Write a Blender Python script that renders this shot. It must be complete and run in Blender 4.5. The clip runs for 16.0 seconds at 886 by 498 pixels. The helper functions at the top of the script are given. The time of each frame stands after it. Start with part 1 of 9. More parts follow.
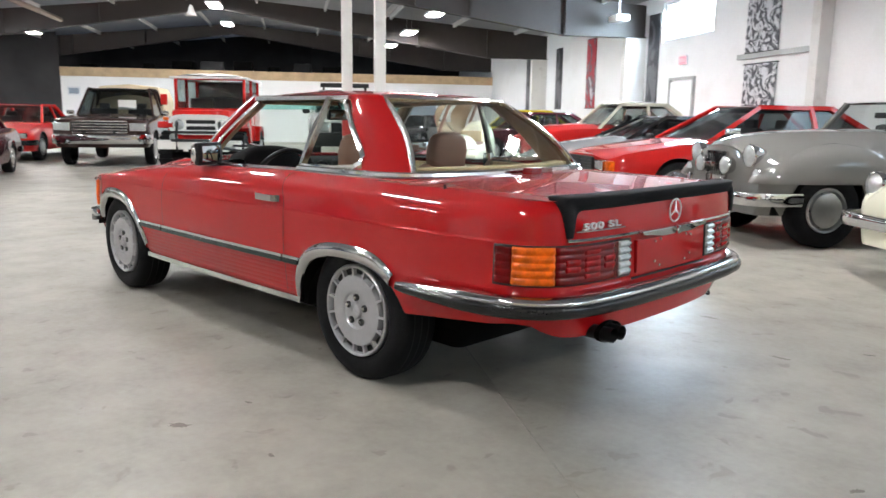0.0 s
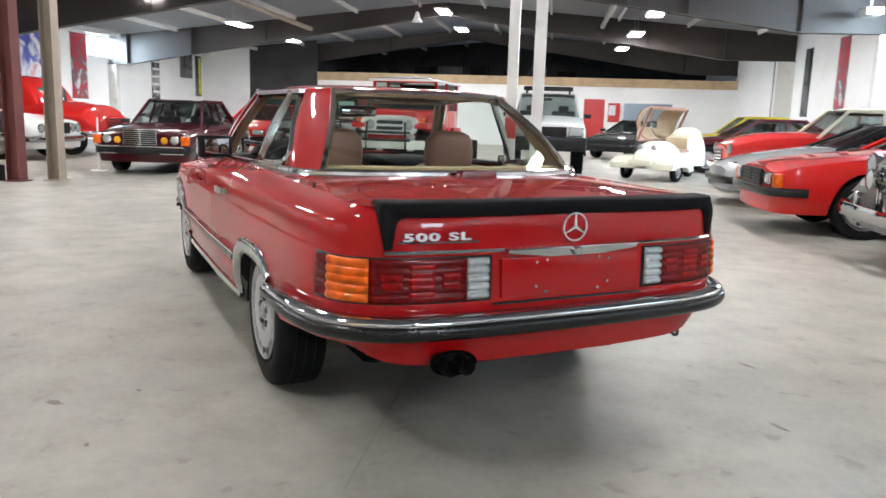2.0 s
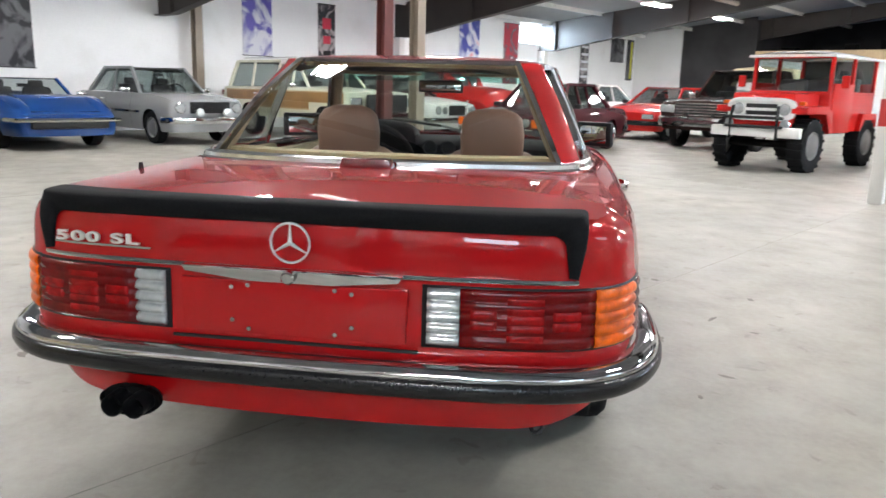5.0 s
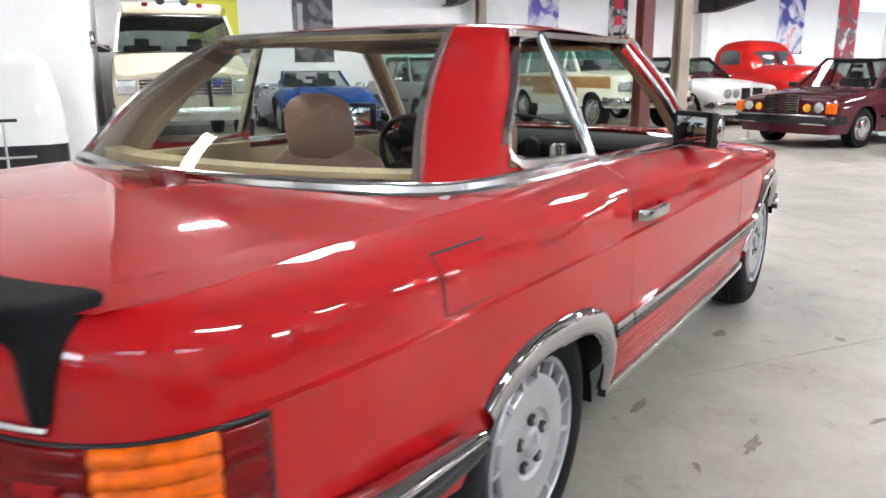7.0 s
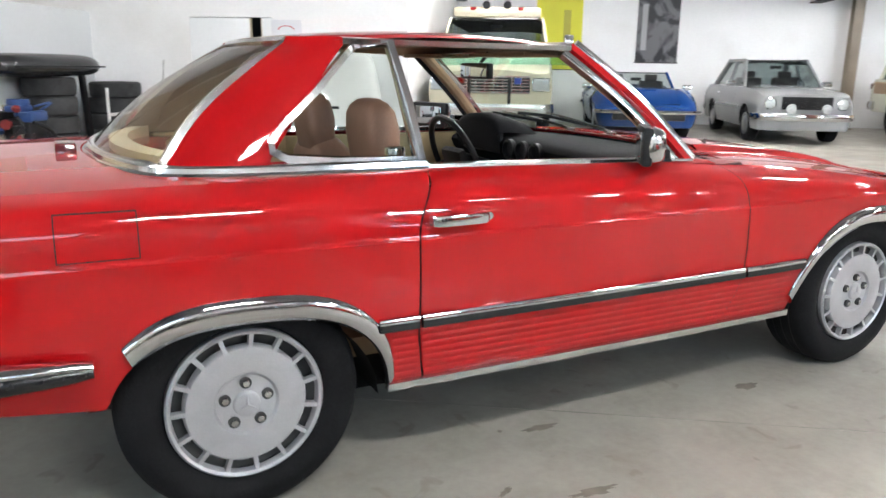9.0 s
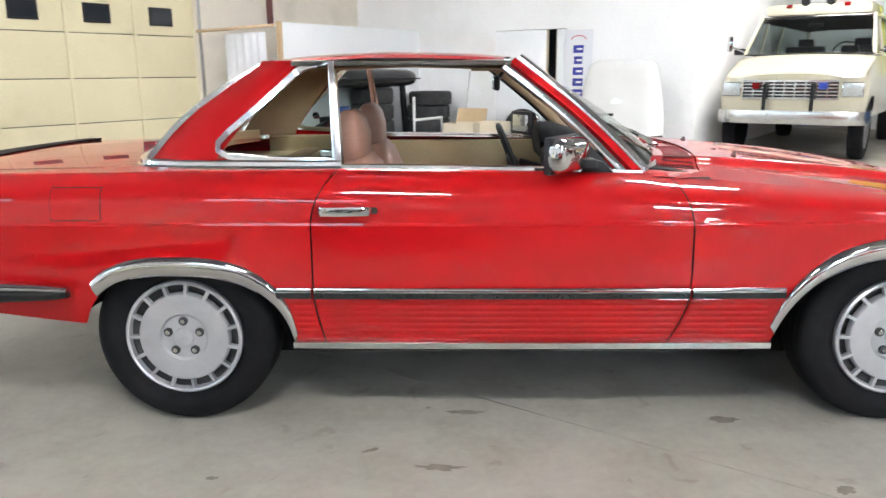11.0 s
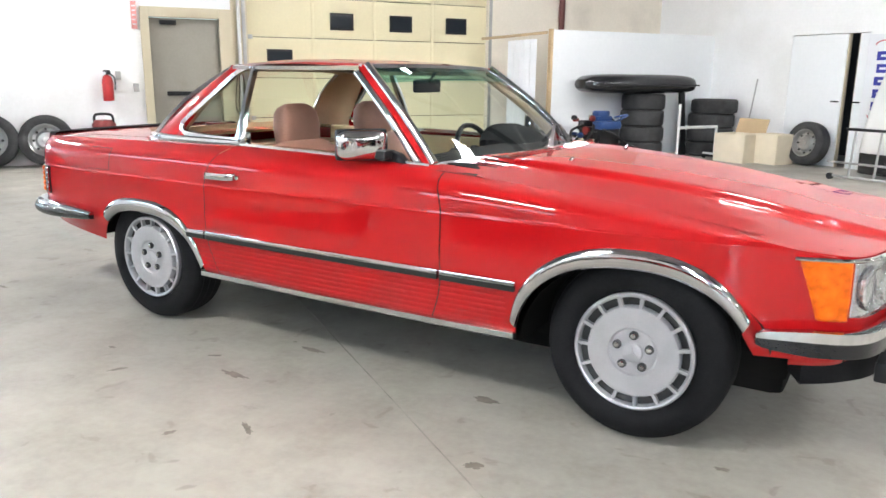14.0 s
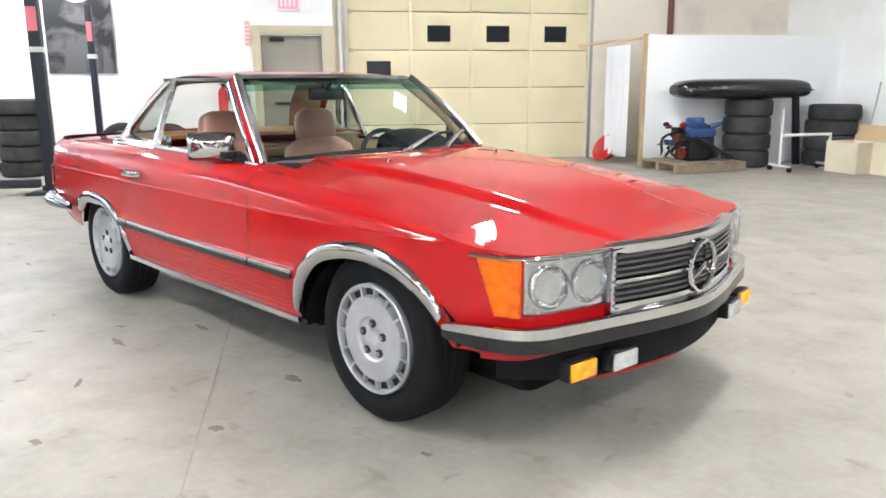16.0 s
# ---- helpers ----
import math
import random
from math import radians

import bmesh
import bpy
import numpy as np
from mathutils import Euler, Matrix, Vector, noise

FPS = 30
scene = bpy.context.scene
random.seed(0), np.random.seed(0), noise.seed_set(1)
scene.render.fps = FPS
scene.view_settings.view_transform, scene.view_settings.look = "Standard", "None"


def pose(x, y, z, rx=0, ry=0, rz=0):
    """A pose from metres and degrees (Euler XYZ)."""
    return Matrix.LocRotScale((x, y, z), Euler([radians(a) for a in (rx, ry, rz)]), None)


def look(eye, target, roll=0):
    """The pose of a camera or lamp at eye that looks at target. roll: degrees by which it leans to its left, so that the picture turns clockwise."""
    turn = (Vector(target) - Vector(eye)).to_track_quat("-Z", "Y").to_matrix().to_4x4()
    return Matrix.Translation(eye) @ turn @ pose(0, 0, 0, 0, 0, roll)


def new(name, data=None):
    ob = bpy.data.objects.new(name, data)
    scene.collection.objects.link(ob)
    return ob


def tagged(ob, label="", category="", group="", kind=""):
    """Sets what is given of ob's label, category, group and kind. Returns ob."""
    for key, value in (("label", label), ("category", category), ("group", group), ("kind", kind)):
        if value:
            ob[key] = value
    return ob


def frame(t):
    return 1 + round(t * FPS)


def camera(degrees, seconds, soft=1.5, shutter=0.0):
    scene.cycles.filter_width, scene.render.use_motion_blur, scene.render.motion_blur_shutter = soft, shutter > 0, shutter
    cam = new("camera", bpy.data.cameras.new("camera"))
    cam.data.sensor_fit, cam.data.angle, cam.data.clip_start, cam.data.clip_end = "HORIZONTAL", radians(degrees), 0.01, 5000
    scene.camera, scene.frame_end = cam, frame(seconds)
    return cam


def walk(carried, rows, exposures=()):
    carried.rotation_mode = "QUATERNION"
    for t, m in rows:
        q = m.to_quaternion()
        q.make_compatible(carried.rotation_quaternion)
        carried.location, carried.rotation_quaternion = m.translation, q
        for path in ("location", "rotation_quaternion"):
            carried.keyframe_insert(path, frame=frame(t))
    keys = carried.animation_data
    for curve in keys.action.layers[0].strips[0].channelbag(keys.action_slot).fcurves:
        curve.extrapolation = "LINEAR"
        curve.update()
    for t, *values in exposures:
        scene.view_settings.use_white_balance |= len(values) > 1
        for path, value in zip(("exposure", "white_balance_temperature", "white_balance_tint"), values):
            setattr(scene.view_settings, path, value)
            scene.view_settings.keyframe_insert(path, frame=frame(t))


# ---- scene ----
cam = camera(61.2, 16.0, shutter=0.35)
PATH = [
    (0, (-2.512, 2.815, 1.157), (-1.129, 1.411, 0.811), 0.8),
    (0.5, (-2.7, 2.516, 1.15), (-1.207, 1.226, 0.826), 0.9),
    (1, (-2.868, 2.189, 1.156), (-1.282, 1.02, 0.813), 2.2),
    (1.5, (-2.967, 1.828, 1.155), (-1.274, 0.815, 0.824), 2.4),
    (2, (-3.087, 1.479, 1.146), (-1.318, 0.614, 0.799), 1.8),
    (2.5, (-3.16, 1.134, 1.147), (-1.338, 0.396, 0.78), 2.6),
    (3, (-3.154, 0.786, 1.146), (-1.284, 0.194, 0.754), 2.3),
    (3.5, (-3.149, 0.417, 1.147), (-1.222, 0.04, 0.764), 3.1),
    (4, (-3.09, 0.049, 1.159), (-1.141, -0.133, 0.748), 2.3),
    (4.2, (-3.023, -0.098, 1.165), (-1.067, -0.176, 0.759), 2.3),
    (6.3, (-1.922, -1.203, 1.131), (-0.17, -0.358, 0.666), -0.4),
    (6.5, (-1.795, -1.294, 1.147), (-0.093, -0.352, 0.682), -0.3),
    (7, (-1.424, -1.498, 1.15), (0.202, -0.43, 0.686), -0.3),
    (7.5, (-1.13, -1.741, 1.159), (0.393, -0.512, 0.745), -1.2),
    (8, (-0.887, -2.056, 1.191), (0.432, -0.621, 0.746), -0.6),
    (8.5, (-0.631, -2.336, 1.197), (0.462, -0.724, 0.741), 0.5),
    (9, (-0.378, -2.636, 1.174), (0.514, -0.909, 0.704), 0.9),
    (9.5, (-0.086, -2.878, 1.17), (0.576, -1.057, 0.672), 0.6),
    (10, (0.255, -3.022, 1.214), (0.659, -1.13, 0.707), 0.8),
    (10.2, (0.388, -3.086, 1.21), (0.697, -1.167, 0.738), 0.3),
    (12.3, (1.956, -3.336, 1.213), (1.357, -1.483, 0.756), 0.4),
    (12.5, (2.1, -3.316, 1.207), (1.418, -1.494, 0.745), 0.4),
    (13, (2.432, -3.286, 1.216), (1.647, -1.506, 0.753), -0.1),
    (13.5, (2.81, -3.274, 1.231), (1.907, -1.548, 0.778), 1.4),
    (14, (3.137, -3.169, 1.212), (2.128, -1.501, 0.763), 0.6),
    (14.5, (3.462, -3.017, 1.217), (2.347, -1.421, 0.76), -0.4),
    (15, (3.838, -2.865, 1.219), (2.629, -1.345, 0.743), 0.1),
    (15.5, (4.152, -2.651, 1.197), (2.856, -1.197, 0.744), -0.8),
    (16, (4.467, -2.422, 1.21), (3.073, -1.053, 0.782), -0.3),
]
walk(cam, [(t, look(eye, target, roll)) for t, eye, target, roll in PATH],
     [(0.0, -0.22), (2.5, -0.23), (4.2, -0.25), (6.3, 0.05), (8.0, 0.03), (10.2, 0.04), (12.3, 0.22), (16.0, 0.25)])

# ---- building frame: u runs down the hall, v across it; the red car stands along world x ----
UA = radians(-34.0)
HALL = Matrix.Rotation(UA, 4, "Z")

# ---- world and light ----
world = bpy.data.worlds.new("world")
scene.world = world
world.use_nodes = True
wn = world.node_tree
sky = wn.nodes.new("ShaderNodeTexSky")
sky.sky_type = "NISHITA"
sky.sun_disc = False
sky.sun_elevation = radians(40)
sky.sun_rotation = radians(120)
wn.nodes["Background"].inputs["Strength"].default_value = 0.15
wn.links.new(sky.outputs["Color"], wn.nodes["Background"].inputs["Color"])

LAMP_STRENGTH = 250.0


# ---- materials ----
def material(name, color, rough=0.5, metal=0.0, vary=0.0, scale=3.0, fine=0.0, fine_scale=60.0, bump=0.0,
             coat=0.0, rough_vary=0.0, dark=None, dark_amount=0.0, dark_scale=1.2, spec=0.5):
    """A surface with broad variation, fine grain, stains of another colour and a little relief, in metres."""
    m = bpy.data.materials.new(name)
    m.use_nodes = True
    n, l = m.node_tree.nodes, m.node_tree.links
    b = n["Principled BSDF"]
    b.inputs["Base Color"].default_value = (*color, 1)
    b.inputs["Roughness"].default_value = rough
    b.inputs["Metallic"].default_value = metal
    b.inputs["Coat Weight"].default_value = coat
    b.inputs["Coat Roughness"].default_value = 0.025
    b.inputs["Specular IOR Level"].default_value = spec
    if not (vary or fine or bump or dark or rough_vary):
        return m
    geo = n.new("ShaderNodeNewGeometry")
    noise1 = n.new("ShaderNodeTexNoise")
    noise1.inputs["Scale"].default_value, noise1.inputs["Detail"].default_value = scale, 6
    noise2 = n.new("ShaderNodeTexNoise")
    noise2.inputs["Scale"].default_value, noise2.inputs["Detail"].default_value = fine_scale, 4
    l.new(geo.outputs["Position"], noise1.inputs["Vector"])
    l.new(geo.outputs["Position"], noise2.inputs["Vector"])
    last = None
    for tex, amount in ((noise1, vary), (noise2, fine)):
        if not amount:
            continue
        ramp = n.new("ShaderNodeMapRange")
        ramp.inputs["From Min"].default_value, ramp.inputs["From Max"].default_value = 0.3, 0.7
        ramp.inputs["To Min"].default_value, ramp.inputs["To Max"].default_value = 1 - amount, 1 + amount
        l.new(tex.outputs["Fac"], ramp.inputs["Value"])
        mul = n.new("ShaderNodeVectorMath")
        mul.operation = "MULTIPLY"
        mul.inputs[0].default_value = color
        if last:
            l.new(last, mul.inputs[0])
        l.new(ramp.outputs["Result"], mul.inputs[1])
        last = mul.outputs["Vector"]
    if dark:
        noise3 = n.new("ShaderNodeTexNoise")
        noise3.inputs["Scale"].default_value, noise3.inputs["Detail"].default_value = dark_scale, 8
        l.new(geo.outputs["Position"], noise3.inputs["Vector"])
        ramp = n.new("ShaderNodeMapRange")
        ramp.inputs["From Min"].default_value, ramp.inputs["From Max"].default_value = 0.56, 0.72
        ramp.inputs["To Min"].default_value, ramp.inputs["To Max"].default_value = 0.0, dark_amount
        l.new(noise3.outputs["Fac"], ramp.inputs["Value"])
        mix = n.new("ShaderNodeMix")
        mix.data_type = "RGBA"
        mix.inputs["A"].default_value, mix.inputs["B"].default_value = (*color, 1), (*dark, 1)
        l.new(ramp.outputs["Result"], mix.inputs["Factor"])
        if last:
            l.new(last, mix.inputs["A"])
        last = mix.outputs["Result"]
    if last:
        l.new(last, b.inputs["Base Color"])
    if rough_vary:
        ramp = n.new("ShaderNodeMapRange")
        ramp.inputs["From Min"].default_value, ramp.inputs["From Max"].default_value = 0.3, 0.7
        ramp.inputs["To Min"].default_value, ramp.inputs["To Max"].default_value = rough - rough_vary, rough + rough_vary
        l.new(noise1.outputs["Fac"], ramp.inputs["Value"])
        l.new(ramp.outputs["Result"], b.inputs["Roughness"])
    if bump:
        bp = n.new("ShaderNodeBump")
        bp.inputs["Strength"].default_value, bp.inputs["Distance"].default_value = bump, 0.01
        l.new(noise2.outputs["Fac"], bp.inputs["Height"])
        l.new(bp.outputs["Normal"], b.inputs["Normal"])
    return m


def glass(name, tint=(0.93, 0.96, 0.95), gain=1.0):
    """A thin pane: it lets light through with a tint, and mirrors more at a grazing angle."""
    m = bpy.data.materials.new(name)
    m.use_nodes = True
    n, l = m.node_tree.nodes, m.node_tree.links
    n.remove(n["Principled BSDF"])
    clear, gloss, mix, face, power, fres = (n.new(k) for k in ("ShaderNodeBsdfTransparent", "ShaderNodeBsdfGlossy", "ShaderNodeMixShader", "ShaderNodeLayerWeight", "ShaderNodeMath", "ShaderNodeMapRange"))
    clear.inputs["Color"].default_value = (*tint, 1)
    gloss.inputs["Roughness"].default_value = 0.01
    face.inputs["Blend"].default_value = 0.5
    power.operation = "POWER"
    power.inputs[1].default_value = 5.0
    fres.inputs["To Min"].default_value, fres.inputs["To Max"].default_value = 0.045 * gain, 0.8
    l.new(face.outputs["Facing"], power.inputs[0])
    l.new(power.outputs["Value"], fres.inputs["Value"])
    l.new(fres.outputs["Result"], mix.inputs["Fac"])
    l.new(clear.outputs["BSDF"], mix.inputs[1])
    l.new(gloss.outputs["BSDF"], mix.inputs[2])
    l.new(mix.outputs["Shader"], n["Material Output"].inputs["Surface"])
    return m


def glow(name, color, strength):
    m = bpy.data.materials.new(name)
    m.use_nodes = True
    b = m.node_tree.nodes["Principled BSDF"]
    b.inputs["Base Color"].default_value = (*color, 1)
    b.inputs["Emission Color"].default_value = (*color, 1)
    b.inputs["Emission Strength"].default_value = strength
    return m


def paint(name, color):
    return material(name, color, 0.55, coat=0.85, vary=0.03, scale=1.5, fine=0.02, fine_scale=900, spec=0.08)


M_RED = paint("red_paint", (0.375, 0.003, 0.0045))
M_CHROME = material("chrome", (0.60, 0.60, 0.605), 0.06, 1.0, rough_vary=0.03, scale=4)
M_BRUSH = material("brushed_chrome", (0.62, 0.62, 0.6), 0.22, 1.0, rough_vary=0.06, scale=6)
M_RUBBER = material("black_rubber", (0.010, 0.010, 0.011), 0.24, fine=0.2, fine_scale=120, bump=0.02, spec=0.40)
M_TYRE = material("tyre_rubber", (0.008, 0.008, 0.0088), 0.72, vary=0.3, scale=9, fine=0.2, fine_scale=150, bump=0.15, spec=0.12)
M_TYREOLD = material("worn_tyre_rubber", (0.03, 0.03, 0.031), 0.75, vary=0.4, scale=7, fine=0.3, fine_scale=90, bump=0.2)
M_BLACK = material("black_plastic", (0.011, 0.011, 0.012), 0.45, fine=0.2, fine_scale=200, bump=0.05, spec=0.25)
M_DARK = material("dark_gap", (0.006, 0.006, 0.006), 0.8)
M_UNDER = material("underbody", (0.007, 0.0065, 0.006), 0.9, vary=0.4, scale=5, spec=0.1)
M_ALLOY = material("silver_alloy", (0.43, 0.43, 0.445), 0.36, 0.5, vary=0.06, scale=15, fine=0.04, fine_scale=300)
# near-black copy of the alloy puts shade into wheel slots and bolt wells
M_ALLOYSHADE = material("alloy_recess_shade", (0.03, 0.03, 0.03), 0.6)
M_TAN = material("tan_leather", (0.30, 0.160, 0.112), 0.5, vary=0.12, scale=6, fine=0.08, fine_scale=180, bump=0.12)
M_CREAM = material("cream_trim", (0.50, 0.39, 0.22), 0.65, vary=0.08, scale=5, fine=0.06, fine_scale=150, bump=0.1)
M_LINER = material("tan_headliner", (0.30, 0.21, 0.125), 0.85, vary=0.1, scale=5, fine=0.1, fine_scale=220, bump=0.1)
M_GLASS = glass("car_glass", (0.86, 0.93, 0.90))
M_GLASSDK = glass("tinted_glass", (0.30, 0.34, 0.34), 1.0)
M_SCREEN = glass("windscreen_glass", (0.84, 0.92, 0.88), 1.6)
M_AMBER = material("amber_lens", (0.70, 0.112, 0.003), 0.28, coat=0.12, vary=0.35, scale=30, spec=0.25)
M_REDLENS = material("red_lens", (0.13, 0.0008, 0.0015), 0.22, coat=0.1, vary=0.3, scale=22, spec=0.2)
M_CLEARLENS = material("clear_lens", (0.48, 0.50, 0.50), 0.14, 0.4, coat=1.0, vary=0.15, scale=30)
M_MIRROR = material("mirror_glass", (0.50, 0.54, 0.58), 0.02, 1.0)
M_REFLECTOR = material("lamp_reflector", (0.55, 0.56, 0.58), 0.2, 0.9, fine=0.1, fine_scale=60, bump=0.15)
M_GLASSQ = glass("side_glass", (0.70, 0.75, 0.72), 0.04)
M_SLAT = material("dark_grey_slat", (0.10, 0.10, 0.105), 0.35, 0.6)
M_REARGLASS = glass("rear_glass", (0.84, 0.90, 0.86), 2.2)
M_GLASSCAR = glass("grey_car_glass", (0.50, 0.55, 0.54), 1.6)
M_TINT = glass("teal_tint_band", (0.42, 0.78, 0.72), 0.6)
M_SPOILER = material("soft_black_rubber", (0.008, 0.008, 0.009), 0.8, fine=0.2, fine_scale=160, spec=0.12)
M_DASH = material("black_padded_vinyl", (0.008, 0.008, 0.009), 0.75, fine=0.2, fine_scale=200, bump=0.1, spec=0.1)
M_TRIM = material("polished_trim", (0.70, 0.70, 0.70), 0.14, 1.0, rough_vary=0.06, scale=8)
M_BRAKE = material("dark_red_plastic", (0.13, 0.002, 0.004), 0.25, coat=1.0)
M_DARKPANE = material("dark_window_pane", (0.05, 0.055, 0.06), 0.1, coat=1.0)
M_LAMPGLASS = glass("lamp_glass", (0.97, 0.98, 0.98), 1.0)
M_REDCELL = material("bright_red_lens", (0.27, 0.002, 0.003), 0.25, coat=0.1, vary=0.35, scale=40, spec=0.2)
M_BOWL = material("lamp_bowl", (0.62, 0.63, 0.65), 0.10, 1.0, vary=0.25, scale=45, fine=0.3, fine_scale=70, bump=0.9)
M_BADGE = material("bright_chrome_badge", (0.92, 0.92, 0.92), 0.35, 0.75)
M_FOGYELLOW = material("yellow_fog_lens", (0.78, 0.36, 0.012), 0.2, coat=0.4, vary=0.3, scale=40)


# ---- mesh helpers ----
def link_mesh(name, verts, faces, mat, parent=None, smooth=True, label=""):
    me = bpy.data.meshes.new(name)
    me.from_pydata([tuple(v) for v in verts], [], faces)
    me.validate()
    if smooth:
        me.polygons.foreach_set("use_smooth", [True] * len(me.polygons))
    me.materials.append(mat)
    ob = new(name, me)
    if parent:
        ob.parent = parent
    return tagged(ob, label)


def part(name, bm, mat, parent, label="", smooth=True, angle=40):
    me = bpy.data.meshes.new(name)
    bmesh.ops.recalc_face_normals(bm, faces=bm.faces)
    for e in bm.edges:
        if len(e.link_faces) == 2 and e.calc_face_angle(0) > radians(angle):
            e.smooth = False
    for f in bm.faces:
        f.smooth = smooth
    bm.to_mesh(me)
    bm.free()
    me.materials.append(mat)
    ob = new(name, me)
    if parent:
        ob.parent = parent
    return tagged(ob, label)


def thing(name, m, label, category, group="", kind=""):
    ob = new(name)
    ob.empty_display_size = 0.2
    ob.matrix_basis = m
    return tagged(ob, label, category, group, kind)


def add_box(bm, c, s, m=None, bevel=0.0):
    r = bmesh.ops.create_cube(bm, size=1.0)["verts"]
    for v in r:
        v.co = Vector((v.co.x * s[0], v.co.y * s[1], v.co.z * s[2])) + Vector(c)
    if bevel:
        edges = list({e for v in r for e in v.link_edges})
        r = list({v for f in bmesh.ops.bevel(bm, geom=edges, offset=bevel, segments=2, affect="EDGES", profile=0.6)["faces"] for v in f.verts} | {v for v in r if v.is_valid})
    if m is not None:
        for v in r:
            v.co = m @ v.co
    return bm


def box(c, s, bevel=0.0, m=None):
    return add_box(bmesh.new(), c, s, m, bevel)


def add_rod(bm, a, b, r, seg=10, r2=None):
    a, b = Vector(a), Vector(b)
    d = b - a
    q = d.to_track_quat("Z", "Y").to_matrix().to_4x4()
    m = Matrix.Translation((a + b) / 2) @ q
    bmesh.ops.create_cone(bm, cap_ends=True, segments=seg, radius1=r, radius2=r if r2 is None else r2, depth=d.length, matrix=m)
    return bm


def rod(a, b, r, seg=10, r2=None):
    return add_rod(bmesh.new(), a, b, r, seg, r2)


def add_sweep(bm, pts, prof, closed=False, up=(0, 0, 1), scales=None):
    """A profile [(side, up)] swept along points; its first axis is across the way, its second near `up`."""
    pts = [Vector(p) for p in pts]
    rings = []
    for i, p in enumerate(pts):
        a = pts[i - 1] if i or closed else pts[i]
        b = pts[(i + 1) % len(pts)] if i < len(pts) - 1 or closed else pts[i]
        t = (b - a).normalized()
        upv = Vector(up[i]) if isinstance(up, list) else Vector(up)
        side = t.cross(upv).normalized()
        top = side.cross(t).normalized()
        k = scales[i] if scales else 1.0
        rings.append([bm.verts.new(p + side * (x * k) + top * (y * k)) for x, y in prof])
    n = len(prof)
    for i in range(len(rings) if closed else len(rings) - 1):
        r0, r1 = rings[i], rings[(i + 1) % len(rings)]
        for j in range(n):
            bm.faces.new((r0[j], r0[(j + 1) % n], r1[(j + 1) % n], r1[j]))
    if not closed:
        bm.faces.new(rings[0][::-1])
        bm.faces.new(rings[-1])
    return bm


def sweep(pts, prof, closed=False, up=(0, 0, 1), scales=None):
    return add_sweep(bmesh.new(), pts, prof, closed, up, scales)


def round_prof(r, n=8, squash=1.0):
    return [(r * math.cos(2 * math.pi * i / n), r * squash * math.sin(2 * math.pi * i / n)) for i in range(n)]


def add_lathe(bm, prof, seg=32, m=None):
    """Profile [(radius, y)] turned round the y axis."""
    rings = []
    for r, y in prof:
        rings.append([bm.verts.new((r * math.cos(2 * math.pi * i / seg), y, r * math.sin(2 * math.pi * i / seg))) for i in range(seg)])
    for a, b in zip(rings, rings[1:]):
        for i in range(seg):
            bm.faces.new((a[i], a[(i + 1) % seg], b[(i + 1) % seg], b[i]))
    if m is not None:
        for ring in rings:
            for v in ring:
                v.co = m @ v.co
    return bm


def lathe(prof, seg=32, m=None):
    return add_lathe(bmesh.new(), prof, seg, m)


def add_poly(bm, pts):
    return bm.faces.new([bm.verts.new(p) for p in pts])


def prism(pts, axis, a, b, bevel=0.0):
    """A flat outline [(p, q)] drawn out along an axis from a to b."""
    bm = bmesh.new()
    at = {"x": lambda p, q, w: (w, p, q), "y": lambda p, q, w: (p, w, q), "z": lambda p, q, w: (p, q, w)}[axis]
    lo = [bm.verts.new(at(p, q, a)) for p, q in pts]
    hi = [bm.verts.new(at(p, q, b)) for p, q in pts]
    n = len(pts)
    bm.faces.new(lo[::-1])
    bm.faces.new(hi)
    for i in range(n):
        bm.faces.new((lo[i], lo[(i + 1) % n], hi[(i + 1) % n], hi[i]))
    if bevel:
        bmesh.ops.bevel(bm, geom=list(bm.edges), offset=bevel, segments=2, affect="EDGES", profile=0.6)
    return bm


def lerp_table(table, x):
    """Straight lines through (x, value) rows, eased a little by averaging."""
    xs, ys = [r[0] for r in table], [r[1] for r in table]
    return float(np.interp(x, xs, ys))


def curve_table(table, x):
    """A smooth monotone curve through (x, value) rows."""
    if x <= table[0][0]:
        return table[0][1]
    if x >= table[-1][0]:
        return table[-1][1]
    i = max(k for k in range(len(table) - 1) if table[k][0] <= x)
    d = [(table[k + 1][1] - table[k][1]) / (table[k + 1][0] - table[k][0]) for k in range(len(table) - 1)]

    def slope(k):
        if k in (0, len(table) - 1):
            return d[0] if k == 0 else d[-1]
        return 0.0 if d[k - 1] * d[k] <= 0 else 2 * d[k - 1] * d[k] / (d[k - 1] + d[k])

    (x0, y0), (x1, y1) = table[i], table[i + 1]
    h = x1 - x0
    t = (x - x0) / h
    return (2 * t**3 - 3 * t * t + 1) * y0 + (t**3 - 2 * t * t + t) * h * slope(i) + (3 * t * t - 2 * t**3) * y1 + (t**3 - t * t) * h * slope(i + 1)


def grid_mesh(name, rows, mat, parent, label="", flip=False, closed=False, smooth=True):
    """A sheet through rows of points, all of one length."""
    verts = [p for row in rows for p in row]
    n = len(rows[0])
    faces = []
    for i in range(len(rows) - 1):
        for j in range(n if closed else n - 1):
            k = (j + 1) % n
            f = (i * n + j, i * n + k, (i + 1) * n + k, (i + 1) * n + j)
            faces.append(f[::-1] if flip else f)
    return link_mesh(name, verts, faces, mat, parent, smooth, label)


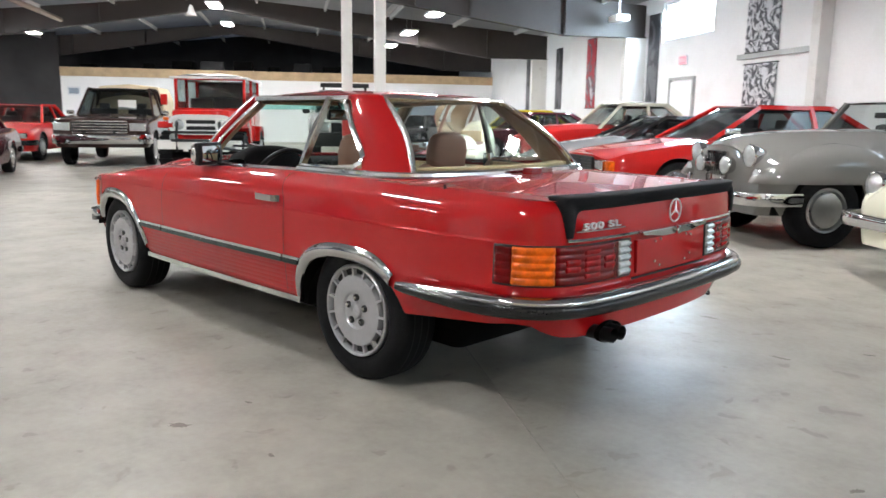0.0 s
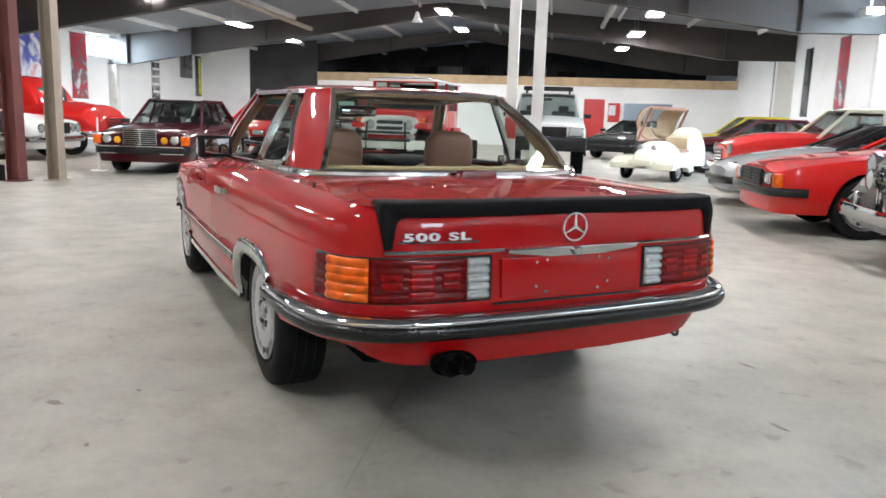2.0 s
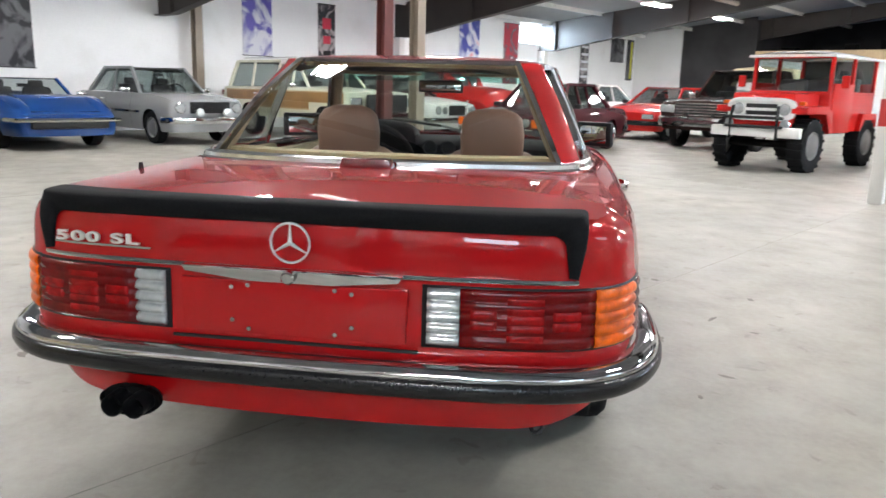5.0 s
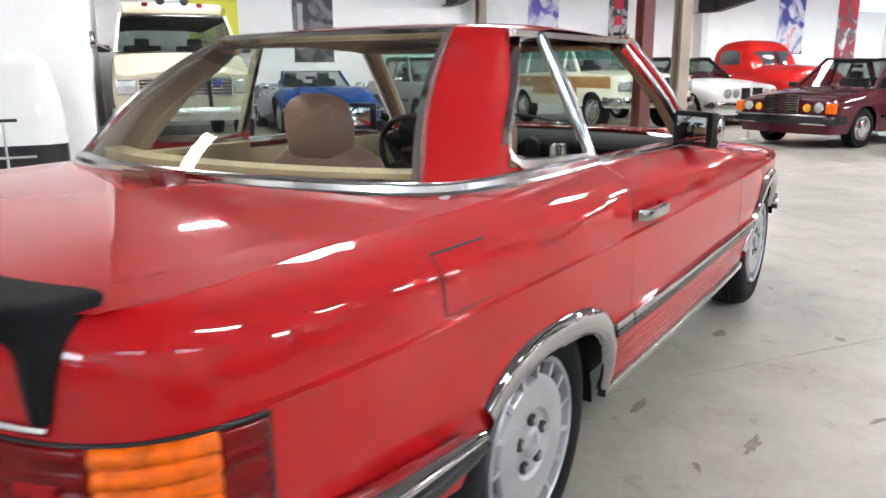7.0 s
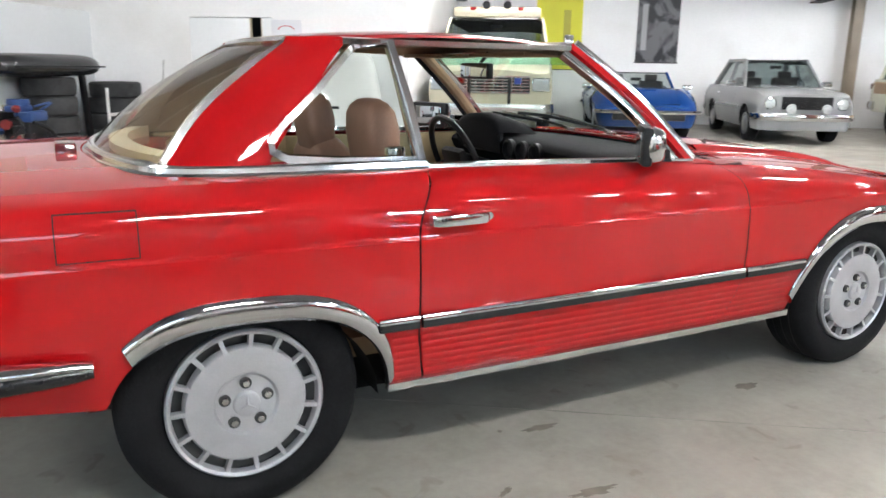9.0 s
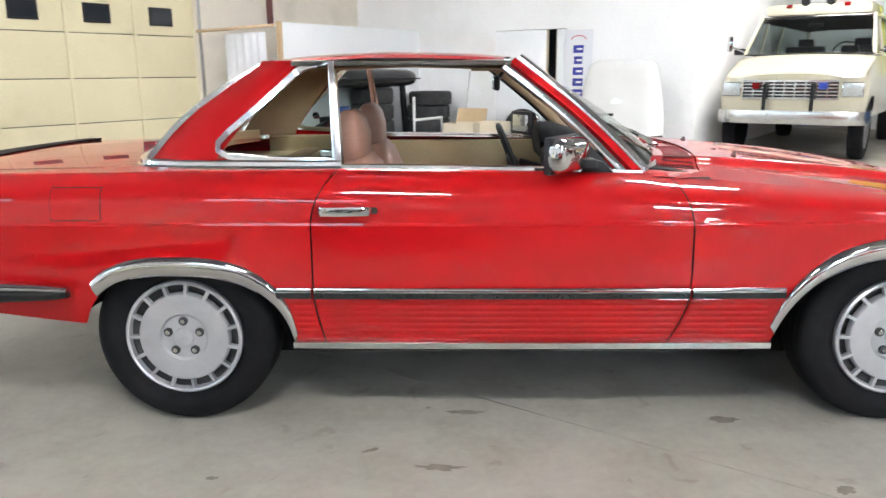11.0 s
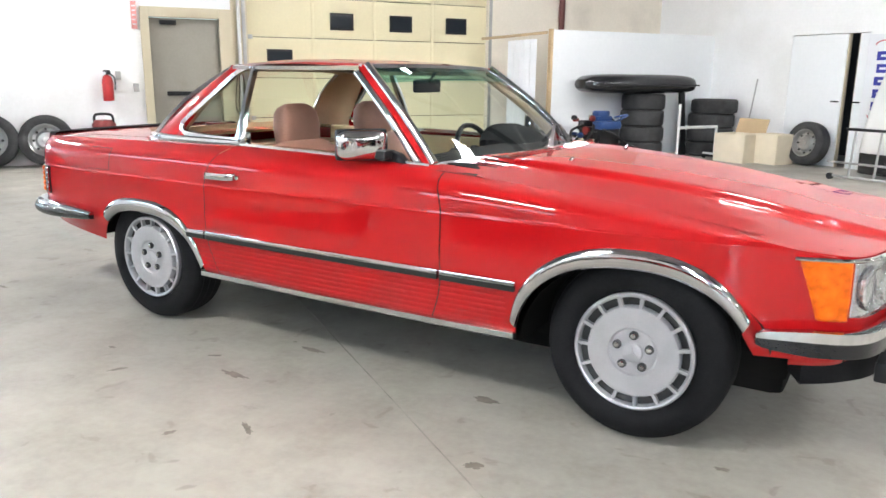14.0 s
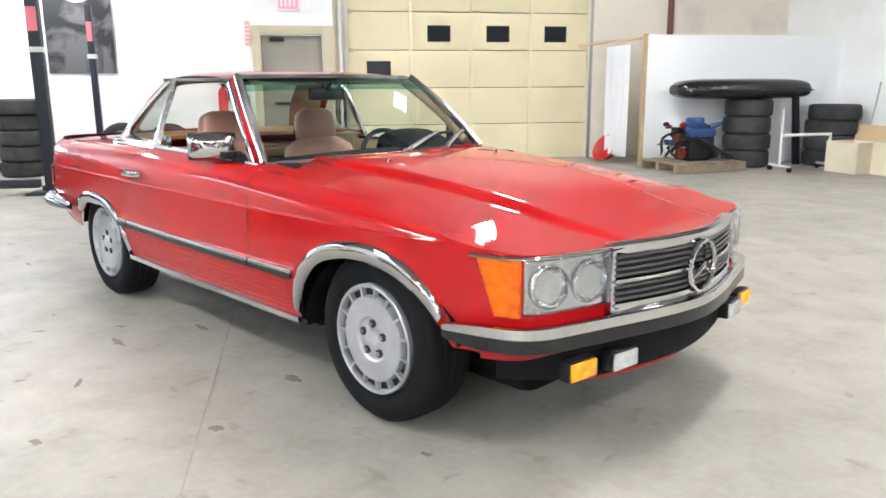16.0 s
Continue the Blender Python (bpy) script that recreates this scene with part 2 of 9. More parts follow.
def catmull(pts, per=8, closed=False):
    """A smooth line through points (tuples of any length)."""
    pts = [Vector(p) for p in pts]
    out = []
    n = len(pts)
    for i in range(n if closed else n - 1):
        p0 = pts[i - 1] if i or closed else pts[0]
        p1, p2 = pts[i], pts[(i + 1) % n]
        p3 = pts[(i + 2) % n] if i + 2 < n or closed else pts[-1]
        for k in range(per):
            t = k / per
            out.append(0.5 * (2 * p1 + (p2 - p0) * t + (2 * p0 - 5 * p1 + 4 * p2 - p3) * t * t + (3 * p1 - p0 - 3 * p2 + p3) * t**3))
    if not closed:
        out.append(pts[-1])
    return out


# ---- surfaces of the hall ----
def concrete():
    m = bpy.data.materials.new("concrete_floor")
    m.use_nodes = True
    n, l = m.node_tree.nodes, m.node_tree.links
    b = n["Principled BSDF"]
    geo = n.new("ShaderNodeNewGeometry")

    def tex(scale, detail=8, rough=0.6, dist=0.0):
        t = n.new("ShaderNodeTexNoise")
        t.inputs["Scale"].default_value, t.inputs["Detail"].default_value = scale, detail
        t.inputs["Roughness"].default_value, t.inputs["Distortion"].default_value = rough, dist
        l.new(geo.outputs["Position"], t.inputs["Vector"])
        return t.outputs["Fac"]

    def rng(v, a, b_, c, d):
        r = n.new("ShaderNodeMapRange")
        for k, x in zip(("From Min", "From Max", "To Min", "To Max"), (a, b_, c, d)):
            r.inputs[k].default_value = x
        l.new(v, r.inputs["Value"])
        return r.outputs["Result"]

    def mix(f, a, b_):
        r = n.new("ShaderNodeMix")
        r.data_type = "RGBA"
        l.new(f, r.inputs["Factor"])
        for k, x in (("A", a), ("B", b_)):
            if isinstance(x, tuple):
                r.inputs[k].default_value = (*x, 1)
            else:
                l.new(x, r.inputs[k])
        return r.outputs["Result"]

    c = mix(rng(tex(0.55), 0.35, 0.65, 0, 1), (0.375, 0.352, 0.300), (0.280, 0.268, 0.238))
    c = mix(rng(tex(3.5), 0.40, 0.70, 0, 0.75), c, (0.22, 0.205, 0.17))
    c = mix(rng(tex(26, 5), 0.35, 0.75, 0, 0.30), c, (0.41, 0.395, 0.35))
    c = mix(rng(tex(7.0, 3, 0.5, 0.6), 0.655, 0.70, 0, 0.55), c, (0.20, 0.18, 0.15))
    c = mix(rng(tex(2.2, 6, 0.7, 0.3), 0.66, 0.74, 0, 0.6), c, (0.22, 0.20, 0.17))
    l.new(c, b.inputs["Base Color"])
    l.new(rng(tex(1.6), 0.3, 0.7, 0.36, 0.58), b.inputs["Roughness"])
    b.inputs["Specular IOR Level"].default_value = 0.40
    bp = n.new("ShaderNodeBump")
    bp.inputs["Strength"].default_value, bp.inputs["Distance"].default_value = 0.12, 0.004
    l.new(tex(45, 6), bp.inputs["Height"])
    l.new(bp.outputs["Normal"], b.inputs["Normal"])
    return m


M_FLOOR = concrete()
M_JOINT = material("joint_filler", (0.25, 0.24, 0.21), 0.7, vary=0.3, scale=8)
M_STAIN = material("oil_stain", (0.15, 0.135, 0.11), 0.55, vary=0.3, scale=14)
M_WALL = material("white_painted_wall", (0.86, 0.86, 0.855), 0.6, vary=0.03, scale=0.8, fine=0.02, fine_scale=25, bump=0.03, dark=(0.62, 0.60, 0.55), dark_amount=0.25, dark_scale=0.9)
M_BOARD = material("white_wall_board", (0.80, 0.82, 0.83), 0.35, vary=0.03, scale=0.6, fine=0.015, fine_scale=20)
M_PLASTER = material("cream_plaster", (0.76, 0.70, 0.60), 0.75, vary=0.05, scale=0.8, fine=0.03, fine_scale=30, bump=0.05, dark=(0.5, 0.45, 0.38), dark_amount=0.4, dark_scale=1.1)
M_CEIL = material("grey_white_roof_insulation", (0.44, 0.43, 0.42), 0.8, vary=0.06, scale=0.7, fine=0.04, fine_scale=12, bump=0.1)
M_STEEL = material("brown_painted_steel", (0.032, 0.025, 0.022), 0.55, vary=0.15, scale=2.0, fine=0.08, fine_scale=30)
M_TANSTEEL = material("tan_painted_steel", (0.26, 0.21, 0.16), 0.5, vary=0.12, scale=2.0, fine=0.06, fine_scale=30)
M_MAROON = material("maroon_painted_steel", (0.13, 0.035, 0.03), 0.5, vary=0.15, scale=3, fine=0.08, fine_scale=40)
M_WHITEPOST = material("white_painted_steel", (0.72, 0.71, 0.68), 0.45, vary=0.04, scale=3, dark=(0.4, 0.38, 0.34), dark_amount=0.5, dark_scale=3)
# near-black wall colour stands in for the shade of unlit rooms
M_ROOMSHADE = material("unlit_room_shade", (0.040, 0.038, 0.040), 0.8, vary=0.3, scale=1.0)
M_PINE = material("raw_pine", (0.50, 0.36, 0.21), 0.6, vary=0.15, scale=3, fine=0.12, fine_scale=40)
M_ROLLER = material("cream_door_panel", (0.70, 0.63, 0.42), 0.5, vary=0.04, scale=0.9, fine=0.02, fine_scale=30, dark=(0.5, 0.43, 0.26), dark_amount=0.3, dark_scale=1.3)
M_DOORGREY = material("taupe_painted_door", (0.27, 0.25, 0.21), 0.45, vary=0.05, scale=1.6, fine=0.03, fine_scale=30, dark=(0.17, 0.15, 0.12), dark_amount=0.5, dark_scale=2.2)
M_FRAMETAN = material("tan_painted_frame", (0.52, 0.46, 0.33), 0.45, vary=0.06, scale=2)
M_REDDOOR = material("red_painted_door", (0.50, 0.03, 0.03), 0.4, vary=0.05, scale=1.2)
M_GREYRAIL = material("galvanised_rail", (0.40, 0.40, 0.39), 0.4, 0.8, vary=0.1, scale=5)
M_LAMPBODY = material("white_lamp_housing", (0.72, 0.72, 0.70), 0.4)
M_TUBE = glow("lamp_diffuser", (0.985, 0.98, 0.99), LAMP_STRENGTH)


def slab(name, u0, u1, v0, v1, z0, z1, mat, label="", category="", kind="structure", bevel=0.0):
    ob = part(name, box(((u0 + u1) / 2, (v0 + v1) / 2, (z0 + z1) / 2), (u1 - u0, v1 - v0, z1 - z0), bevel), mat, None)
    ob.matrix_basis = HALL.copy()
    return tagged(ob, label, category, "", kind)


V0, V1, RIDGE, U0, U1 = -8.05, 15.6, 3.3, -7.0, 37.0


def roof(v):
    return 4.95 - (0.105 if v > RIDGE else 0.08) * abs(v - RIDGE)


fl = part("floor", box(((U0 + U1) / 2, (V0 + V1) / 2, -0.1), (U1 - U0 + 1, V1 - V0 + 1, 0.2)), M_FLOOR, None)
fl.matrix_basis = HALL.copy()
tagged(fl, "worn grey-beige polished concrete floor with stains", "floor", "", "structure")
for k, (a, b, c, d) in enumerate(((-7, 30, 0.076, 0.080), (-7, 30, -6.03, -6.022), (-7, 30, 6.10, 6.108))):
    slab("floor_joint", a, b, c, d, 0.0, 0.0012, M_JOINT, "dark filled saw-cut joint in concrete", "floor joint")
for u in (-6.2, 7.9, 15.4):
    slab("floor_joint", u, u + 0.007, V0, V1, 0.0, 0.0014, M_JOINT, "dark filled saw-cut joint in concrete", "floor joint")


def stain(x, y, a, b, rot, seed):
    r = random.Random(seed)
    n = 22
    pts = []
    for k in range(n):
        t = 2 * math.pi * k / n
        j = 1 + r.uniform(-0.35, 0.35)
        pts.append(Matrix.Rotation(radians(rot), 3, "Z") @ Vector((a * j * math.cos(t), b * j * math.sin(t), 0)))
    bm = bmesh.new()
    add_poly(bm, [(p.x, p.y, 0.0018) for p in pts])
    ob = part("floor_stain", bm, M_STAIN, None)
    ob.location = (x, y, 0)
    tagged(ob, "small dark oil stain on concrete", "stain", "floor stains", "structure")


for k, (x, y, a, b, rot) in enumerate(((0.98, -0.735, 0.060, 0.016, 0), (0.90, -1.13, 0.075, 0.018, -4), (0.845, -0.70, 0.010, 0.008, 0), (0.67, -1.02, 0.03, 0.010, 30), (1.9, -0.79, 0.06, 0.022, 5), (2.78, -0.85, 0.022, 0.012, 10),
                                      (0.08, 1.30, 0.016, 0.008, 20), (0.055, 1.61, 0.045, 0.02, 40), (-1.2, -0.92, 0.05, 0.012, 0), (1.3, -1.45, 0.05, 0.012, -30), (0.45, -1.35, 0.035, 0.012, 60), (-1.75, 1.15, 0.03, 0.01, 20),
                                      (-1.9, 0.3, 0.028, 0.012, 60), (1.75, -1.75, 0.03, 0.018, 0), (0.2, -1.2, 0.02, 0.01, 0), (-0.6, -1.4, 0.05, 0.015, 10), (2.1, -1.25, 0.035, 0.02, 20), (-1.5, -1.3, 0.03, 0.01, 15),
                                      (-0.9, 1.9, 0.05, 0.018, 30), (3.4, -1.2, 0.02, 0.012, 0), (1.1, -1.62, 0.022, 0.012, 70), (-0.4, 1.5, 0.018, 0.008, 0))):
    stain(x, y, a, b, rot, k)

# walls
T = 0.2
slab("wall_garage", U0 - T, U0, V0, -7.5, 0, 5, M_WALL, "white painted wall", "wall")
slab("wall_garage", U0 - T, U0, -7.5, -5.3, 0, 1.5, M_WALL, "white painted wall", "wall")
slab("wall_garage", U0 - T, U0, -7.5, -5.3, 2.7, 5, M_WALL, "white painted wall", "wall")
slab("wall_garage", U0 - T, U0, -5.3, -0.19, 0, 5, M_WALL, "white painted wall", "wall")
slab("wall_garage", U0 - T, U0, -0.19, 1.02, 2.10, 5, M_BOARD, "white ribbed wall panel above the door", "wall")
slab("wall_garage", U0 - T, U0, 1.02, 1.25, 0, 5, M_FRAMETAN, "tan painted wall strip beside the door", "wall")
slab("wall_garage", U0 - T, U0, 1.25, 5.17, 3.05, 5, M_PLASTER, "cream wall above the garage door", "wall")
slab("wall_garage", U0 - T, U0, 5.17, 9.0, 0, 5, M_PLASTER, "cream plastered wall", "wall")
slab("wall_right_low", U0, U1, V0 - T, V0, 0, 3.04, M_WALL, "white painted hall wall", "wall")
WR = ((11.62, 13.95), (-3.8, -0.8), (2.0, 4.6))
for u0, u1 in WR:
    slab("wall_right_top", u0, u1, V0 - T, V0, 3.98, 5, M_WALL, "white painted hall wall", "wall")
slab("wall_right_high", U0, WR[1][0], V0 - T, V0, 3.04, 5, M_WALL, "white painted hall wall", "wall")
slab("wall_right_high", WR[1][1], WR[2][0], V0 - T, V0, 3.04, 5, M_WALL, "white painted hall wall", "wall")
slab("wall_right_high", WR[2][1], WR[0][0], V0 - T, V0, 3.04, 5, M_WALL, "white painted hall wall", "wall")
slab("wall_right_high", WR[0][1], U1, V0 - T, V0, 3.04, 5, M_WALL, "white painted hall wall", "wall")
slab("wall_left_low", -0.7, U1, V1, V1 + T, 0, 2.85, M_WALL, "white painted hall wall", "wall")
slab("wall_left_high", -0.7, 21.3, V1, V1 + T, 2.85, 5, M_WALL, "white painted hall wall", "wall")
slab("wall_left_high", 23.6, U1, V1, V1 + T, 2.85, 5, M_WALL, "white painted hall wall", "wall")
slab("wall_left_top", 21.3, 23.6, V1, V1 + T, 3.66, 5, M_WALL, "white painted hall wall", "wall")
slab("wall_bay", -0.9, -0.7, 8.75, V1, 0, 5, M_WALL, "white painted return wall", "wall")
# wall with the white double door
slab("wall_office", -7.0, -4.02, 8.75, 8.9, 0, 5, M_WALL, "white smooth wall", "wall")
slab("wall_office", -4.02, -2.74, 8.75, 8.9, 1.86, 5, M_WALL, "white smooth wall", "wall")
slab("wall_office", -2.74, -0.9, 8.75, 8.9, 0, 5, M_WALL, "white smooth wall", "wall")
slab("wall_office", -7, -0.9, 10.4, 10.5, 0, 5, M_ROOMSHADE, "room wall behind the open door, coloured near-black for shade", "wall")
slab("wall_partition", -5.68, -5.6, 5.55, 8.75, 0, 1.92, M_BOARD, "white board partition", "wall")
slab("wall_far", 30.0, 30.15, V0, -2.66, 0, 2.62, M_WALL, "white partition with pine rail", "wall")
slab("wall_far", 30.0, 30.15, -2.66, -1.78, 2.1, 2.62, M_WALL, "white partition with pine rail", "wall")
slab("wall_far", 30.0, 30.15, -1.78, 10.1, 0, 2.62, M_WALL, "white partition with pine rail", "wall")
slab("trim_far", 29.95, 30.2, V0, 10.1, 2.62, 2.98, M_PINE, "raw pine board rail on the partition", "trim")
slab("wall_back", U1, U1 + T, V0, V1, 0, 5.2, M_ROOMSHADE, "wall of the rear store, coloured near-black for shade", "wall")
slab("wall_back_side", 30.0, 37.0, 10.1, 10.2, 0, 4.2, M_ROOMSHADE, "wall of the rear store, coloured near-black for shade", "wall")
slab("wall_back_front", 30.0, 30.15, 10.2, 13.3, 0, 4.6, M_ROOMSHADE, "wall of the rear store, coloured near-black for shade", "wall")
slab("wall_back_front", 30.0, 30.15, 13.3, V1, 0, 4.6, M_WALL, "white painted end wall", "wall")
for v0, v1, nm in ((V0 - T, RIDGE, "ceiling_right"), (RIDGE, V1 + T, "ceiling_left")):
    bm = bmesh.new()
    add_poly(bm, [(U0 - T, v0, roof(v0)), (U1 + T, v0, roof(v0)), (U1 + T, v1, roof(v1)), (U0 - T, v1, roof(v1))])
    bmesh.ops.solidify(bm, geom=bm.faces[:], thickness=0.12)
    ob = part(nm, bm, M_CEIL, None)
    ob.matrix_basis = Matrix.Translation((0, 0, 0.12)) @ HALL
    tagged(ob, "white insulated sloping roof lining", "ceiling", "", "structure")
bm = bmesh.new()
for k in range(11):
    v = V0 + 1.2 + k * 2.2
    add_box(bm, (15, v, roof(v) - 0.02), (44.2, 0.06, 0.14))
ob = part("ceiling_purlins", bm, M_WHITEPOST, None)
ob.matrix_basis = HALL.copy()
tagged(ob, "white steel purlins under the roof", "ceiling beam", "", "structure")


def steel_frame(u):
    """A tapered portal frame across the hall."""
    bm = bmesh.new()
    for v0, s, run, deep in ((V0, 1, 2.2, 0.80), (V1, -1, 0.75, 0.98)):
        low = roof(v0) - deep
        pts = [(v0, roof(v0)), (RIDGE, roof(RIDGE)), (RIDGE, roof(RIDGE) - 0.42), (v0 + s * run, low), (v0 + s * 0.0, low)]
        lo = [bm.verts.new((u - 0.008, p, q)) for p, q in pts]
        hi = [bm.verts.new((u + 0.008, p, q)) for p, q in pts]
        bm.faces.new(lo)
        bm.faces.new(hi[::-1])
        for i in range(5):
            bm.faces.new((lo[i], hi[i], hi[(i + 1) % 5], lo[(i + 1) % 5]))
        a, b = Vector((u, v0 + s * run, low)), Vector((u, RIDGE, roof(RIDGE) - 0.42))
        add_sweep(bm, [a, b], [(-0.12, -0.012), (0.12, -0.012), (0.12, 0.012), (-0.12, 0.012)])
        add_sweep(bm, [Vector((u, v0, low)), a], [(-0.12, -0.012), (0.12, -0.012), (0.12, 0.012), (-0.12, 0.012)])
        for k in (run, run + 2.45, 6.0, 8.8):
            v = v0 + s * k
            f = (k - run) / (abs(RIDGE - v0) - run)
            d = roof(v) - (low + (roof(RIDGE) - 0.42 - low) * f)
            add_box(bm, (u, v, roof(v) - d / 2), (0.2, 0.012, d))
    ob = part("steel_frame", bm, M_STEEL, None, smooth=False)
    ob.matrix_basis = HALL.copy()
    tagged(ob, "dark brown tapered steel roof frame", "roof beam", "roof frames", "structure")


for u in (-0.6, 7.15, 14.9, 22.6, 30.3):
    steel_frame(u)
for u in (14.9, 22.6):
    slab("column_right", u - 0.11, u + 0.11, V0 + 0.004, V0 + 0.55, 0, roof(V0) - 0.82, M_WHITEPOST, "white boxed steel column at the wall", "column")
    slab("column_left", u - 0.11, u + 0.11, V1 - 0.32, V1 - 0.004, 0, roof(V1) - 0.98, M_WHITEPOST, "white boxed steel column at the wall", "column")
slab("column_right", 7.87, 8.09, V0 + 0.004, V0 + 0.25, 0, 3.9, M_WHITEPOST, "grey-brown steel column at the wall", "column")
slab("rail_right", 8.10, 10.50, V0 + 0.004, V0 + 0.10, 2.38, 2.48, M_GREYRAIL, "grey steel wall rail", "rail")


def h_post(u, v, mat, label, top, w=0.16):
    bm = bmesh.new()
    for s in (1, -1):
        add_box(bm, (0, s * w / 2, top / 2), (w, 0.012, top))
    add_box(bm, (0, 0, top / 2), (0.010, w, top))
    add_box(bm, (0, 0, 0.008), (w + 0.1, w + 0.1, 0.016))
    ob = part("steel_post", bm, mat, None, smooth=False)
    ob.matrix_basis = HALL @ pose(u, v, 0)
    tagged(ob, label, "post", "", "structure")


h_post(6.86, 7.42, M_MAROON, "maroon painted steel H-post", roof(7.42) - 0.5, 0.19)
h_post(7.22, 7.02, M_TANSTEEL, "brown painted steel H-post", roof(7.02) - 0.5, 0.18)
for u, v in ((7.69, 0.11), (6.88, -0.28)):
    ob = part("steel_post", box((0, 0, 2.1), (0.15, 0.15, 4.2), 0.012), M_WHITEPOST, None)
    ob.matrix_basis = HALL @ pose(u, v, 0)
    tagged(ob, "white painted square steel post", "post", "", "structure")
# plain red band added in place of the extinguisher on this post
ob = part("extinguisher_band", box((0, 0, 1.02), (0.156, 0.156, 0.30), 0.004), M_REDDOOR, None)
ob.matrix_basis = HALL @ pose(7.69, 0.11, 0)
tagged(ob, "red band in place of the red and white extinguisher on the post", "band", "", "structure")
# brown post far left and gas pipes under the roof
h_post(7.9, 15.2, M_TANSTEEL, "brown painted steel post at the wall", 4.0, 0.2)
for v, z in ((7.8, 3.95), (-1.9, 4.15)):
    ob = part("roof_pipe", rod((5.0, v, z), (22.0, v, z), 0.075, 12), M_TANSTEEL if v > 0 else M_GREYRAIL, None)
    ob.matrix_basis = HALL.copy()
    tagged(ob, "long tan heater pipe under the roof" if v > 0 else "grey duct pipe under the roof", "pipe", "", "structure")


# lamps
def ceiling_lamp(u, v):
    z = 4.48 - 0.105 * abs(v - RIDGE)
    lamp = thing("ceiling_lamp", HALL @ pose(u, v, z), "white high-bay fluorescent lamp, lit", "lamp", "ceiling lamps")
    part("housing", box((0, 0, 0.06), (1.25, 0.46, 0.06), 0.015), M_LAMPBODY, lamp)
    for k in range(4):
        part("tube", box((0, -0.15 + 0.10 * k, 0.02), (1.18, 0.045, 0.02), 0.006), M_TUBE, lamp)
    for s in (1, -1):
        part("hanger", rod((s * 0.5, 0, 0.09), (s * 0.5, 0, roof(v) - z), 0.006, 5), M_GREYRAIL, lamp)


for k in range(7):
    if k:
        ceiling_lamp(-4.0 + 4.85 * k, 9.6)
    ceiling_lamp(-3.2 + 4.95 * k, 3.2)
    # first lamp of this row is unseen, added off-row to brighten the end wall
    ceiling_lamp(*((-2.4 + 4.75 * k, -2.9) if k else (-5.3, -3.5)))

# garage door, exit door
door = thing("garage_door", HALL @ pose(U0 - 0.10, 0, 0), "cream sectional garage door with small dark windows", "garage door")
PV = [1.25 + (5.17 - 1.25) * k / 4 for k in range(5)]
for r in range(6):
    for c in range(4):
        z0, z1 = 0.0 + r * 0.583, 0.583 + r * 0.583
        z1 = min(z1, 3.05)
        if z1 - z0 > 0.05:
            part("panel", box((0, (PV[c] + PV[c + 1]) / 2, (z0 + z1) / 2), (0.05, PV[c + 1] - PV[c] - 0.008, z1 - z0 - 0.010), 0.006), M_ROLLER, door)
part("seal", box((-0.03, 3.21, 1.52), (0.02, 3.92, 3.05)), M_DARK, door)
for va, vb, za, zb in ((2.50, 2.87, 1.88, 2.13), (3.46, 3.84, 1.88, 2.13), (4.43, 4.80, 1.88, 2.13), (1.53, 1.91, 1.35, 1.58)):
    win = part("window", box((0.030, (va + vb) / 2, (za + zb) / 2), (0.02, vb - va, zb - za), 0.004), M_BLACK, door, "small dark window")
    part("pane", box((0.042, (va + vb) / 2, (za + zb) / 2), (0.004, vb - va - 0.06, zb - za - 0.06)), material("dark_pane", (0.02, 0.024, 0.03), 0.05), win)
for c in PV[1:4]:
    part("stile", box((0.030, c, 1.52), (0.012, 0.05, 3.04), 0.003), M_ROLLER, door)
for v in (1.20, 5.21):
    part("track", box((0.09, v, 1.6), (0.05, 0.05, 3.2), 0.004), M_GREYRAIL, door, "galvanised door track")
for r in range(1, 5):
    part("hinge", box((0.045, 1.29, r * 0.583), (0.03, 0.07, 0.06), 0.004), M_GREYRAIL, door)

exit_door = thing("door_exit", HALL @ pose(U0, 0, 0), "taupe steel exit door with black push bar in tan frame", "door", "", "structure")
part("leaf", box((-0.06, 0.385, 0.985), (0.045, 0.92, 1.95), 0.004), M_DOORGREY, exit_door)
for c, sz in (((-0.02, -0.135, 1.05), (0.16, 0.11, 2.10)), ((-0.02, 0.935, 1.05), (0.16, 0.17, 2.10)), ((-0.02, 0.385, 2.035), (0.155, 0.93, 0.13))):
    part("frame", box(c, sz, 0.004), M_FRAMETAN, exit_door)
part("push_bar", box((0.0, 0.45, 0.94), (0.05, 0.70, 0.055), 0.01), M_BLACK, exit_door)
part("closer", box((0.0, 0.17, 1.90), (0.05, 0.22, 0.06), 0.01), M_BLACK, exit_door)


# ---- the red roadster: rear axle at x = 0, front at x = 2.455, y to its left ----
AXLE = 2.455
OUT = catmull([(-1.050, -0.15), (-1.050, 0.0), (-1.048, 0.2), (-1.038, 0.42), (-1.022, 0.575), (-0.990, 0.675), (-0.930, 0.752), (-0.84, 0.797), (-0.70, 0.822),
               (-0.45, 0.840), (0.0, 0.852), (0.5, 0.862), (1.0, 0.868), (1.7, 0.866), (2.2, 0.858), (2.5, 0.846), (2.72, 0.820), (2.88, 0.780),
               (3.00, 0.744), (3.064, 0.712), (3.105, 0.655), (3.137, 0.55), (3.178, 0.396), (3.230, 0.2), (3.256, 0.0), (3.230, -0.2)], 14)
OUT = [p for p in OUT if p.y >= -1e-6]
OUT_N = []
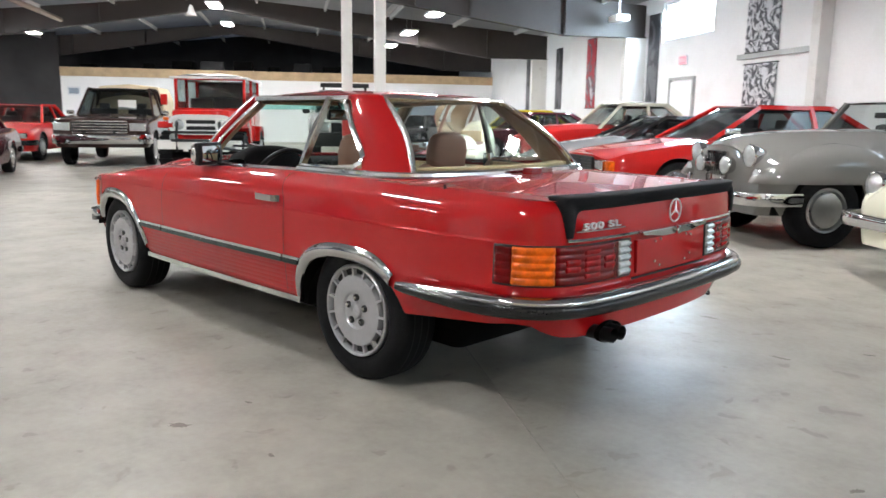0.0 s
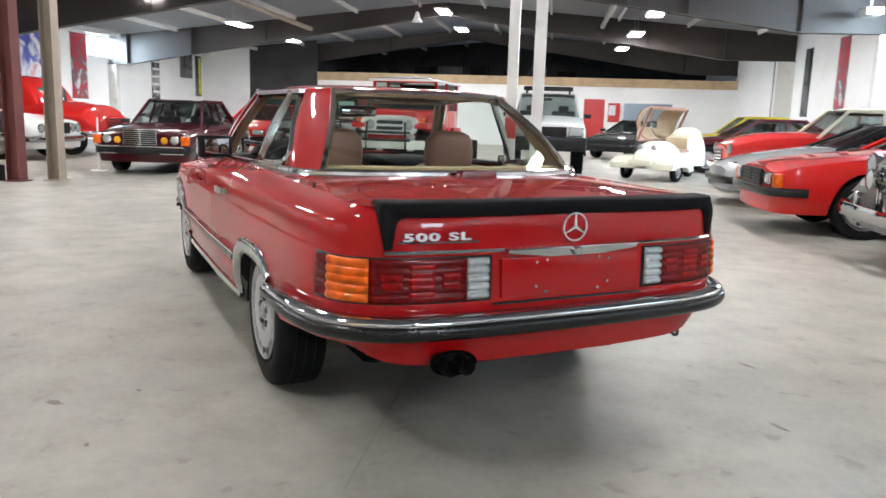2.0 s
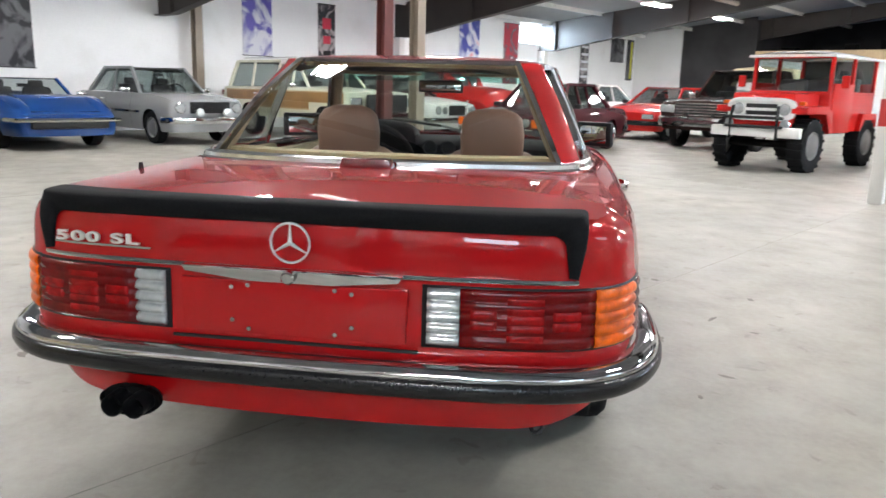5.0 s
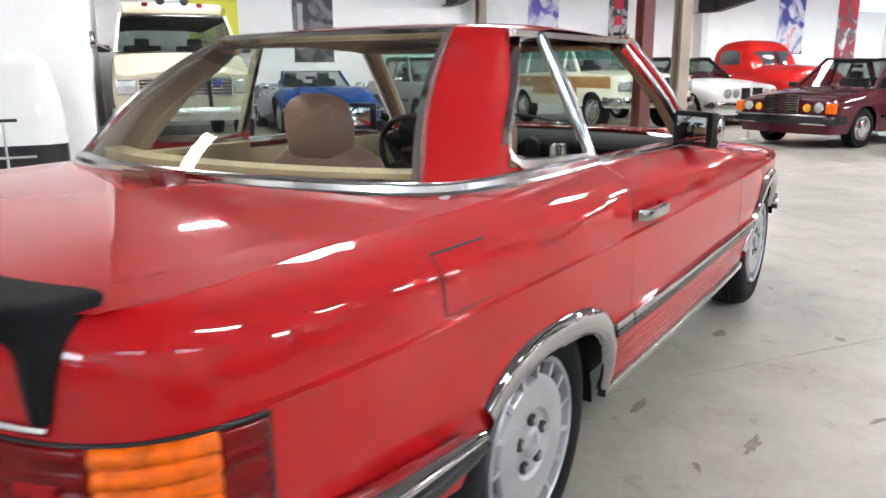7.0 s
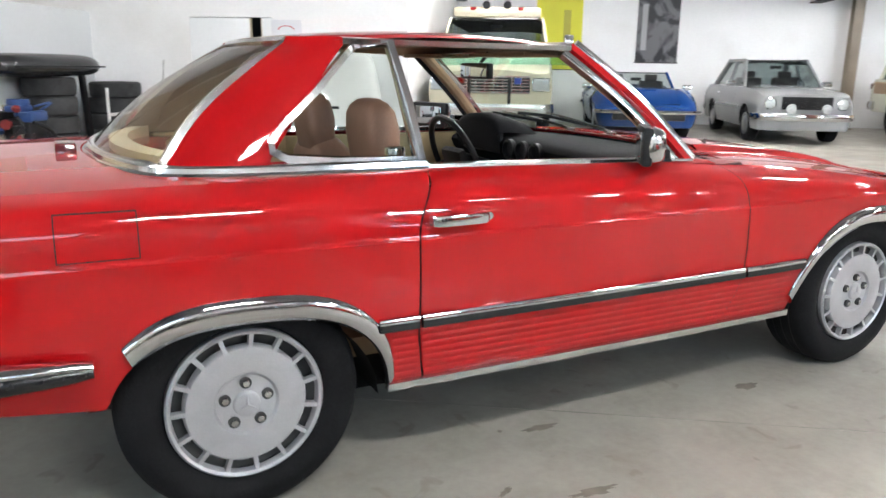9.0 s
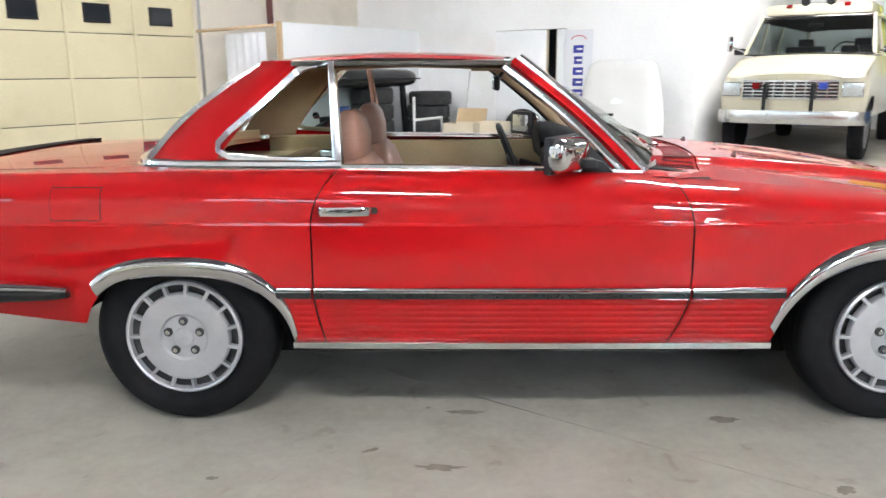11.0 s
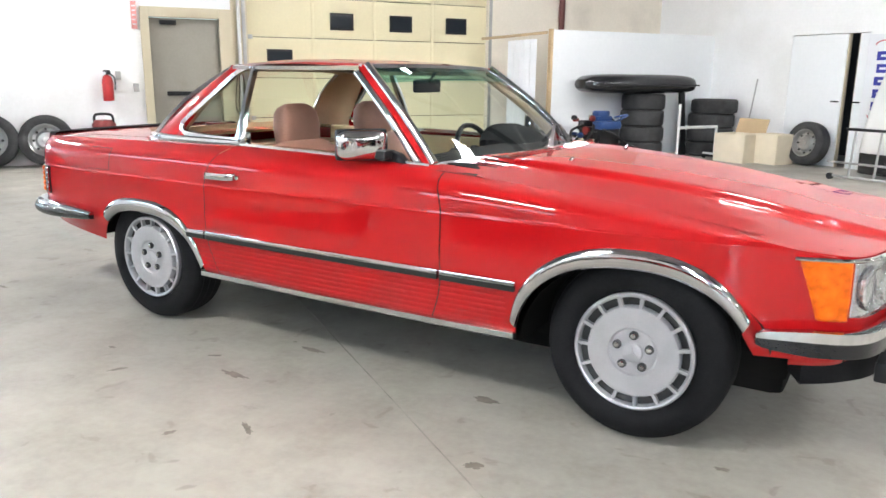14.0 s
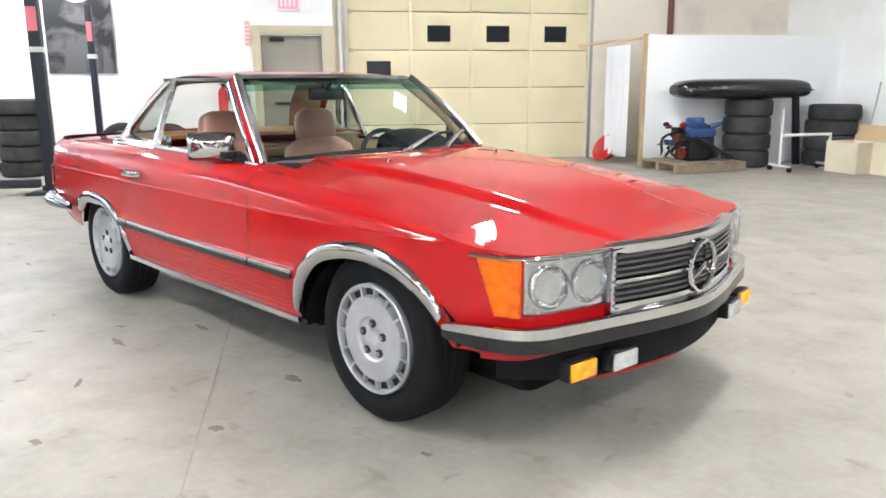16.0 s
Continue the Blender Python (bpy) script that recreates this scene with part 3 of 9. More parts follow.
for i_ in range(len(OUT)):
    t_ = (OUT[min(i_ + 1, len(OUT) - 1)] - OUT[max(i_ - 1, 0)]).normalized()
    OUT_N.append(Vector((-t_.y, t_.x)))
OUT_N[0], OUT_N[-1] = Vector((-1, 0)), Vector((1, 0))
TOP_Z = [(-1.05, 0.868), (-0.9, 0.872), (-0.5, 0.880), (0.0, 0.886), (0.55, 0.890), (1.0, 0.884), (1.57, 0.868), (2.0, 0.838), (2.4, 0.800), (2.75, 0.752), (2.95, 0.716), (3.16, 0.70), (3.22, 0.697)]
INSET_F = [(-1.05, 0.18), (-1.0, 0.28), (-0.93, 0.45), (-0.84, 0.68), (-0.6, 1.0), (2.6, 1.0), (2.9, 0.55), (3.10, 0.15), (3.22, 0.12)]

# how much harder the tail's lower panel tucks under, by x
TUCK = [(-1.05, 1.5), (-1.0, 2.2), (-0.9, 3.0), (-0.75, 2.3), (-0.5, 1.2), (-0.33, 1.0)]


def out_at(i):
    """The outline at a fractional index: point and outward normal."""
    k = min(int(i), len(OUT) - 2)
    f = i - k
    return OUT[k].lerp(OUT[k + 1], f), OUT_N[k].lerp(OUT_N[k + 1], f).normalized()


def index_x(x):
    """The outline's index at a given x along the side."""
    for k in range(len(OUT) - 1):
        a, b = OUT[k].x, OUT[k + 1].x
        if OUT[k].y > 0.5 and a <= x <= b:
            return k + (x - a) / (b - a)
    return 0.0 if x < 0 else len(OUT) - 1.0


def index_y(y, front):
    ks = range(len(OUT) - 1)
    for k in (reversed(ks) if front else ks):
        a, b = sorted((OUT[k].y, OUT[k + 1].y))
        if a <= y <= b and (OUT[k].x > 1) == front:
            return k + abs(y - OUT[k].y) / max(b - a, 1e-9)
    return 0.0


def inset(z, zt, f):
    if z < 0.58:
        return 0.052 * ((0.58 - z) / 0.30) ** 1.8 if z > 0.0 else 0.06
    d = 0.004 * min((z - 0.58) / 0.13, 1.0)
    if z > 0.722:
        w = min((z - 0.722) / max(zt - 0.722, 0.03), 1.0)
        d += f * (0.0025 * min((z - 0.722) / 0.007, 1.0) + 0.017 * w + 0.0985 * w**5.5)
    return d


def skin(i, z, off=0.0):
    """A point of the body's side, rear or nose at outline index i and height z, off metres proud."""
    p, n = out_at(i)
    zt = curve_table(TOP_Z, p.x)
    d = inset(z, zt, lerp_table(INSET_F, p.x)) * (lerp_table(TUCK, p.x) if z < 0.58 else 1.0) - off
    return Vector((p.x - n.x * d, p.y - n.y * d, z))


def side(x, z, off=0.0):
    return skin(index_x(x), z, off)


def arch_z(x):
    """The lower edge of the body side: sill, wheel openings and skirts."""
    base = 0.300
    if x < -0.33:
        base = lerp_table([(-1.05, 0.335), (-1.03, 0.338), (-0.99, 0.362), (-0.93, 0.400), (-0.85, 0.412), (-0.70, 0.402), (-0.5, 0.388), (-0.345, 0.372)], x)
    if x > 2.80:
        base = 0.37
    for c, a0, a1, top, n in ((0.0, 0.345, 0.392, 0.552, 2.7), (AXLE, 0.435, 0.385, 0.612, 2.3)):
        d = x - c
        a = a0 if d < 0 else a1
        if abs(d) < a:
            base = max(base, 0.22 + (top - 0.22) * (1 - (abs(d) / a) ** n) ** (1 / n))
    return base


def door_shift(x, z):
    """How far the door's edges swing with height."""
    r = 0.075 * max(0, (z - 0.72) / 0.17) ** 2 + 0.03 * max(0, (0.48 - z) / 0.18) ** 1.5
    f = -0.055 * max(0, (z - 0.70) / 0.16) ** 2 - 0.06 * max(0, (0.48 - z) / 0.18) ** 1.5
    return r * math.exp(-(((x - 0.472) / 0.10) ** 2)) + f * math.exp(-(((x - 1.728) / 0.10) ** 2))


def flip_y(pts, s):
    return [Vector((p[0], p[1] * s, p[2])) for p in pts]


def side_sheet(name, cols, s, parent, rows=26, lo=None, hi=1.0, mat=None):
    """Part of the body between outline columns (given by index), from the lower edge to the shoulder."""
    grid = []
    for i in cols:
        x = out_at(i)[0].x
        z0 = arch_z(x) if lo is None else lo
        z0 += lerp_table([(-0.95, 0.014), (-0.75, 0.0)], x)
        zt = curve_table(TOP_Z, x)
        row, zs = [], []
        for k in range(rows + 1):
            t = k / rows
            zs.append(z0 + (zt - z0) * (1 - (1 - t) ** 1.25) * hi)
        zs = sorted(zs + [min(zc, zt - 0.004 + k * 0.001) for k, zc in enumerate((0.7205, 0.7225, 0.729))])
        for z in zs:
            p = skin(i, z)
            p.x += door_shift(p.x, z) if out_at(i)[0].y > 0.6 else 0.0
            row.append(p)
        grid.append(flip_y(row, s))
    return grid_mesh(name, grid, mat or M_RED, parent, flip=s < 0)


def xs_dense(a, b, step=0.03):
    """Stations along x, packed where a wheel opening ends."""
    xs = {round(a + (b - a) * k / max(1, round((b - a) / step)), 5) for k in range(max(1, round((b - a) / step)) + 1)}
    for c, a0, a1 in ((0.0, 0.345, 0.392), (AXLE, 0.435, 0.385)):
        for k in range(19):
            d = 1 - (1 - k / 18) ** 2.2
            for x in (c - a0 * d, c + a1 * d, c - a0 - 0.002, c + a1 + 0.002):
                if a < x < b:
                    xs.add(round(x, 5))
    return sorted(xs)


car = thing("roadster", Matrix.Identity(4), "glossy red two-seat roadster with hardtop, chrome trim and disc alloy wheels", "car")
GAP = 0.0025
rear_cols = [index_x(-0.80) * k / 40 for k in range(40)]
quarter_cols = [index_x(x) for x in xs_dense(-0.80, 0.472 - GAP)]
door_cols = [index_x(x) for x in xs_dense(0.472 + GAP, 1.728 - GAP)]
fender_cols = [index_x(x) for x in xs_dense(1.728 + GAP, 2.80)]
nose_cols = [index_x(2.80) + (len(OUT) - 1 - index_x(2.80)) * k / 36 for k in range(1, 37)]
for s in (1, -1):
    side_sheet("rear_quarter", rear_cols + quarter_cols, s, car)
    door = side_sheet("door", door_cols, s, car)
    side_sheet("front_fender", fender_cols, s, car)
    side_sheet("nose_panel", [index_x(2.80)] + nose_cols, s, car)


def top_y(x):
    i = index_x(max(-0.86, min(x, 2.86)))
    return skin(i, curve_table(TOP_Z, out_at(i)[0].x)).y


def hood_z(x, y):
    yt = top_y(x)
    q = min(abs(y) / yt, 1.0)
    z = curve_table(TOP_Z, x) + curve_table([(1.5, 0.030), (2.0, 0.034), (2.6, 0.030), (3.0, 0.012), (3.16, 0.0)], x) * (1 - q**2.4)
    w = curve_table([(1.6, 0.50), (2.4, 0.42), (3.15, 0.31)], x)
    k = 1 / (1 + math.exp((abs(y) - w) / 0.007))
    return z + 0.026 * k * curve_table([(1.6, 0.5), (2.0, 1.0), (2.9, 1.0), (3.16, 0.6)], x)


def hood_x0(y):
    return 1.775 + 0.105 * (1 - (abs(y) / 0.75) ** 2)


def nose_x(y):
    i = index_y(min(abs(y), 0.74), True)
    p = skin(i, 0.70)
    return p.x


HOOD_EDGE = 0.86
for s in (1, -1):
    rows_f = []
    for a in range(37):
        p = a / 36
        rows_f.append([])
        for b in range(9):
            q = HOOD_EDGE + 0.0025 + (1 - HOOD_EDGE - 0.0025) * b / 8
            xn = 1.60 + p * (3.02 - 1.60)
            y = q * top_y(xn)
            if xn > 2.86:
                y *= lerp_table([(2.86, 1.0), (3.02, 0.93)], xn)
            x = hood_x0(y) + p * (min(nose_x(y), 3.262) - hood_x0(y))
            rows_f[-1].append(Vector((x, y * s, hood_z(x, y))))
    first = rows_f[0]
    for k in range(1, 5):
        xs = [v.x + (1.535 - v.x) * k / 4 for v in first]
        rows_f.insert(0, [Vector((x, s * abs(v.y) / top_y(v.x) * top_y(x), hood_z(x, v.y) - 0.001)) for x, v in zip(xs, first)])
    grid_mesh("fender_top", rows_f, M_RED, car, flip=s > 0)
rows_f = []
for a in range(49):
    p = a / 48
    rows_f.append([])
    for b in range(141):
        q = -HOOD_EDGE + 2 * HOOD_EDGE * b / 140
        xn = 1.60 + p * (3.02 - 1.60)
        y = q * top_y(xn) * (lerp_table([(2.86, 1.0), (3.02, 0.93)], xn) if xn > 2.86 else 1.0)
        x = hood_x0(y) + p * (min(nose_x(y), 3.262) - hood_x0(y))
        rows_f[-1].append(Vector((x, y, hood_z(x, y) + 0.001)))
grid_mesh("hood", rows_f, M_RED, car, flip=True)


# deck and boot lid
def deck_x1(y):
    return -0.312 + 0.165 * (abs(y) / 0.66) ** 2.0


def deck_z(x, y):
    q = min(abs(y) / top_y(x), 1.0)
    return curve_table(TOP_Z, x) + curve_table([(-1.05, 0.010), (-0.6, 0.020), (-0.2, 0.022), (0.1, 0.010)], x) * (1 - q**2.6)


def rear_x(y):
    return skin(index_y(min(abs(y), 0.71), False), 0.868).x


LID = 0.865


def lid_y(x):
    """Half-width of the deck at x, drawn in towards the tail's corners."""
    return top_y(x) * lerp_table([(-1.02, 0.955), (-0.90, 0.975), (-0.80, 1.0)], x)


for s in (1, -1):
    rows_f = []
    for a in range(33):
        p = a / 32
        rows_f.append([])
        for b in range(9):
            q = LID + 0.002 + (1 - LID - 0.002) * b / 8
            xr = rear_x(q * top_y(-0.90) * 0.965)
            x = xr + p * (0.02 - xr)
            y = q * lid_y(x)
            rows_f[-1].append(Vector((x, y * s, deck_z(x, y))))
    grid_mesh("rear_fender_top", rows_f, M_RED, car, flip=s > 0)
rows_f = []
for a in range(41):
    p = a / 40
    rows_f.append([])
    for b in range(49):
        q = -LID + 2 * LID * b / 48
        xr = rear_x(q * top_y(-0.90) * 0.965)
        x = xr + p * (deck_x1(q * 0.69) - xr)
        y = q * lid_y(x)
        rows_f[-1].append(Vector((x, y, deck_z(x, y) + 0.001)))
grid_mesh("trunk_lid", rows_f, M_RED, car, flip=True)
for s in (1, -1):
    rows_f = []
    for a in range(33):
        xn = -0.93 + a / 32 * 0.93
        x = rear_x(0.6) + a / 32 * (0.02 - rear_x(0.6))
        rows_f.append([Vector((x, s * q * lid_y(x), deck_z(x, q * lid_y(x)) - 0.006)) for q in (0.80, 0.865, 0.93)])
    grid_mesh("lid_gutter", rows_f, M_RED, car, flip=s > 0)
# red under-sheets behind the seams of deck and bonnet
for s in (1, -1):
    for i0, i1 in ((0.0, index_x(-0.45)), (index_x(2.30), len(OUT) - 1.0)):
        rows_f = []
        for k in range(61):
            i = i0 + (i1 - i0) * k / 60
            p, n = out_at(i)
            zt = curve_table(TOP_Z, p.x)
            a = skin(i, zt)
            n3 = Vector((n.x, n.y, 0))
            rows_f.append(flip_y([a, a - n3 * 0.03 + Vector((0, 0, 0.0015)), a - n3 * 0.09 + Vector((0, 0, 0.001)), a - n3 * 0.16 - Vector((0, 0, 0.004))], s))
        grid_mesh("seam_backing", rows_f, M_RED, car, flip=s > 0)
rows_f = []
for a in range(31):
    x = 1.86 + 1.16 * a / 30
    rows_f.append([Vector((x, q * top_y(x), hood_z(x, q * top_y(x)) - 0.004)) for q in [-0.97 + 1.94 * b / 40 for b in range(41)]])
grid_mesh("bonnet_backing", rows_f, M_RED, car, flip=True)
for s in (1, -1):
    rows_f = []
    for a in range(13):
        x = 1.60 + 0.30 * a / 12
        rows_f.append([Vector((x, s * q * top_y(x), hood_z(x, q * top_y(x)) - 0.004)) for q in (0.78, 0.83, 0.88, 0.93, 0.97)])
    grid_mesh("bonnet_backing", rows_f, M_RED, car, flip=s > 0)
# panel between the lid and the hardtop
rows_f = []
for a in range(7):
    rows_f.append([])
    for b in range(41):
        y = (-0.62 + 1.24 * b / 40)
        x = deck_x1(y) + 0.004 + a / 6 * 0.26
        rows_f[-1].append(Vector((x, y, deck_z(x, y))))
grid_mesh("scuttle_panel", rows_f, M_RED, car, flip=True)

# shoulders along the cabin
for s in (1, -1):
    rows_f = []
    for a in range(45):
        x = -0.05 + a / 44 * 1.72
        yt, zt = top_y(x), curve_table(TOP_Z, x)
        rows_f.append([Vector((x, s * (yt + (0.655 - yt) * b / 5), zt + 0.012 * math.sin(b / 5 * math.pi / 2))) for b in range(6)])
    grid_mesh("belt_shoulder", rows_f, M_RED, car, flip=s > 0)

# dark core behind the panel gaps, floor pan and wheel houses
# the lowest box, out of sight, also blocks light to deepen the floor's shade
for x0, x1, z0, w in ((-0.90, -0.28, 0.295, 0.74), (0.45, 1.98, 0.205, 1.36), (1.95, 2.92, 0.20, 1.06), (2.90, 3.02, 0.38, 1.2), (-0.30, 2.9, 0.12, 0.92)):
    part("underbody", box(((x0 + x1) / 2, 0, z0 + 0.13), (x1 - x0, w, 0.26), 0.05), M_UNDER, car, "dark underbody")
for s in (1, -1):
    for x0, x1 in ((0.455, 0.50), (1.70, 1.75)):
        rows_f = [flip_y([side(x, 0.31 + 0.55 * k / 12, -0.016) for k in range(13)], s) for x in (x0 - 0.06, x1 + 0.06)]
        rows_f = [[Vector((p.x + 0, p.y, p.z)) for p in r] for r in rows_f]
        grid_mesh("gap_liner", rows_f, M_DARK, car, flip=s < 0)
    for c, a, top in ((0.0, 0.37, 0.56), (AXLE, 0.42, 0.62)):
        rows_f = []
        for k in range(17):
            an = math.pi * k / 16
            lo = 0.39 if (math.cos(an) < 0) == (c < 1) else 0.27
            x, z = c + a * math.cos(an), lo + (top - lo) * math.sin(an)
            rows_f.append([Vector((x, s * y, z)) for y in (0.80, 0.70, 0.50)])
        grid_mesh("wheel_house", rows_f, M_UNDER, car)
        bm = bmesh.new()
        add_poly(bm, [(c + a * math.cos(math.pi * k / 16), s * 0.52, 0.24 + (top - 0.24) * math.sin(math.pi * k / 16)) for k in range(17)])
        part("wheel_house_wall", bm, M_UNDER, car)


# chrome wheel-arch trims
def arch_trim(c, a0, a1, top, n, s):
    outer, inner = [], []
    N = 40
    for k in range(N + 1):
        an = math.pi * k / N
        ca, sa = math.cos(an), math.sin(an)
        a = a1 if ca > 0 else a0
        x = c + a * math.copysign(abs(ca) ** (2 / n), ca)
        z = 0.22 + (top - 0.22) * abs(sa) ** (2 / n)
        w = 0.031 + 0.034 * sa**1.5
        x2 = c + (a + w * 0.55) * math.copysign(abs(ca) ** (2 / n), ca)
        z2 = z + w
        lim = 0.30 if (c < 1 and ca > 0) or (c > 1 and ca < 0) else (0.47 if c < 1 else 0.43)
        if z < lim:
            continue
        inner.append((x, z))
        outer.append((x2, z2))
    rows = []
    for (x, z), (x2, z2) in zip(inner, outer):
        row = [side(x, z, -0.012), side(x, z, 0.010)]
        for j in range(1, 5):
            t = j / 4
            row.append(side(x + (x2 - x) * t, z + (z2 - z) * t, 0.010 + 0.009 * math.sin(math.pi * t) - 0.002 * t))
        row.append(side(x2, z2, -0.004))
        rows.append(flip_y(row, s))
    grid_mesh("arch_trim", rows, M_CHROME, car, "polished chrome wheel-arch trim", flip=s > 0)


for s in (1, -1):
    arch_trim(0.0, 0.345, 0.392, 0.552, 2.7, s)
    arch_trim(AXLE, 0.435, 0.385, 0.612, 2.3, s)

# sill strips, ribbed lower panels, side mouldings
for s in (1, -1):
    pts = flip_y([side(0.388 + k / 30 * 1.635, 0.298, 0.006) for k in range(31)], s)
    part("sill_trim", sweep(pts, [(-0.012, -0.013), (0.012, -0.013), (0.013, 0.008), (0.006, 0.013), (-0.010, 0.013)]), M_BRUSH, car, "brushed chrome sill strip")
    for x0, x1 in ((0.415, 0.474), (0.496, 1.675), (1.70, 2.00)):
        rows_f = []
        for a in range(9):
            row = []
            for k in range(64):
                z = 0.315 + (0.470 - 0.315) * k / 63
                e = (0.03 * max(0, (0.48 - z) / 0.18) ** 1.5 - 0.03) if x0 < 0.6 else 0
                xa = x0 + (x1 - x0) * a / 8
                if x1 > 1.9 and a == 8:
                    xa = x1 + 0.05 * max(0.0, (z - 0.33)) / 0.14 * 0.2
                if x0 < 0.43:
                    xa = lerp_table([(0, 0.405 - 0.10 * (z - 0.315)), (8, 0.470 + door_shift(0.472, z) - 0.004)], a)
                if 0.48 < x0 < 0.6:
                    xa = lerp_table([(0, 0.478 + door_shift(0.472, z)), (8, 1.724 + door_shift(1.728, z))], a)
                if x0 > 1.6:
                    xa = lerp_table([(0, 1.732 + door_shift(1.728, z)), (8, 2.010 - 0.02 * (z - 0.315) / 0.15)], a)
                rib = 0.6 * abs(math.sin(math.pi * 7 * k / 63)) ** 0.6
                row.append(side(xa, z, 0.0015 + 0.004 * rib))
            rows_f.append(flip_y(row, s))
        grid_mesh("ribbed_panel", rows_f, M_RED, car, flip=s < 0)
    for x0, x1 in ((0.350, 0.466), (0.476, 1.722), (1.733, 2.040)):
        pts = flip_y([side(x0 + k / 12 * (x1 - x0), 0.495, 0.006) for k in range(13)], s)
        moulding = part("side_moulding", sweep(pts, [(-0.010, -0.017), (0.008, -0.017), (0.011, -0.010), (0.011, 0.010), (0.008, 0.017), (-0.010, 0.017)]), M_CHROME, car, "chrome side moulding with black rubber insert")
        pts = flip_y([side(x0 + k / 12 * (x1 - x0), 0.488, 0.014) for k in range(13)], s)
        part("rubber_insert", sweep(pts, [(-0.006, -0.012), (0.005, -0.012), (0.006, 0.008), (-0.006, 0.010)]), M_RUBBER, moulding)


# bumpers: chrome upper band, black rubber below
def bumper(i0, i1, z, name, out=0.035):
    pts = [out_at(i0 + (i1 - i0) * k / 60) for k in range(61)]
    hug = [out - 0.008 * math.exp(-(((p.x + 0.92) / 0.10) ** 2)) * (p.y > 0.5) for p, n in pts]
    line = [Vector((p.x + n.x * o_, p.y + n.y * o_, z)) for (p, n), o_ in zip(pts, hug)]
    whole = [Vector((p.x, -p.y, p.z)) for p in line[::-1]] + line[1:] if line[0].y < 0.05 else line + [Vector((p.x, -p.y, p.z)) for p in line[::-1][1:]]
    taper = [min(1.0, 0.45 + 0.55 * math.sqrt(min(k, len(whole) - 1 - k) / 9)) for k in range(len(whole))]
    inward = -1 if whole[len(whole) // 2].x < 0 else 1
    o = -inward
    prof = [(o * a, b) for a, b in ((0.030, 0.004), (-0.020, 0.008), (-0.027, 0.012), (-0.029, 0.018), (-0.026, 0.026), (-0.018, 0.034), (-0.005, 0.040), (0.010, 0.042), (0.030, 0.038))]
    ob = part(name, sweep(whole, prof, scales=taper), M_CHROME, car, "chrome bumper with black rubber facing")
    prof = [(o * a, b) for a, b in ((0.030, -0.040), (0.0, -0.040), (-0.020, -0.036), (-0.033, -0.026), (-0.039, -0.012), (-0.038, 0.002), (-0.034, 0.010), (-0.026, 0.014), (0.030, 0.006))]
    part("rubber_facing", sweep(whole, prof, scales=taper), M_RUBBER, ob)
    return ob


bumper(0, index_x(-0.350), 0.500, "rear_bumper")
bumper(index_x(2.825), len(OUT) - 1, 0.446, "front_bumper", 0.020)


# lights that follow the skin
def skin_patch(name, i0, i1, z0, z1, s, parent, mat, off=0.008, ribs=0, depth=0.006, n=14, rows=24, label="", slant=0.0):
    g = []
    if slant:
        for a in range(n + 1):
            row = []
            for k in range(-1, rows + 2):
                t = min(max(k / rows, 0.0), 1.0)
                ia = i0 + slant * (1 - t)
                edge = k in (-1, rows + 1) or a in (0, n)
                row.append(skin(ia + (i1 - ia) * a / n, z0 + (z1 - z0) * t, 0.0 if edge else off))
            g.append(flip_y(row, s))
        return grid_mesh(name, g, mat, parent, label, flip=s < 0)
    for a in range(n + 1):
        i = i0 + (i1 - i0) * a / n
        row = [skin(i, z0, 0.0)]
        for k in range(rows + 1):
            t = k / rows
            rib = depth * abs(math.sin(math.pi * ribs * t)) ** 0.7 if ribs else 0.0
            row.append(skin(i, z0 + (z1 - z0) * t, off + rib))
        row.append(skin(i, z1, 0.0))
        g.append(flip_y(row, s))
    g = [[p + Vector((0, 0, 0)) for p in r] for r in g]
    first = flip_y([skin(i0, z0, 0.0)] + [skin(i0, z0 + (z1 - z0) * k / rows, 0.0) for k in range(rows + 1)] + [skin(i0, z1, 0.0)], s)
    last = flip_y([skin(i1, z0, 0.0)] + [skin(i1, z0 + (z1 - z0) * k / rows, 0.0) for k in range(rows + 1)] + [skin(i1, z1, 0.0)], s)
    return grid_mesh(name, [first] + g + [last], mat, parent, label, flip=s < 0)


RB = lambda y: index_y(y, False)
for s in (1, -1):
    lamp = skin_patch("tail_light", RB(0.306), index_x(-0.790), 0.571, 0.718, s, car, M_BLACK, 0.004, label="wraparound ribbed tail light")
    skin_patch("reverse_lens", RB(0.318), RB(0.392), 0.578, 0.712, s, lamp, M_CLEARLENS, 0.007, 5, 0.010, 6, 40, "white ribbed reversing lens")
    skin_patch("brake_lens", RB(0.394), RB(0.696), 0.576, 0.713, s, lamp, M_REDLENS, 0.007, 5, 0.004, 12, 40, "dark red ribbed lens")
    skin_patch("brake_cell", RB(0.500), RB(0.582), 0.590, 0.700, s, lamp, M_REDCELL, 0.0085, 5, 0.003, 6, 40, "bright red lens cell")
    for y in (0.447, 0.632):
        skin_patch("bulb_cell", RB(y - 0.030), RB(y + 0.030), 0.618, 0.668, s, lamp, M_REDCELL, 0.0090, 2, 0.004, 6, 20, "bright red lens cell")
    skin_patch("turn_lens", RB(0.698), index_x(-0.862), 0.576, 0.713, s, lamp, M_AMBER, 0.007, 5, 0.007, 16, 40, "amber ribbed lens")
    skin_patch("side_lens", index_x(-0.860), index_x(-0.797), 0.578, 0.710, s, lamp, M_REDLENS, 0.006, 5, 0.004, 6, 40, "dark red side lens")

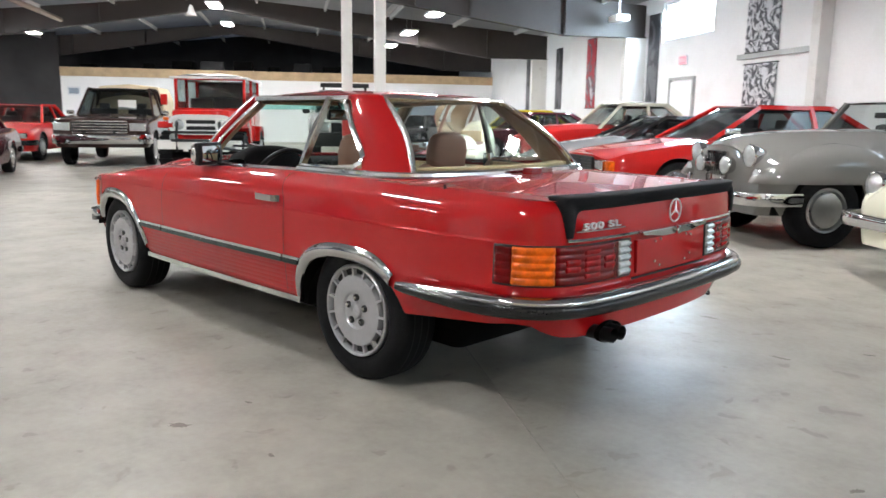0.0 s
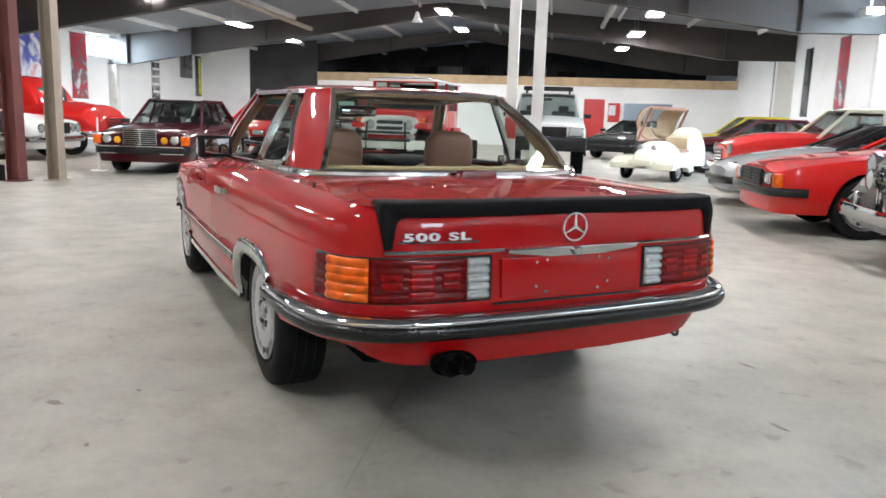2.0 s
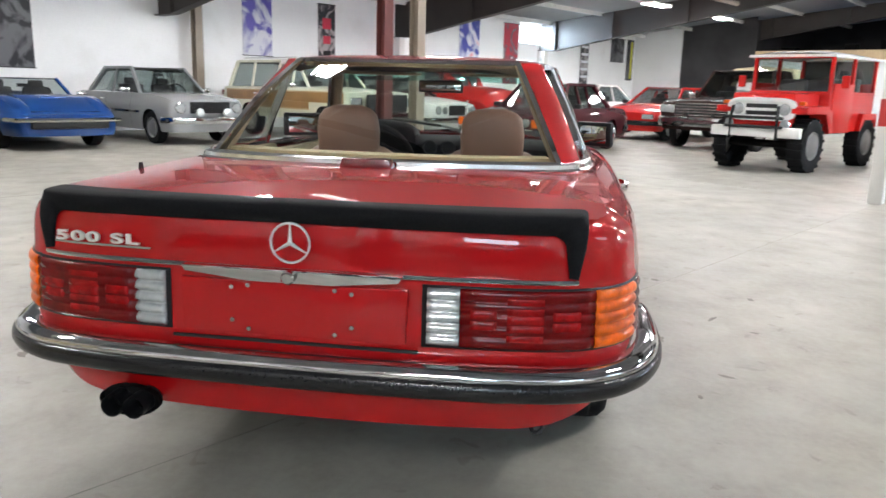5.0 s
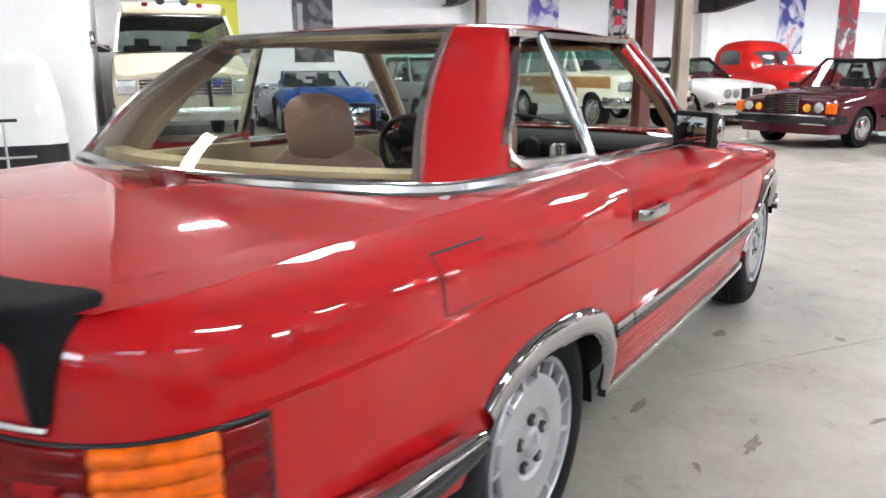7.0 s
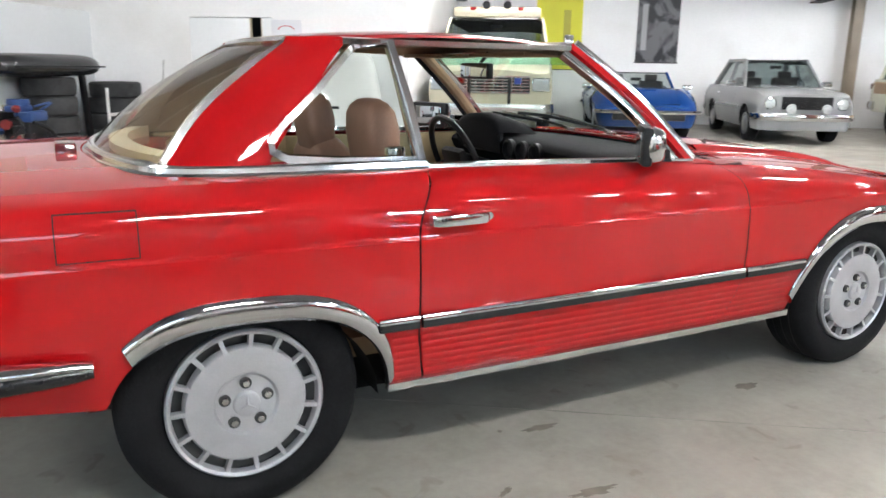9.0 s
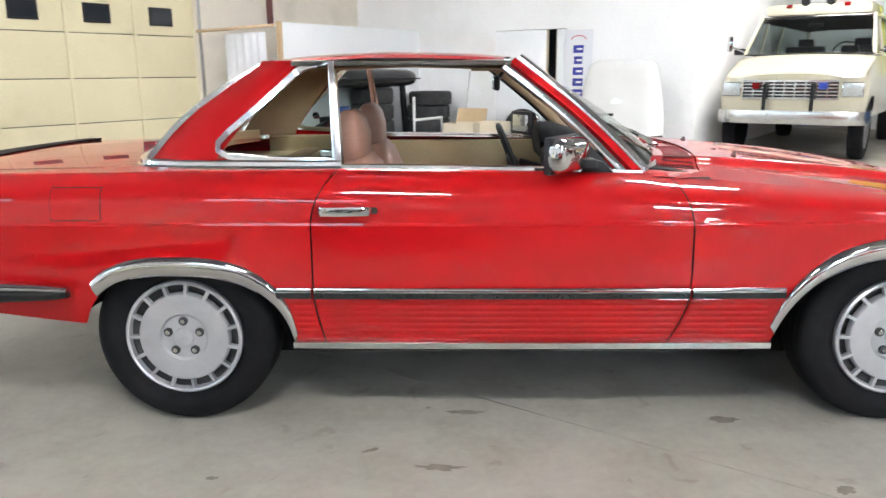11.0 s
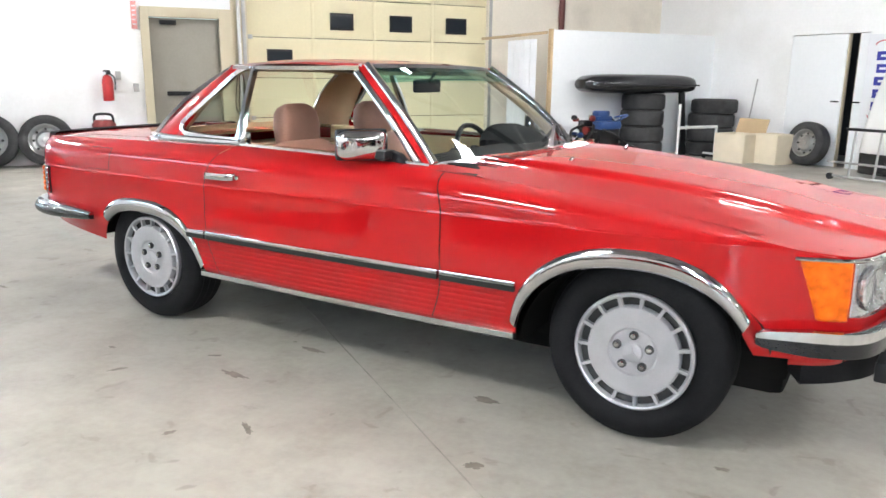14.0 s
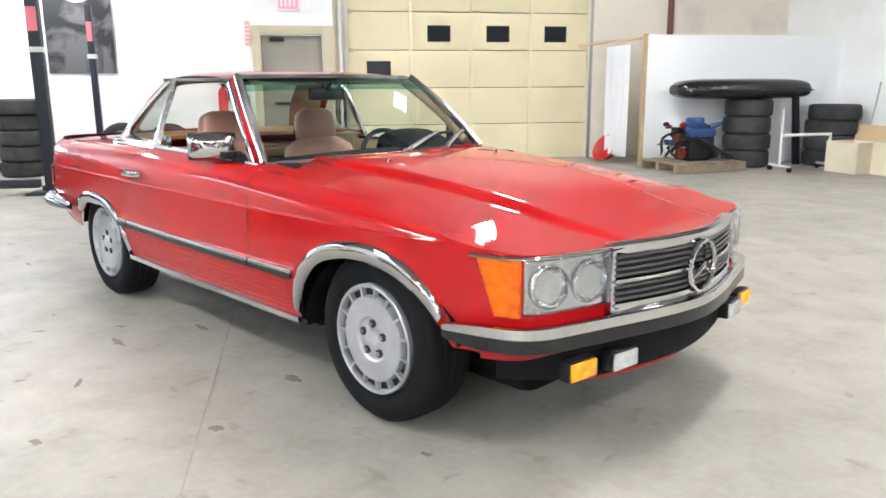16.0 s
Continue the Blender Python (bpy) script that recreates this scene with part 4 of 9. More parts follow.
# nose: turn signals, headlights
FB = lambda y: index_y(y, True)
for s in (1, -1):
    unit = skin_patch("headlight", FB(0.708), FB(0.412), 0.518, 0.690, s, car, M_REFLECTOR, 0.004, label="rectangular headlight with twin round reflectors")
    skin_patch("turn_signal", index_x(2.925), FB(0.712), 0.510, 0.690, s, car, M_AMBER, 0.012, 0, 0, 18, 20, "large amber wraparound turn signal", index_x(2.985) - index_x(2.925))
    for y in (0.640, 0.490):
        i = FB(y)
        p, n = out_at(i)
        c = skin(i, 0.604, 0.002)
        rot = Vector((n.x, n.y, 0)).to_track_quat("Y", "Z").to_matrix().to_4x4()
        m = Matrix.Translation((c.x, c.y, c.z)) @ rot
        bm = lathe([(0.070, 0.0), (0.070, 0.010), (0.064, 0.014), (0.058, 0.004), (0.045, -0.003), (0.024, -0.006), (0.0005, -0.008)], 28, m)
        for v in bm.verts:
            v.co.y *= s
        part("reflector", bm, M_BOWL, unit)
    skin_patch("headlight_lens", FB(0.704), FB(0.416), 0.522, 0.688, s, unit, M_LAMPGLASS, 0.020, 0, 0, 12, 8, "clear headlight lens")
    rows = [flip_y([skin(index_x(2.91) + (FB(0.412) - index_x(2.91)) * k / 24, 0.698, 0.014) for k in range(25)], s)]
    part("headlight_trim", sweep(rows[0], round_prof(0.006, 6)), M_CHROME, car)

# grille: bowed forward, chrome frame, dark slats, three bright bars
GW = 0.408


def grille_x(y, off=0.0):
    return skin(index_y(min(abs(y), 0.7), True), 0.60).x + 0.012 + off


def grille_line(z, w=GW, off=0.0):
    return [Vector((grille_x(w * k / 8, off), w * k / 8, z)) for k in range(-8, 9)]


rows_f = [[Vector((grille_x(y, -0.006), y, z)) for y in [GW * k / 8 for k in range(-8, 9)]] for z in (0.485, 0.59, 0.69)]
grid_mesh("grille_backing", rows_f, M_DARK, car)
loop = grille_line(0.690) + grille_line(0.492)[::-1]
grille = part("grille", sweep(loop, [(-0.010, -0.009), (0.012, -0.009), (0.012, 0.009), (-0.010, 0.009)], closed=True, up=(1, 0, 0)), M_CHROME, car, "black slatted grille in a chrome frame")
part("hood_lip", sweep(grille_line(0.706, GW + 0.01, 0.002), [(-0.03, -0.006), (0.010, -0.006), (0.011, 0.002), (0.004, 0.007), (-0.03, 0.007)]), M_CHROME, car)
for k in range(9):
    z = 0.510 + k * 0.0200
    bright = k in (0, 4)
    part("slat", sweep(grille_line(z, GW - 0.006, 0.004), [(-0.014, -0.005), (0.006, -0.0055), (0.006, 0.0035), (-0.014, 0.005)] if not bright else [(-0.014, -0.007), (0.012, -0.006), (0.012, 0.006), (-0.014, 0.007)]), M_CHROME if bright else M_SLAT, grille)


def emblem(c, r, m, parent, tube, name="emblem", mat=None):
    bm = lathe([(r + tube, 0), (r + tube * 0.5, tube), (r - tube * 0.5, tube), (r - tube, 0), (r - tube * 0.5, -tube), (r + tube * 0.5, -tube), (r + tube, 0)], 36)
    for k in range(3):
        a = math.pi / 2 + k * 2 * math.pi / 3
        add_rod(bm, (0, tube * 0.4, 0), (r * math.cos(a), 0, r * math.sin(a)), r * 0.11, 6, r * 0.03)
    for v in bm.verts:
        v.co = Matrix.Translation(c) @ m @ v.co
    return part(name, bm, mat or M_BADGE, parent, "chrome ring badge with three spokes")


emblem((grille_x(0) + 0.022, 0, 0.590), 0.088, Matrix.Rotation(radians(-90), 4, "Z"), grille, 0.0085, "emblem", M_CHROME)

# chin, lower lip, auxiliary lamps
bm = sweep(catmull([(2.93, 0.66, 0.34), (3.03, 0.58, 0.34), (3.12, 0.40, 0.33), (3.19, 0, 0.33), (3.12, -0.40, 0.33), (3.03, -0.58, 0.34), (2.93, -0.66, 0.34)], 5), [(-0.05, -0.06), (0.03, -0.045), (0.04, 0.10), (-0.05, 0.10)])
part("front_apron", bm, M_SPOILER, car)
for s in (1, -1):
    rows_f = []
    for k in range(17):
        p, n = out_at(index_x(2.93) + (FB(0.44) - index_x(2.93)) * k / 16)
        rows_f.append(flip_y([Vector((p.x - n.x * d, p.y - n.y * d, z)) for d, z in ((0.012, 0.42), (0.016, 0.390), (0.030, 0.350 + 0.024 * k / 16), (0.07, 0.342 + 0.026 * k / 16))], s))
    grid_mesh("valance_corner", rows_f, M_RED, car, flip=s > 0)
lip = [(3.00, 0.60, 0.292), (3.042, 0.54, 0.275), (3.11, 0.36, 0.248), (3.165, 0.0, 0.238)]
lip = catmull(lip + [(x, -y, z) for x, y, z in lip[::-1][1:]], 4)
bm = sweep(lip, [(-0.03, -0.008), (0.008, -0.008), (0.012, 0.010), (-0.03, 0.012)])
part("front_lip", bm, M_RED, car)
for s in (1, -1):
    for y, mat, lab in ((0.570, M_FOGYELLOW, "amber fog lamp"), (0.395, M_CLEARLENS, "clear fog lamp")):
        x = 3.195 + 0.040 * (0.57 - y) / 0.175
        m = Matrix.Translation((x, s * y, 0.340)) @ Matrix.Rotation(radians(5 * s), 4, "Z")
        fog = part("fog_lamp", box((-0.015, 0, 0), (0.040, 0.128, 0.066), 0.008, m), M_BLACK, car, lab + " under the bumper")
        part("lens", box((0.010, 0, 0), (0.012, 0.120, 0.058), 0.006, m), mat, fog, lab)

# rear: spoiler, lid trim, handle strip, plate recess screws, lettering, lock
XR = -1.050


def tail_face(y, z, off):
    return Vector((skin(RB(min(abs(y), 0.70)), min(z, 0.866), off).x, y, z))


def spoiler_line():
    """Stations from one foot over the top to the middle: inner edge, outer edge, share of the full lip."""
    rows = []
    for k in range(7):
        t = k / 6
        rows.append(((0.634 - 0.010 * t, 0.744 + 0.066 * t), (0.656 + 0.012 * t, 0.742 + 0.070 * t), 0.35 * t))
    for k in range(1, 9):
        t = k / 8
        a = t * math.pi / 2
        inner = (0.589 + 0.035 * math.cos(a), 0.810 + 0.030 * math.sin(a))
        outer = (0.668 + 0.006 * math.sin(2 * a) - 0.040 * t**3, 0.812 + 0.074 * math.sin(min(a * 1.25, math.pi / 2)))
        rows.append((inner, outer, 0.35 + 0.65 * t))
    for k in range(1, 15):
        t = k / 14
        rows.append(((0.589 * (1 - t), 0.840 + 0.004 * t), (0.628 * (1 - t), 0.886 + 0.006 * t), 1.0))
    return rows


half = []
for (yi, zi), (yo, zo), w in spoiler_line():
    mid = (yi + (yo - yi) * 0.5, zi + (zo - zi) * 0.5)
    far = (yi + (yo - yi) * 0.88, zi + (zo - zi) * 0.88)
    back = tail_face(yo, zo, -0.012).lerp(tail_face(yo, 0.866, 0) + Vector((0.060, 0, 0.889 - 0.866)), w)
    half.append([tail_face(yi, zi, -0.004), tail_face(yi, zi, 0.008 + 0.004 * w), tail_face(mid[0], mid[1], 0.014 + 0.012 * w), tail_face(far[0], far[1], 0.016 + 0.024 * w),
                 tail_face(yo, zo, 0.010 + 0.020 * w), tail_face(yo, zo, 0.002) + Vector((0, 0, 0.003 * w)), back])
whole = half + [[Vector((p.x, -p.y, p.z)) for p in r] for r in half[::-1][1:]]
grid_mesh("spoiler", whole, M_SPOILER, car, "black rubber boot-lid spoiler")
strip = [skin(RB(abs(y)), 0.733, 0.005) for y in [-0.655 + 1.31 * k / 40 for k in range(41)]]
strip = [Vector((p.x, -0.655 + 1.31 * k / 40, p.z)) for k, p in enumerate(strip)]
part("lid_trim", sweep(strip, round_prof(0.006, 6)), M_CHROME, car)
grip = part("lid_grip", prism([(-0.265, 0.738), (0.265, 0.738), (0.255, 0.722), (0.10, 0.708), (-0.10, 0.708), (-0.255, 0.722)], "x", XR - 0.022, XR + 0.01, 0.003), M_CHROME, car, "chrome boot-lid grip strip")
part("lock", lathe([(0.016, 0), (0.016, 0.012), (0.012, 0.016), (0.0005, 0.016)], 16, Matrix.Translation((XR - 0.022, 0, 0.722)) @ Matrix.Rotation(radians(90), 4, "Z")), M_CHROME, grip)
part("plate_recess", prism([(-0.27, 0.575), (0.27, 0.575), (0.275, 0.704), (-0.275, 0.704)], "x", XR - 0.006, XR + 0.02, 0.004), M_RED, car)
for y in (-0.145, -0.105, 0.105, 0.145):
    for z in (0.60 + (0.008 if abs(y) > 0.12 else -0.012), 0.688 + (0 if abs(y) > 0.12 else 0.006)):
        part("screw", rod((XR - 0.004, y, z), (XR - 0.013, y, z), 0.0055, 8), M_BRUSH, car)
part("seam", sweep([Vector((XR - 0.003, -0.30 + 0.6 * k / 8, 0.558)) for k in range(9)], [(-0.003, -0.0035), (0.003, -0.0035), (0.003, 0.0035), (-0.003, 0.0035)]), M_DARK, car)
emblem((XR - 0.010, 0, 0.800), 0.046, Matrix.Rotation(radians(90), 4, "Z"), car, 0.0030)
txt = bpy.data.curves.new("lettering", "FONT")
txt.body, txt.size, txt.extrude, txt.bevel_depth, txt.align_x = "500 SL", 0.062, 0.003, 0.0006, "LEFT"
txt.space_character, txt.offset = 1.12, 0.0012
lettering = new("lettering", txt)
lettering.parent = car
lettering.matrix_basis = Matrix.Translation((-1.029, 0.608, 0.771)) @ Matrix.Rotation(radians(-3.4), 4, "Z") @ Matrix.Rotation(radians(-90), 4, "Z") @ Matrix.Rotation(radians(90), 4, "X") @ Matrix.Diagonal((1.20, 0.54, 1, 1))
txt.materials.append(M_BADGE)
tagged(lettering, "chrome model lettering")
part("lettering_bar", sweep([skin(RB(0.622 - 0.270 * k / 8), 0.764, 0.006) for k in range(9)], [(-0.003, -0.0025), (0.003, -0.0025), (0.003, 0.0025), (-0.003, 0.0025)]), M_CHROME, car)

# exhaust, rear apron
bm = bmesh.new()
for y in (0.400, 0.458):
    add_lathe(bm, [(0.028, 0.0), (0.028, 0.16), (0.023, 0.16), (0.023, 0.02)], 16, Matrix.Translation((-1.085, y, 0.368)) @ Matrix.Rotation(radians(-90), 4, "Z"))
part("exhaust", bm, M_BLACK, car, "twin black exhaust tips")
# dark disc on the apron paints the shade of the exhaust cut-out
part("cutout_shade", lathe([(0.080, 0.0), (0.080, 0.02), (0.0005, 0.02)], 24, Matrix.Translation((-1.052, 0.430, 0.372)) @ Matrix.Rotation(radians(-90), 4, "Z") @ Matrix.Diagonal((1.0, 1, 0.50, 1))), M_UNDER, car)
part("tow_hook", sweep(catmull([(-0.93, -0.56, 0.365), (-0.955, -0.57, 0.343), (-0.96, -0.585, 0.343), (-0.95, -0.595, 0.355)], 4), round_prof(0.006, 6)), M_BLACK, car)

# third brake light on the lid, antenna, fuel flap, handles, indicators
part("brake_light", prism([(-0.088, 0.895), (0.088, 0.895), (0.076, 0.934), (-0.076, 0.934)], "x", -0.385, -0.325, 0.008), M_BRAKE, car, "dark red high brake light on the boot lid")
part("antenna", rod((-0.45, 0.715, 0.865), (-0.45, 0.715, 0.900), 0.010, 10, 0.006), M_BLACK, car)
for z0, z1, x0, x1 in ((0.738, 0.846, -0.405, -0.230),):
    rows_f = [flip_y([side(x0 + (x1 - x0) * a / 10, z0 + (z1 - z0) * k / 10, 0.0006) for k in range(11)], -1) for a in range(11)]
    grid_mesh("fuel_flap_gap", rows_f, M_DARK, car)
    rows_f = [flip_y([side(x0 + 0.003 + (x1 - x0 - 0.006) * a / 10, z0 + 0.003 + (z1 - z0 - 0.006) * k / 10, 0.0022) for k in range(11)], -1) for a in range(11)]
    grid_mesh("fuel_flap", rows_f, M_RED, car)
for s in (1, -1):
    base = side(0.59, 0.772, 0)
    pts = [(0.505, s * (base.y + 0.006), 0.772), (0.520, s * (base.y + 0.030), 0.773), (0.58, s * (base.y + 0.036), 0.774), (0.655, s * (base.y + 0.034), 0.775), (0.672, s * (base.y + 0.006), 0.775)]
    part("door_handle", sweep(catmull(pts, 5), [(-0.008, -0.015), (0.007, -0.014), (0.010, 0.0), (0.007, 0.014), (-0.008, 0.015)]), M_CHROME, car, "chrome door handle")
    part("lock", rod((0.685, s * (base.y - 0.004), 0.773), (0.685, s * (base.y + 0.010), 0.773), 0.011, 12), M_CHROME, car)

# ---- hardtop and glass ----
ROOF_Y = 0.545


def roof_z(x, y):
    q = min(abs(y) / ROOF_Y, 1.0)
    return curve_table([(0.20, 1.245), (0.4, 1.268), (0.7, 1.280), (1.0, 1.272), (1.22, 1.252)], x) + 0.012 * (1 - q**2) - 0.018 * q**8


rows_f = []
for a in range(31):
    p = a / 30
    rows_f.append([])
    for b in range(37):
        y = -ROOF_Y + 2 * ROOF_Y * b / 36
        q = abs(y) / ROOF_Y
        x0, x1 = 0.205 + 0.045 * q**2, 1.205 - 0.060 * q**2
        yy = y * lerp_table([(0.0, 0.79), (0.05, 0.885), (0.10, 0.942), (0.15, 0.978), (0.20, 0.99), (0.6, 1.0), (1.0, 1.02)], p)
        x = x0 + (x1 - x0) * p
        rows_f[-1].append(Vector((x, yy, roof_z(x, y))))
grid_mesh("hardtop_roof", rows_f, M_RED, car, "red removable hardtop", flip=True)
grid_mesh("headliner", [[p - Vector((0, 0, 0.028)) for p in r] for r in rows_f], M_LINER, car, "tan headliner")


def pillar_y(z):
    t = max(0.0, min((z - 0.90) / 0.35, 1.0))
    return 0.700 - 0.155 * (0.72 * t + 0.28 * t**2.6)


def quarter_y(x, z):
    """The side glass leans further in towards the rear."""
    a = max(0.0, min((0.53 - x) / 0.41, 1.2))
    return pillar_y(z) - 0.02 * a - 0.026 * min(a * 4, 1.0) * max(0.0, min((z - 0.90) / 0.35, 1.0))


def quarter_rear_x(z):
    return curve_table([(0.90, 0.115), (0.925, 0.125), (0.96, 0.150), (1.20, 0.352), (1.25, 0.405), (1.27, 0.43)], z)


def c_rear(z):
    """The rear edge of the roof pillar: x and y."""
    t = max(0.0, min((z - 0.905) / 0.34, 1.0))
    return -0.150 + 0.388 * t - 0.040 * math.sin(math.pi * t), 0.606 - 0.166 * t


for s in (1, -1):
    rows_f = []
    for k in range(21):
        z = 0.903 + (1.256 - 0.903) * k / 20
        xf = quarter_rear_x(z) - 0.006
        yf = quarter_y(xf, z)
        xr, yr = c_rear(z)
        row = []
        for a in range(13):
            t = a / 12
            row.append(Vector((xf + (xr - xf) * t, s * (yf + (yr - yf) * t**1.7 + 0.012 * math.sin(math.pi * t)), z)))
        rows_f.append(row)
    grid_mesh("roof_pillar", rows_f, M_RED, car, flip=s < 0)
    grid_mesh("pillar_lining", [[Vector((p.x, p.y - s * 0.025, p.z)) for p in r] for r in rows_f], M_LINER, car)
    # red sill under the quarter light and rail over the side windows
    rows_f = [[Vector((x, s * (quarter_y(x, z) + 0.001), z)) for z in (0.898, 0.91, 0.925)] for x in [0.10 + 0.46 * k / 10 for k in range(11)]]
    grid_mesh("hardtop_sill", rows_f, M_RED, car, flip=s < 0)
    pts = [(0.53 + 0.615 * k / 10, s * (0.543 + 0.022 * (k / 10) ** 2), 1.246 - 0.002 * k / 10) for k in range(11)]
    part("roof_rail", sweep([(0.37, s * 0.538, 1.246)] + pts, [(-0.014, -0.010), (0.012, -0.010), (0.014, 0.006), (-0.012, 0.010)]), M_TRIM, car, "chrome roof rail")
    # quarter light
    q_pts = [(x, quarter_y(x, z) + 0.004, z) for x, z in ((0.535, 0.920), (0.300, 0.922), (0.165, 0.932), (0.128, 0.950), (0.124, 0.975), (0.160, 1.015), (0.268, 1.105), (0.372, 1.203), (0.412, 1.234), (0.512, 1.242))]
    q_pts = flip_y(q_pts, s)
    bm = bmesh.new()
    add_poly(bm, q_pts)
    pane = part("quarter_window", bm, M_GLASSQ, car, "clear quarter window")
    pane.visible_shadow = False
    part("quarter_frame", sweep(q_pts, [(-0.010, -0.014), (0.010, -0.012), (0.014, 0.0), (0.010, 0.012), (-0.010, 0.014)], closed=True, up=(0, s, 0)), M_TRIM, car, "chrome quarter window frame")
    part("window_post", sweep([(0.552, s * 0.702, 0.895), (0.535, s * 0.64, 1.07), (0.512, s * 0.548, 1.245)], [(-0.014, -0.012), (0.014, -0.012), (0.010, 0.012), (-0.010, 0.012)], up=(0, s, 0)), M_TRIM, car, "chrome window post")
    # belt strips
    pts = [(0.555 + 1.03 * k / 12, s * (0.705 + 0.008 * math.sin(math.pi * k / 12)), 0.897 - 0.024 * (k / 12) ** 1.6) for k in range(13)]
    part("belt_trim", sweep(pts, [(-0.016, -0.010), (0.014, -0.010), (0.012, 0.008), (-0.012, 0.010)]), M_TRIM, car, "chrome belt strip")
    # windscreen pillar: red core, chrome on both edges
    a0, a1 = Vector((1.575, s * 0.700, 0.868)), Vector((1.150, s * 0.560, 1.246))
    mid = (a0 + a1) / 2 + Vector((0.012, s * 0.012, 0.010))
    line = catmull([a0, mid, a1], 6)
    part("windscreen_pillar", sweep(line, [(-0.013, -0.012), (0.013, -0.012), (0.012, 0.012), (-0.012, 0.012)], up=(0.3, s, 0.2)), M_RED, car)
    part("door_frame_trim", sweep([p + Vector((-0.027, s * 0.004, -0.016)) for p in line], [(-0.017, -0.012), (0.017, -0.012), (0.015, 0.006), (0.006, 0.011), (-0.006, 0.011), (-0.015, 0.006)], up=(0.3, s, 0.2)), M_TRIM, car)
    part("pillar_trim", sweep([p + Vector((0.024, -s * 0.002, 0.013)) for p in line], [(-0.015, -0.012), (0.015, -0.012), (0.013, 0.006), (0.005, 0.011), (-0.005, 0.011), (-0.013, 0.006)], up=(0.3, s, 0.2)), M_TRIM, car)
    part("pillar_inner", sweep([p + Vector((-0.01, -s * 0.032, -0.012)) for p in line[2:]], round_prof(0.024, 8), up=(0, s, 0)), M_LINER, car)


# windscreen and rear window
def screen_pt(p, q):
    y = -1 + 2 * q
    b = Vector((1.768 - 0.178 * abs(y) ** 2.2, y * 0.690, 0.888 - 0.018 * y * y))
    t = Vector((1.205 - 0.052 * y * y, y * 0.548, 1.250 - 0.006 * y * y))
    r = b.lerp(t, p)
    return r + Vector((0.020, 0, 0.018)) * math.sin(math.pi * p)


def rear_pt(p, q):
    y = -1 + 2 * q
    b = Vector((-0.280 + 0.132 * abs(y) ** 2.3, y * 0.600, 0.914))
    t = Vector((0.200 + 0.045 * y * y, y * 0.430, 1.243))
    r = b.lerp(t, p)
    return r + Vector((-0.044, 0, 0.010)) * math.sin(math.pi * p)


for fn, nm, mat, lab in ((screen_pt, "windscreen", M_SCREEN, "green-tinted windscreen"), (rear_pt, "rear_window", M_REARGLASS, "clear curved rear window")):
    pane = grid_mesh(nm, [[fn(a / 12, b / 24) for b in range(25)] for a in range(13)], mat, car, lab, flip=fn is screen_pt)
    pane.visible_shadow = False
    loop = [fn(0, b / 24) for b in range(25)] + [fn(a / 8, 1) for a in range(1, 8)] + [fn(1, 1 - b / 24) for b in range(25)] + [fn(1 - a / 8, 0) for a in range(1, 8)]
    w = 0.013 if fn is screen_pt else 0.010
    part(nm + "_frame", sweep(loop, [(-w, -0.010), (w, -0.010), (w * 0.85, 0.010), (-w * 0.85, 0.010)], closed=True, up=(1 if fn is screen_pt else -1, 0, 1)), M_TRIM, car, "chrome window surround")
tint = grid_mesh("tint_band", [[screen_pt(0.80 + 0.19 * a / 4, b / 24) + Vector((0.004, 0, 0.004)) for b in range(25)] for a in range(5)], M_TINT, car, "teal tint band along the windscreen top")
tint.visible_shadow = False
# two-step chrome base band of the hardtop
band = [(0.560, 0.707, 0.902), (0.30, 0.708, 0.903), (0.08, 0.700, 0.904), (-0.06, 0.672, 0.904), (-0.150, 0.622, 0.904), (-0.207, 0.50, 0.904), (-0.262, 0.28, 0.905), (-0.286, 0.0, 0.906)]
band = catmull(band, 5)
band = band + [Vector((p.x, -p.y, p.z)) for p in band[::-1][1:]]
part("hardtop_band", sweep(band, [(-0.020, -0.018), (0.020, -0.018), (0.022, -0.006), (0.013, 0.000), (0.011, 0.013), (0.004, 0.018), (-0.018, 0.018)]), M_TRIM, car, "stepped chrome band round the hardtop base")
part("header_trim", sweep([screen_pt(1, k / 16) + Vector((-0.02, 0, 0.012)) for k in range(17)], [(-0.012, -0.006), (0.012, -0.006), (0.008, 0.006), (-0.010, 0.006)]), M_CHROME, car)
part("rear_drip_trim", sweep([rear_pt(1, k / 16) + Vector((0.028, 0, 0.012)) for k in range(17)], [(-0.014, -0.006), (0.014, -0.006), (0.010, 0.006), (-0.010, 0.006)]), M_CHROME, car)

# cowl, wipers
rows_f = []
for a in range(5):
    row = []
    for b in range(33):
        y = -0.70 + 1.40 * b / 32
        x0, x1 = screen_pt(0, (y / 0.69 + 1) / 2).x - 0.02, hood_x0(y) - 0.004
        x = x0 + (x1 - x0) * a / 4
        row.append(Vector((x, y, min(hood_z(max(x, 1.58), y) - 0.002, 0.90))))
    rows_f.append(row)
grid_mesh("cowl", rows_f, M_RED, car, flip=True)
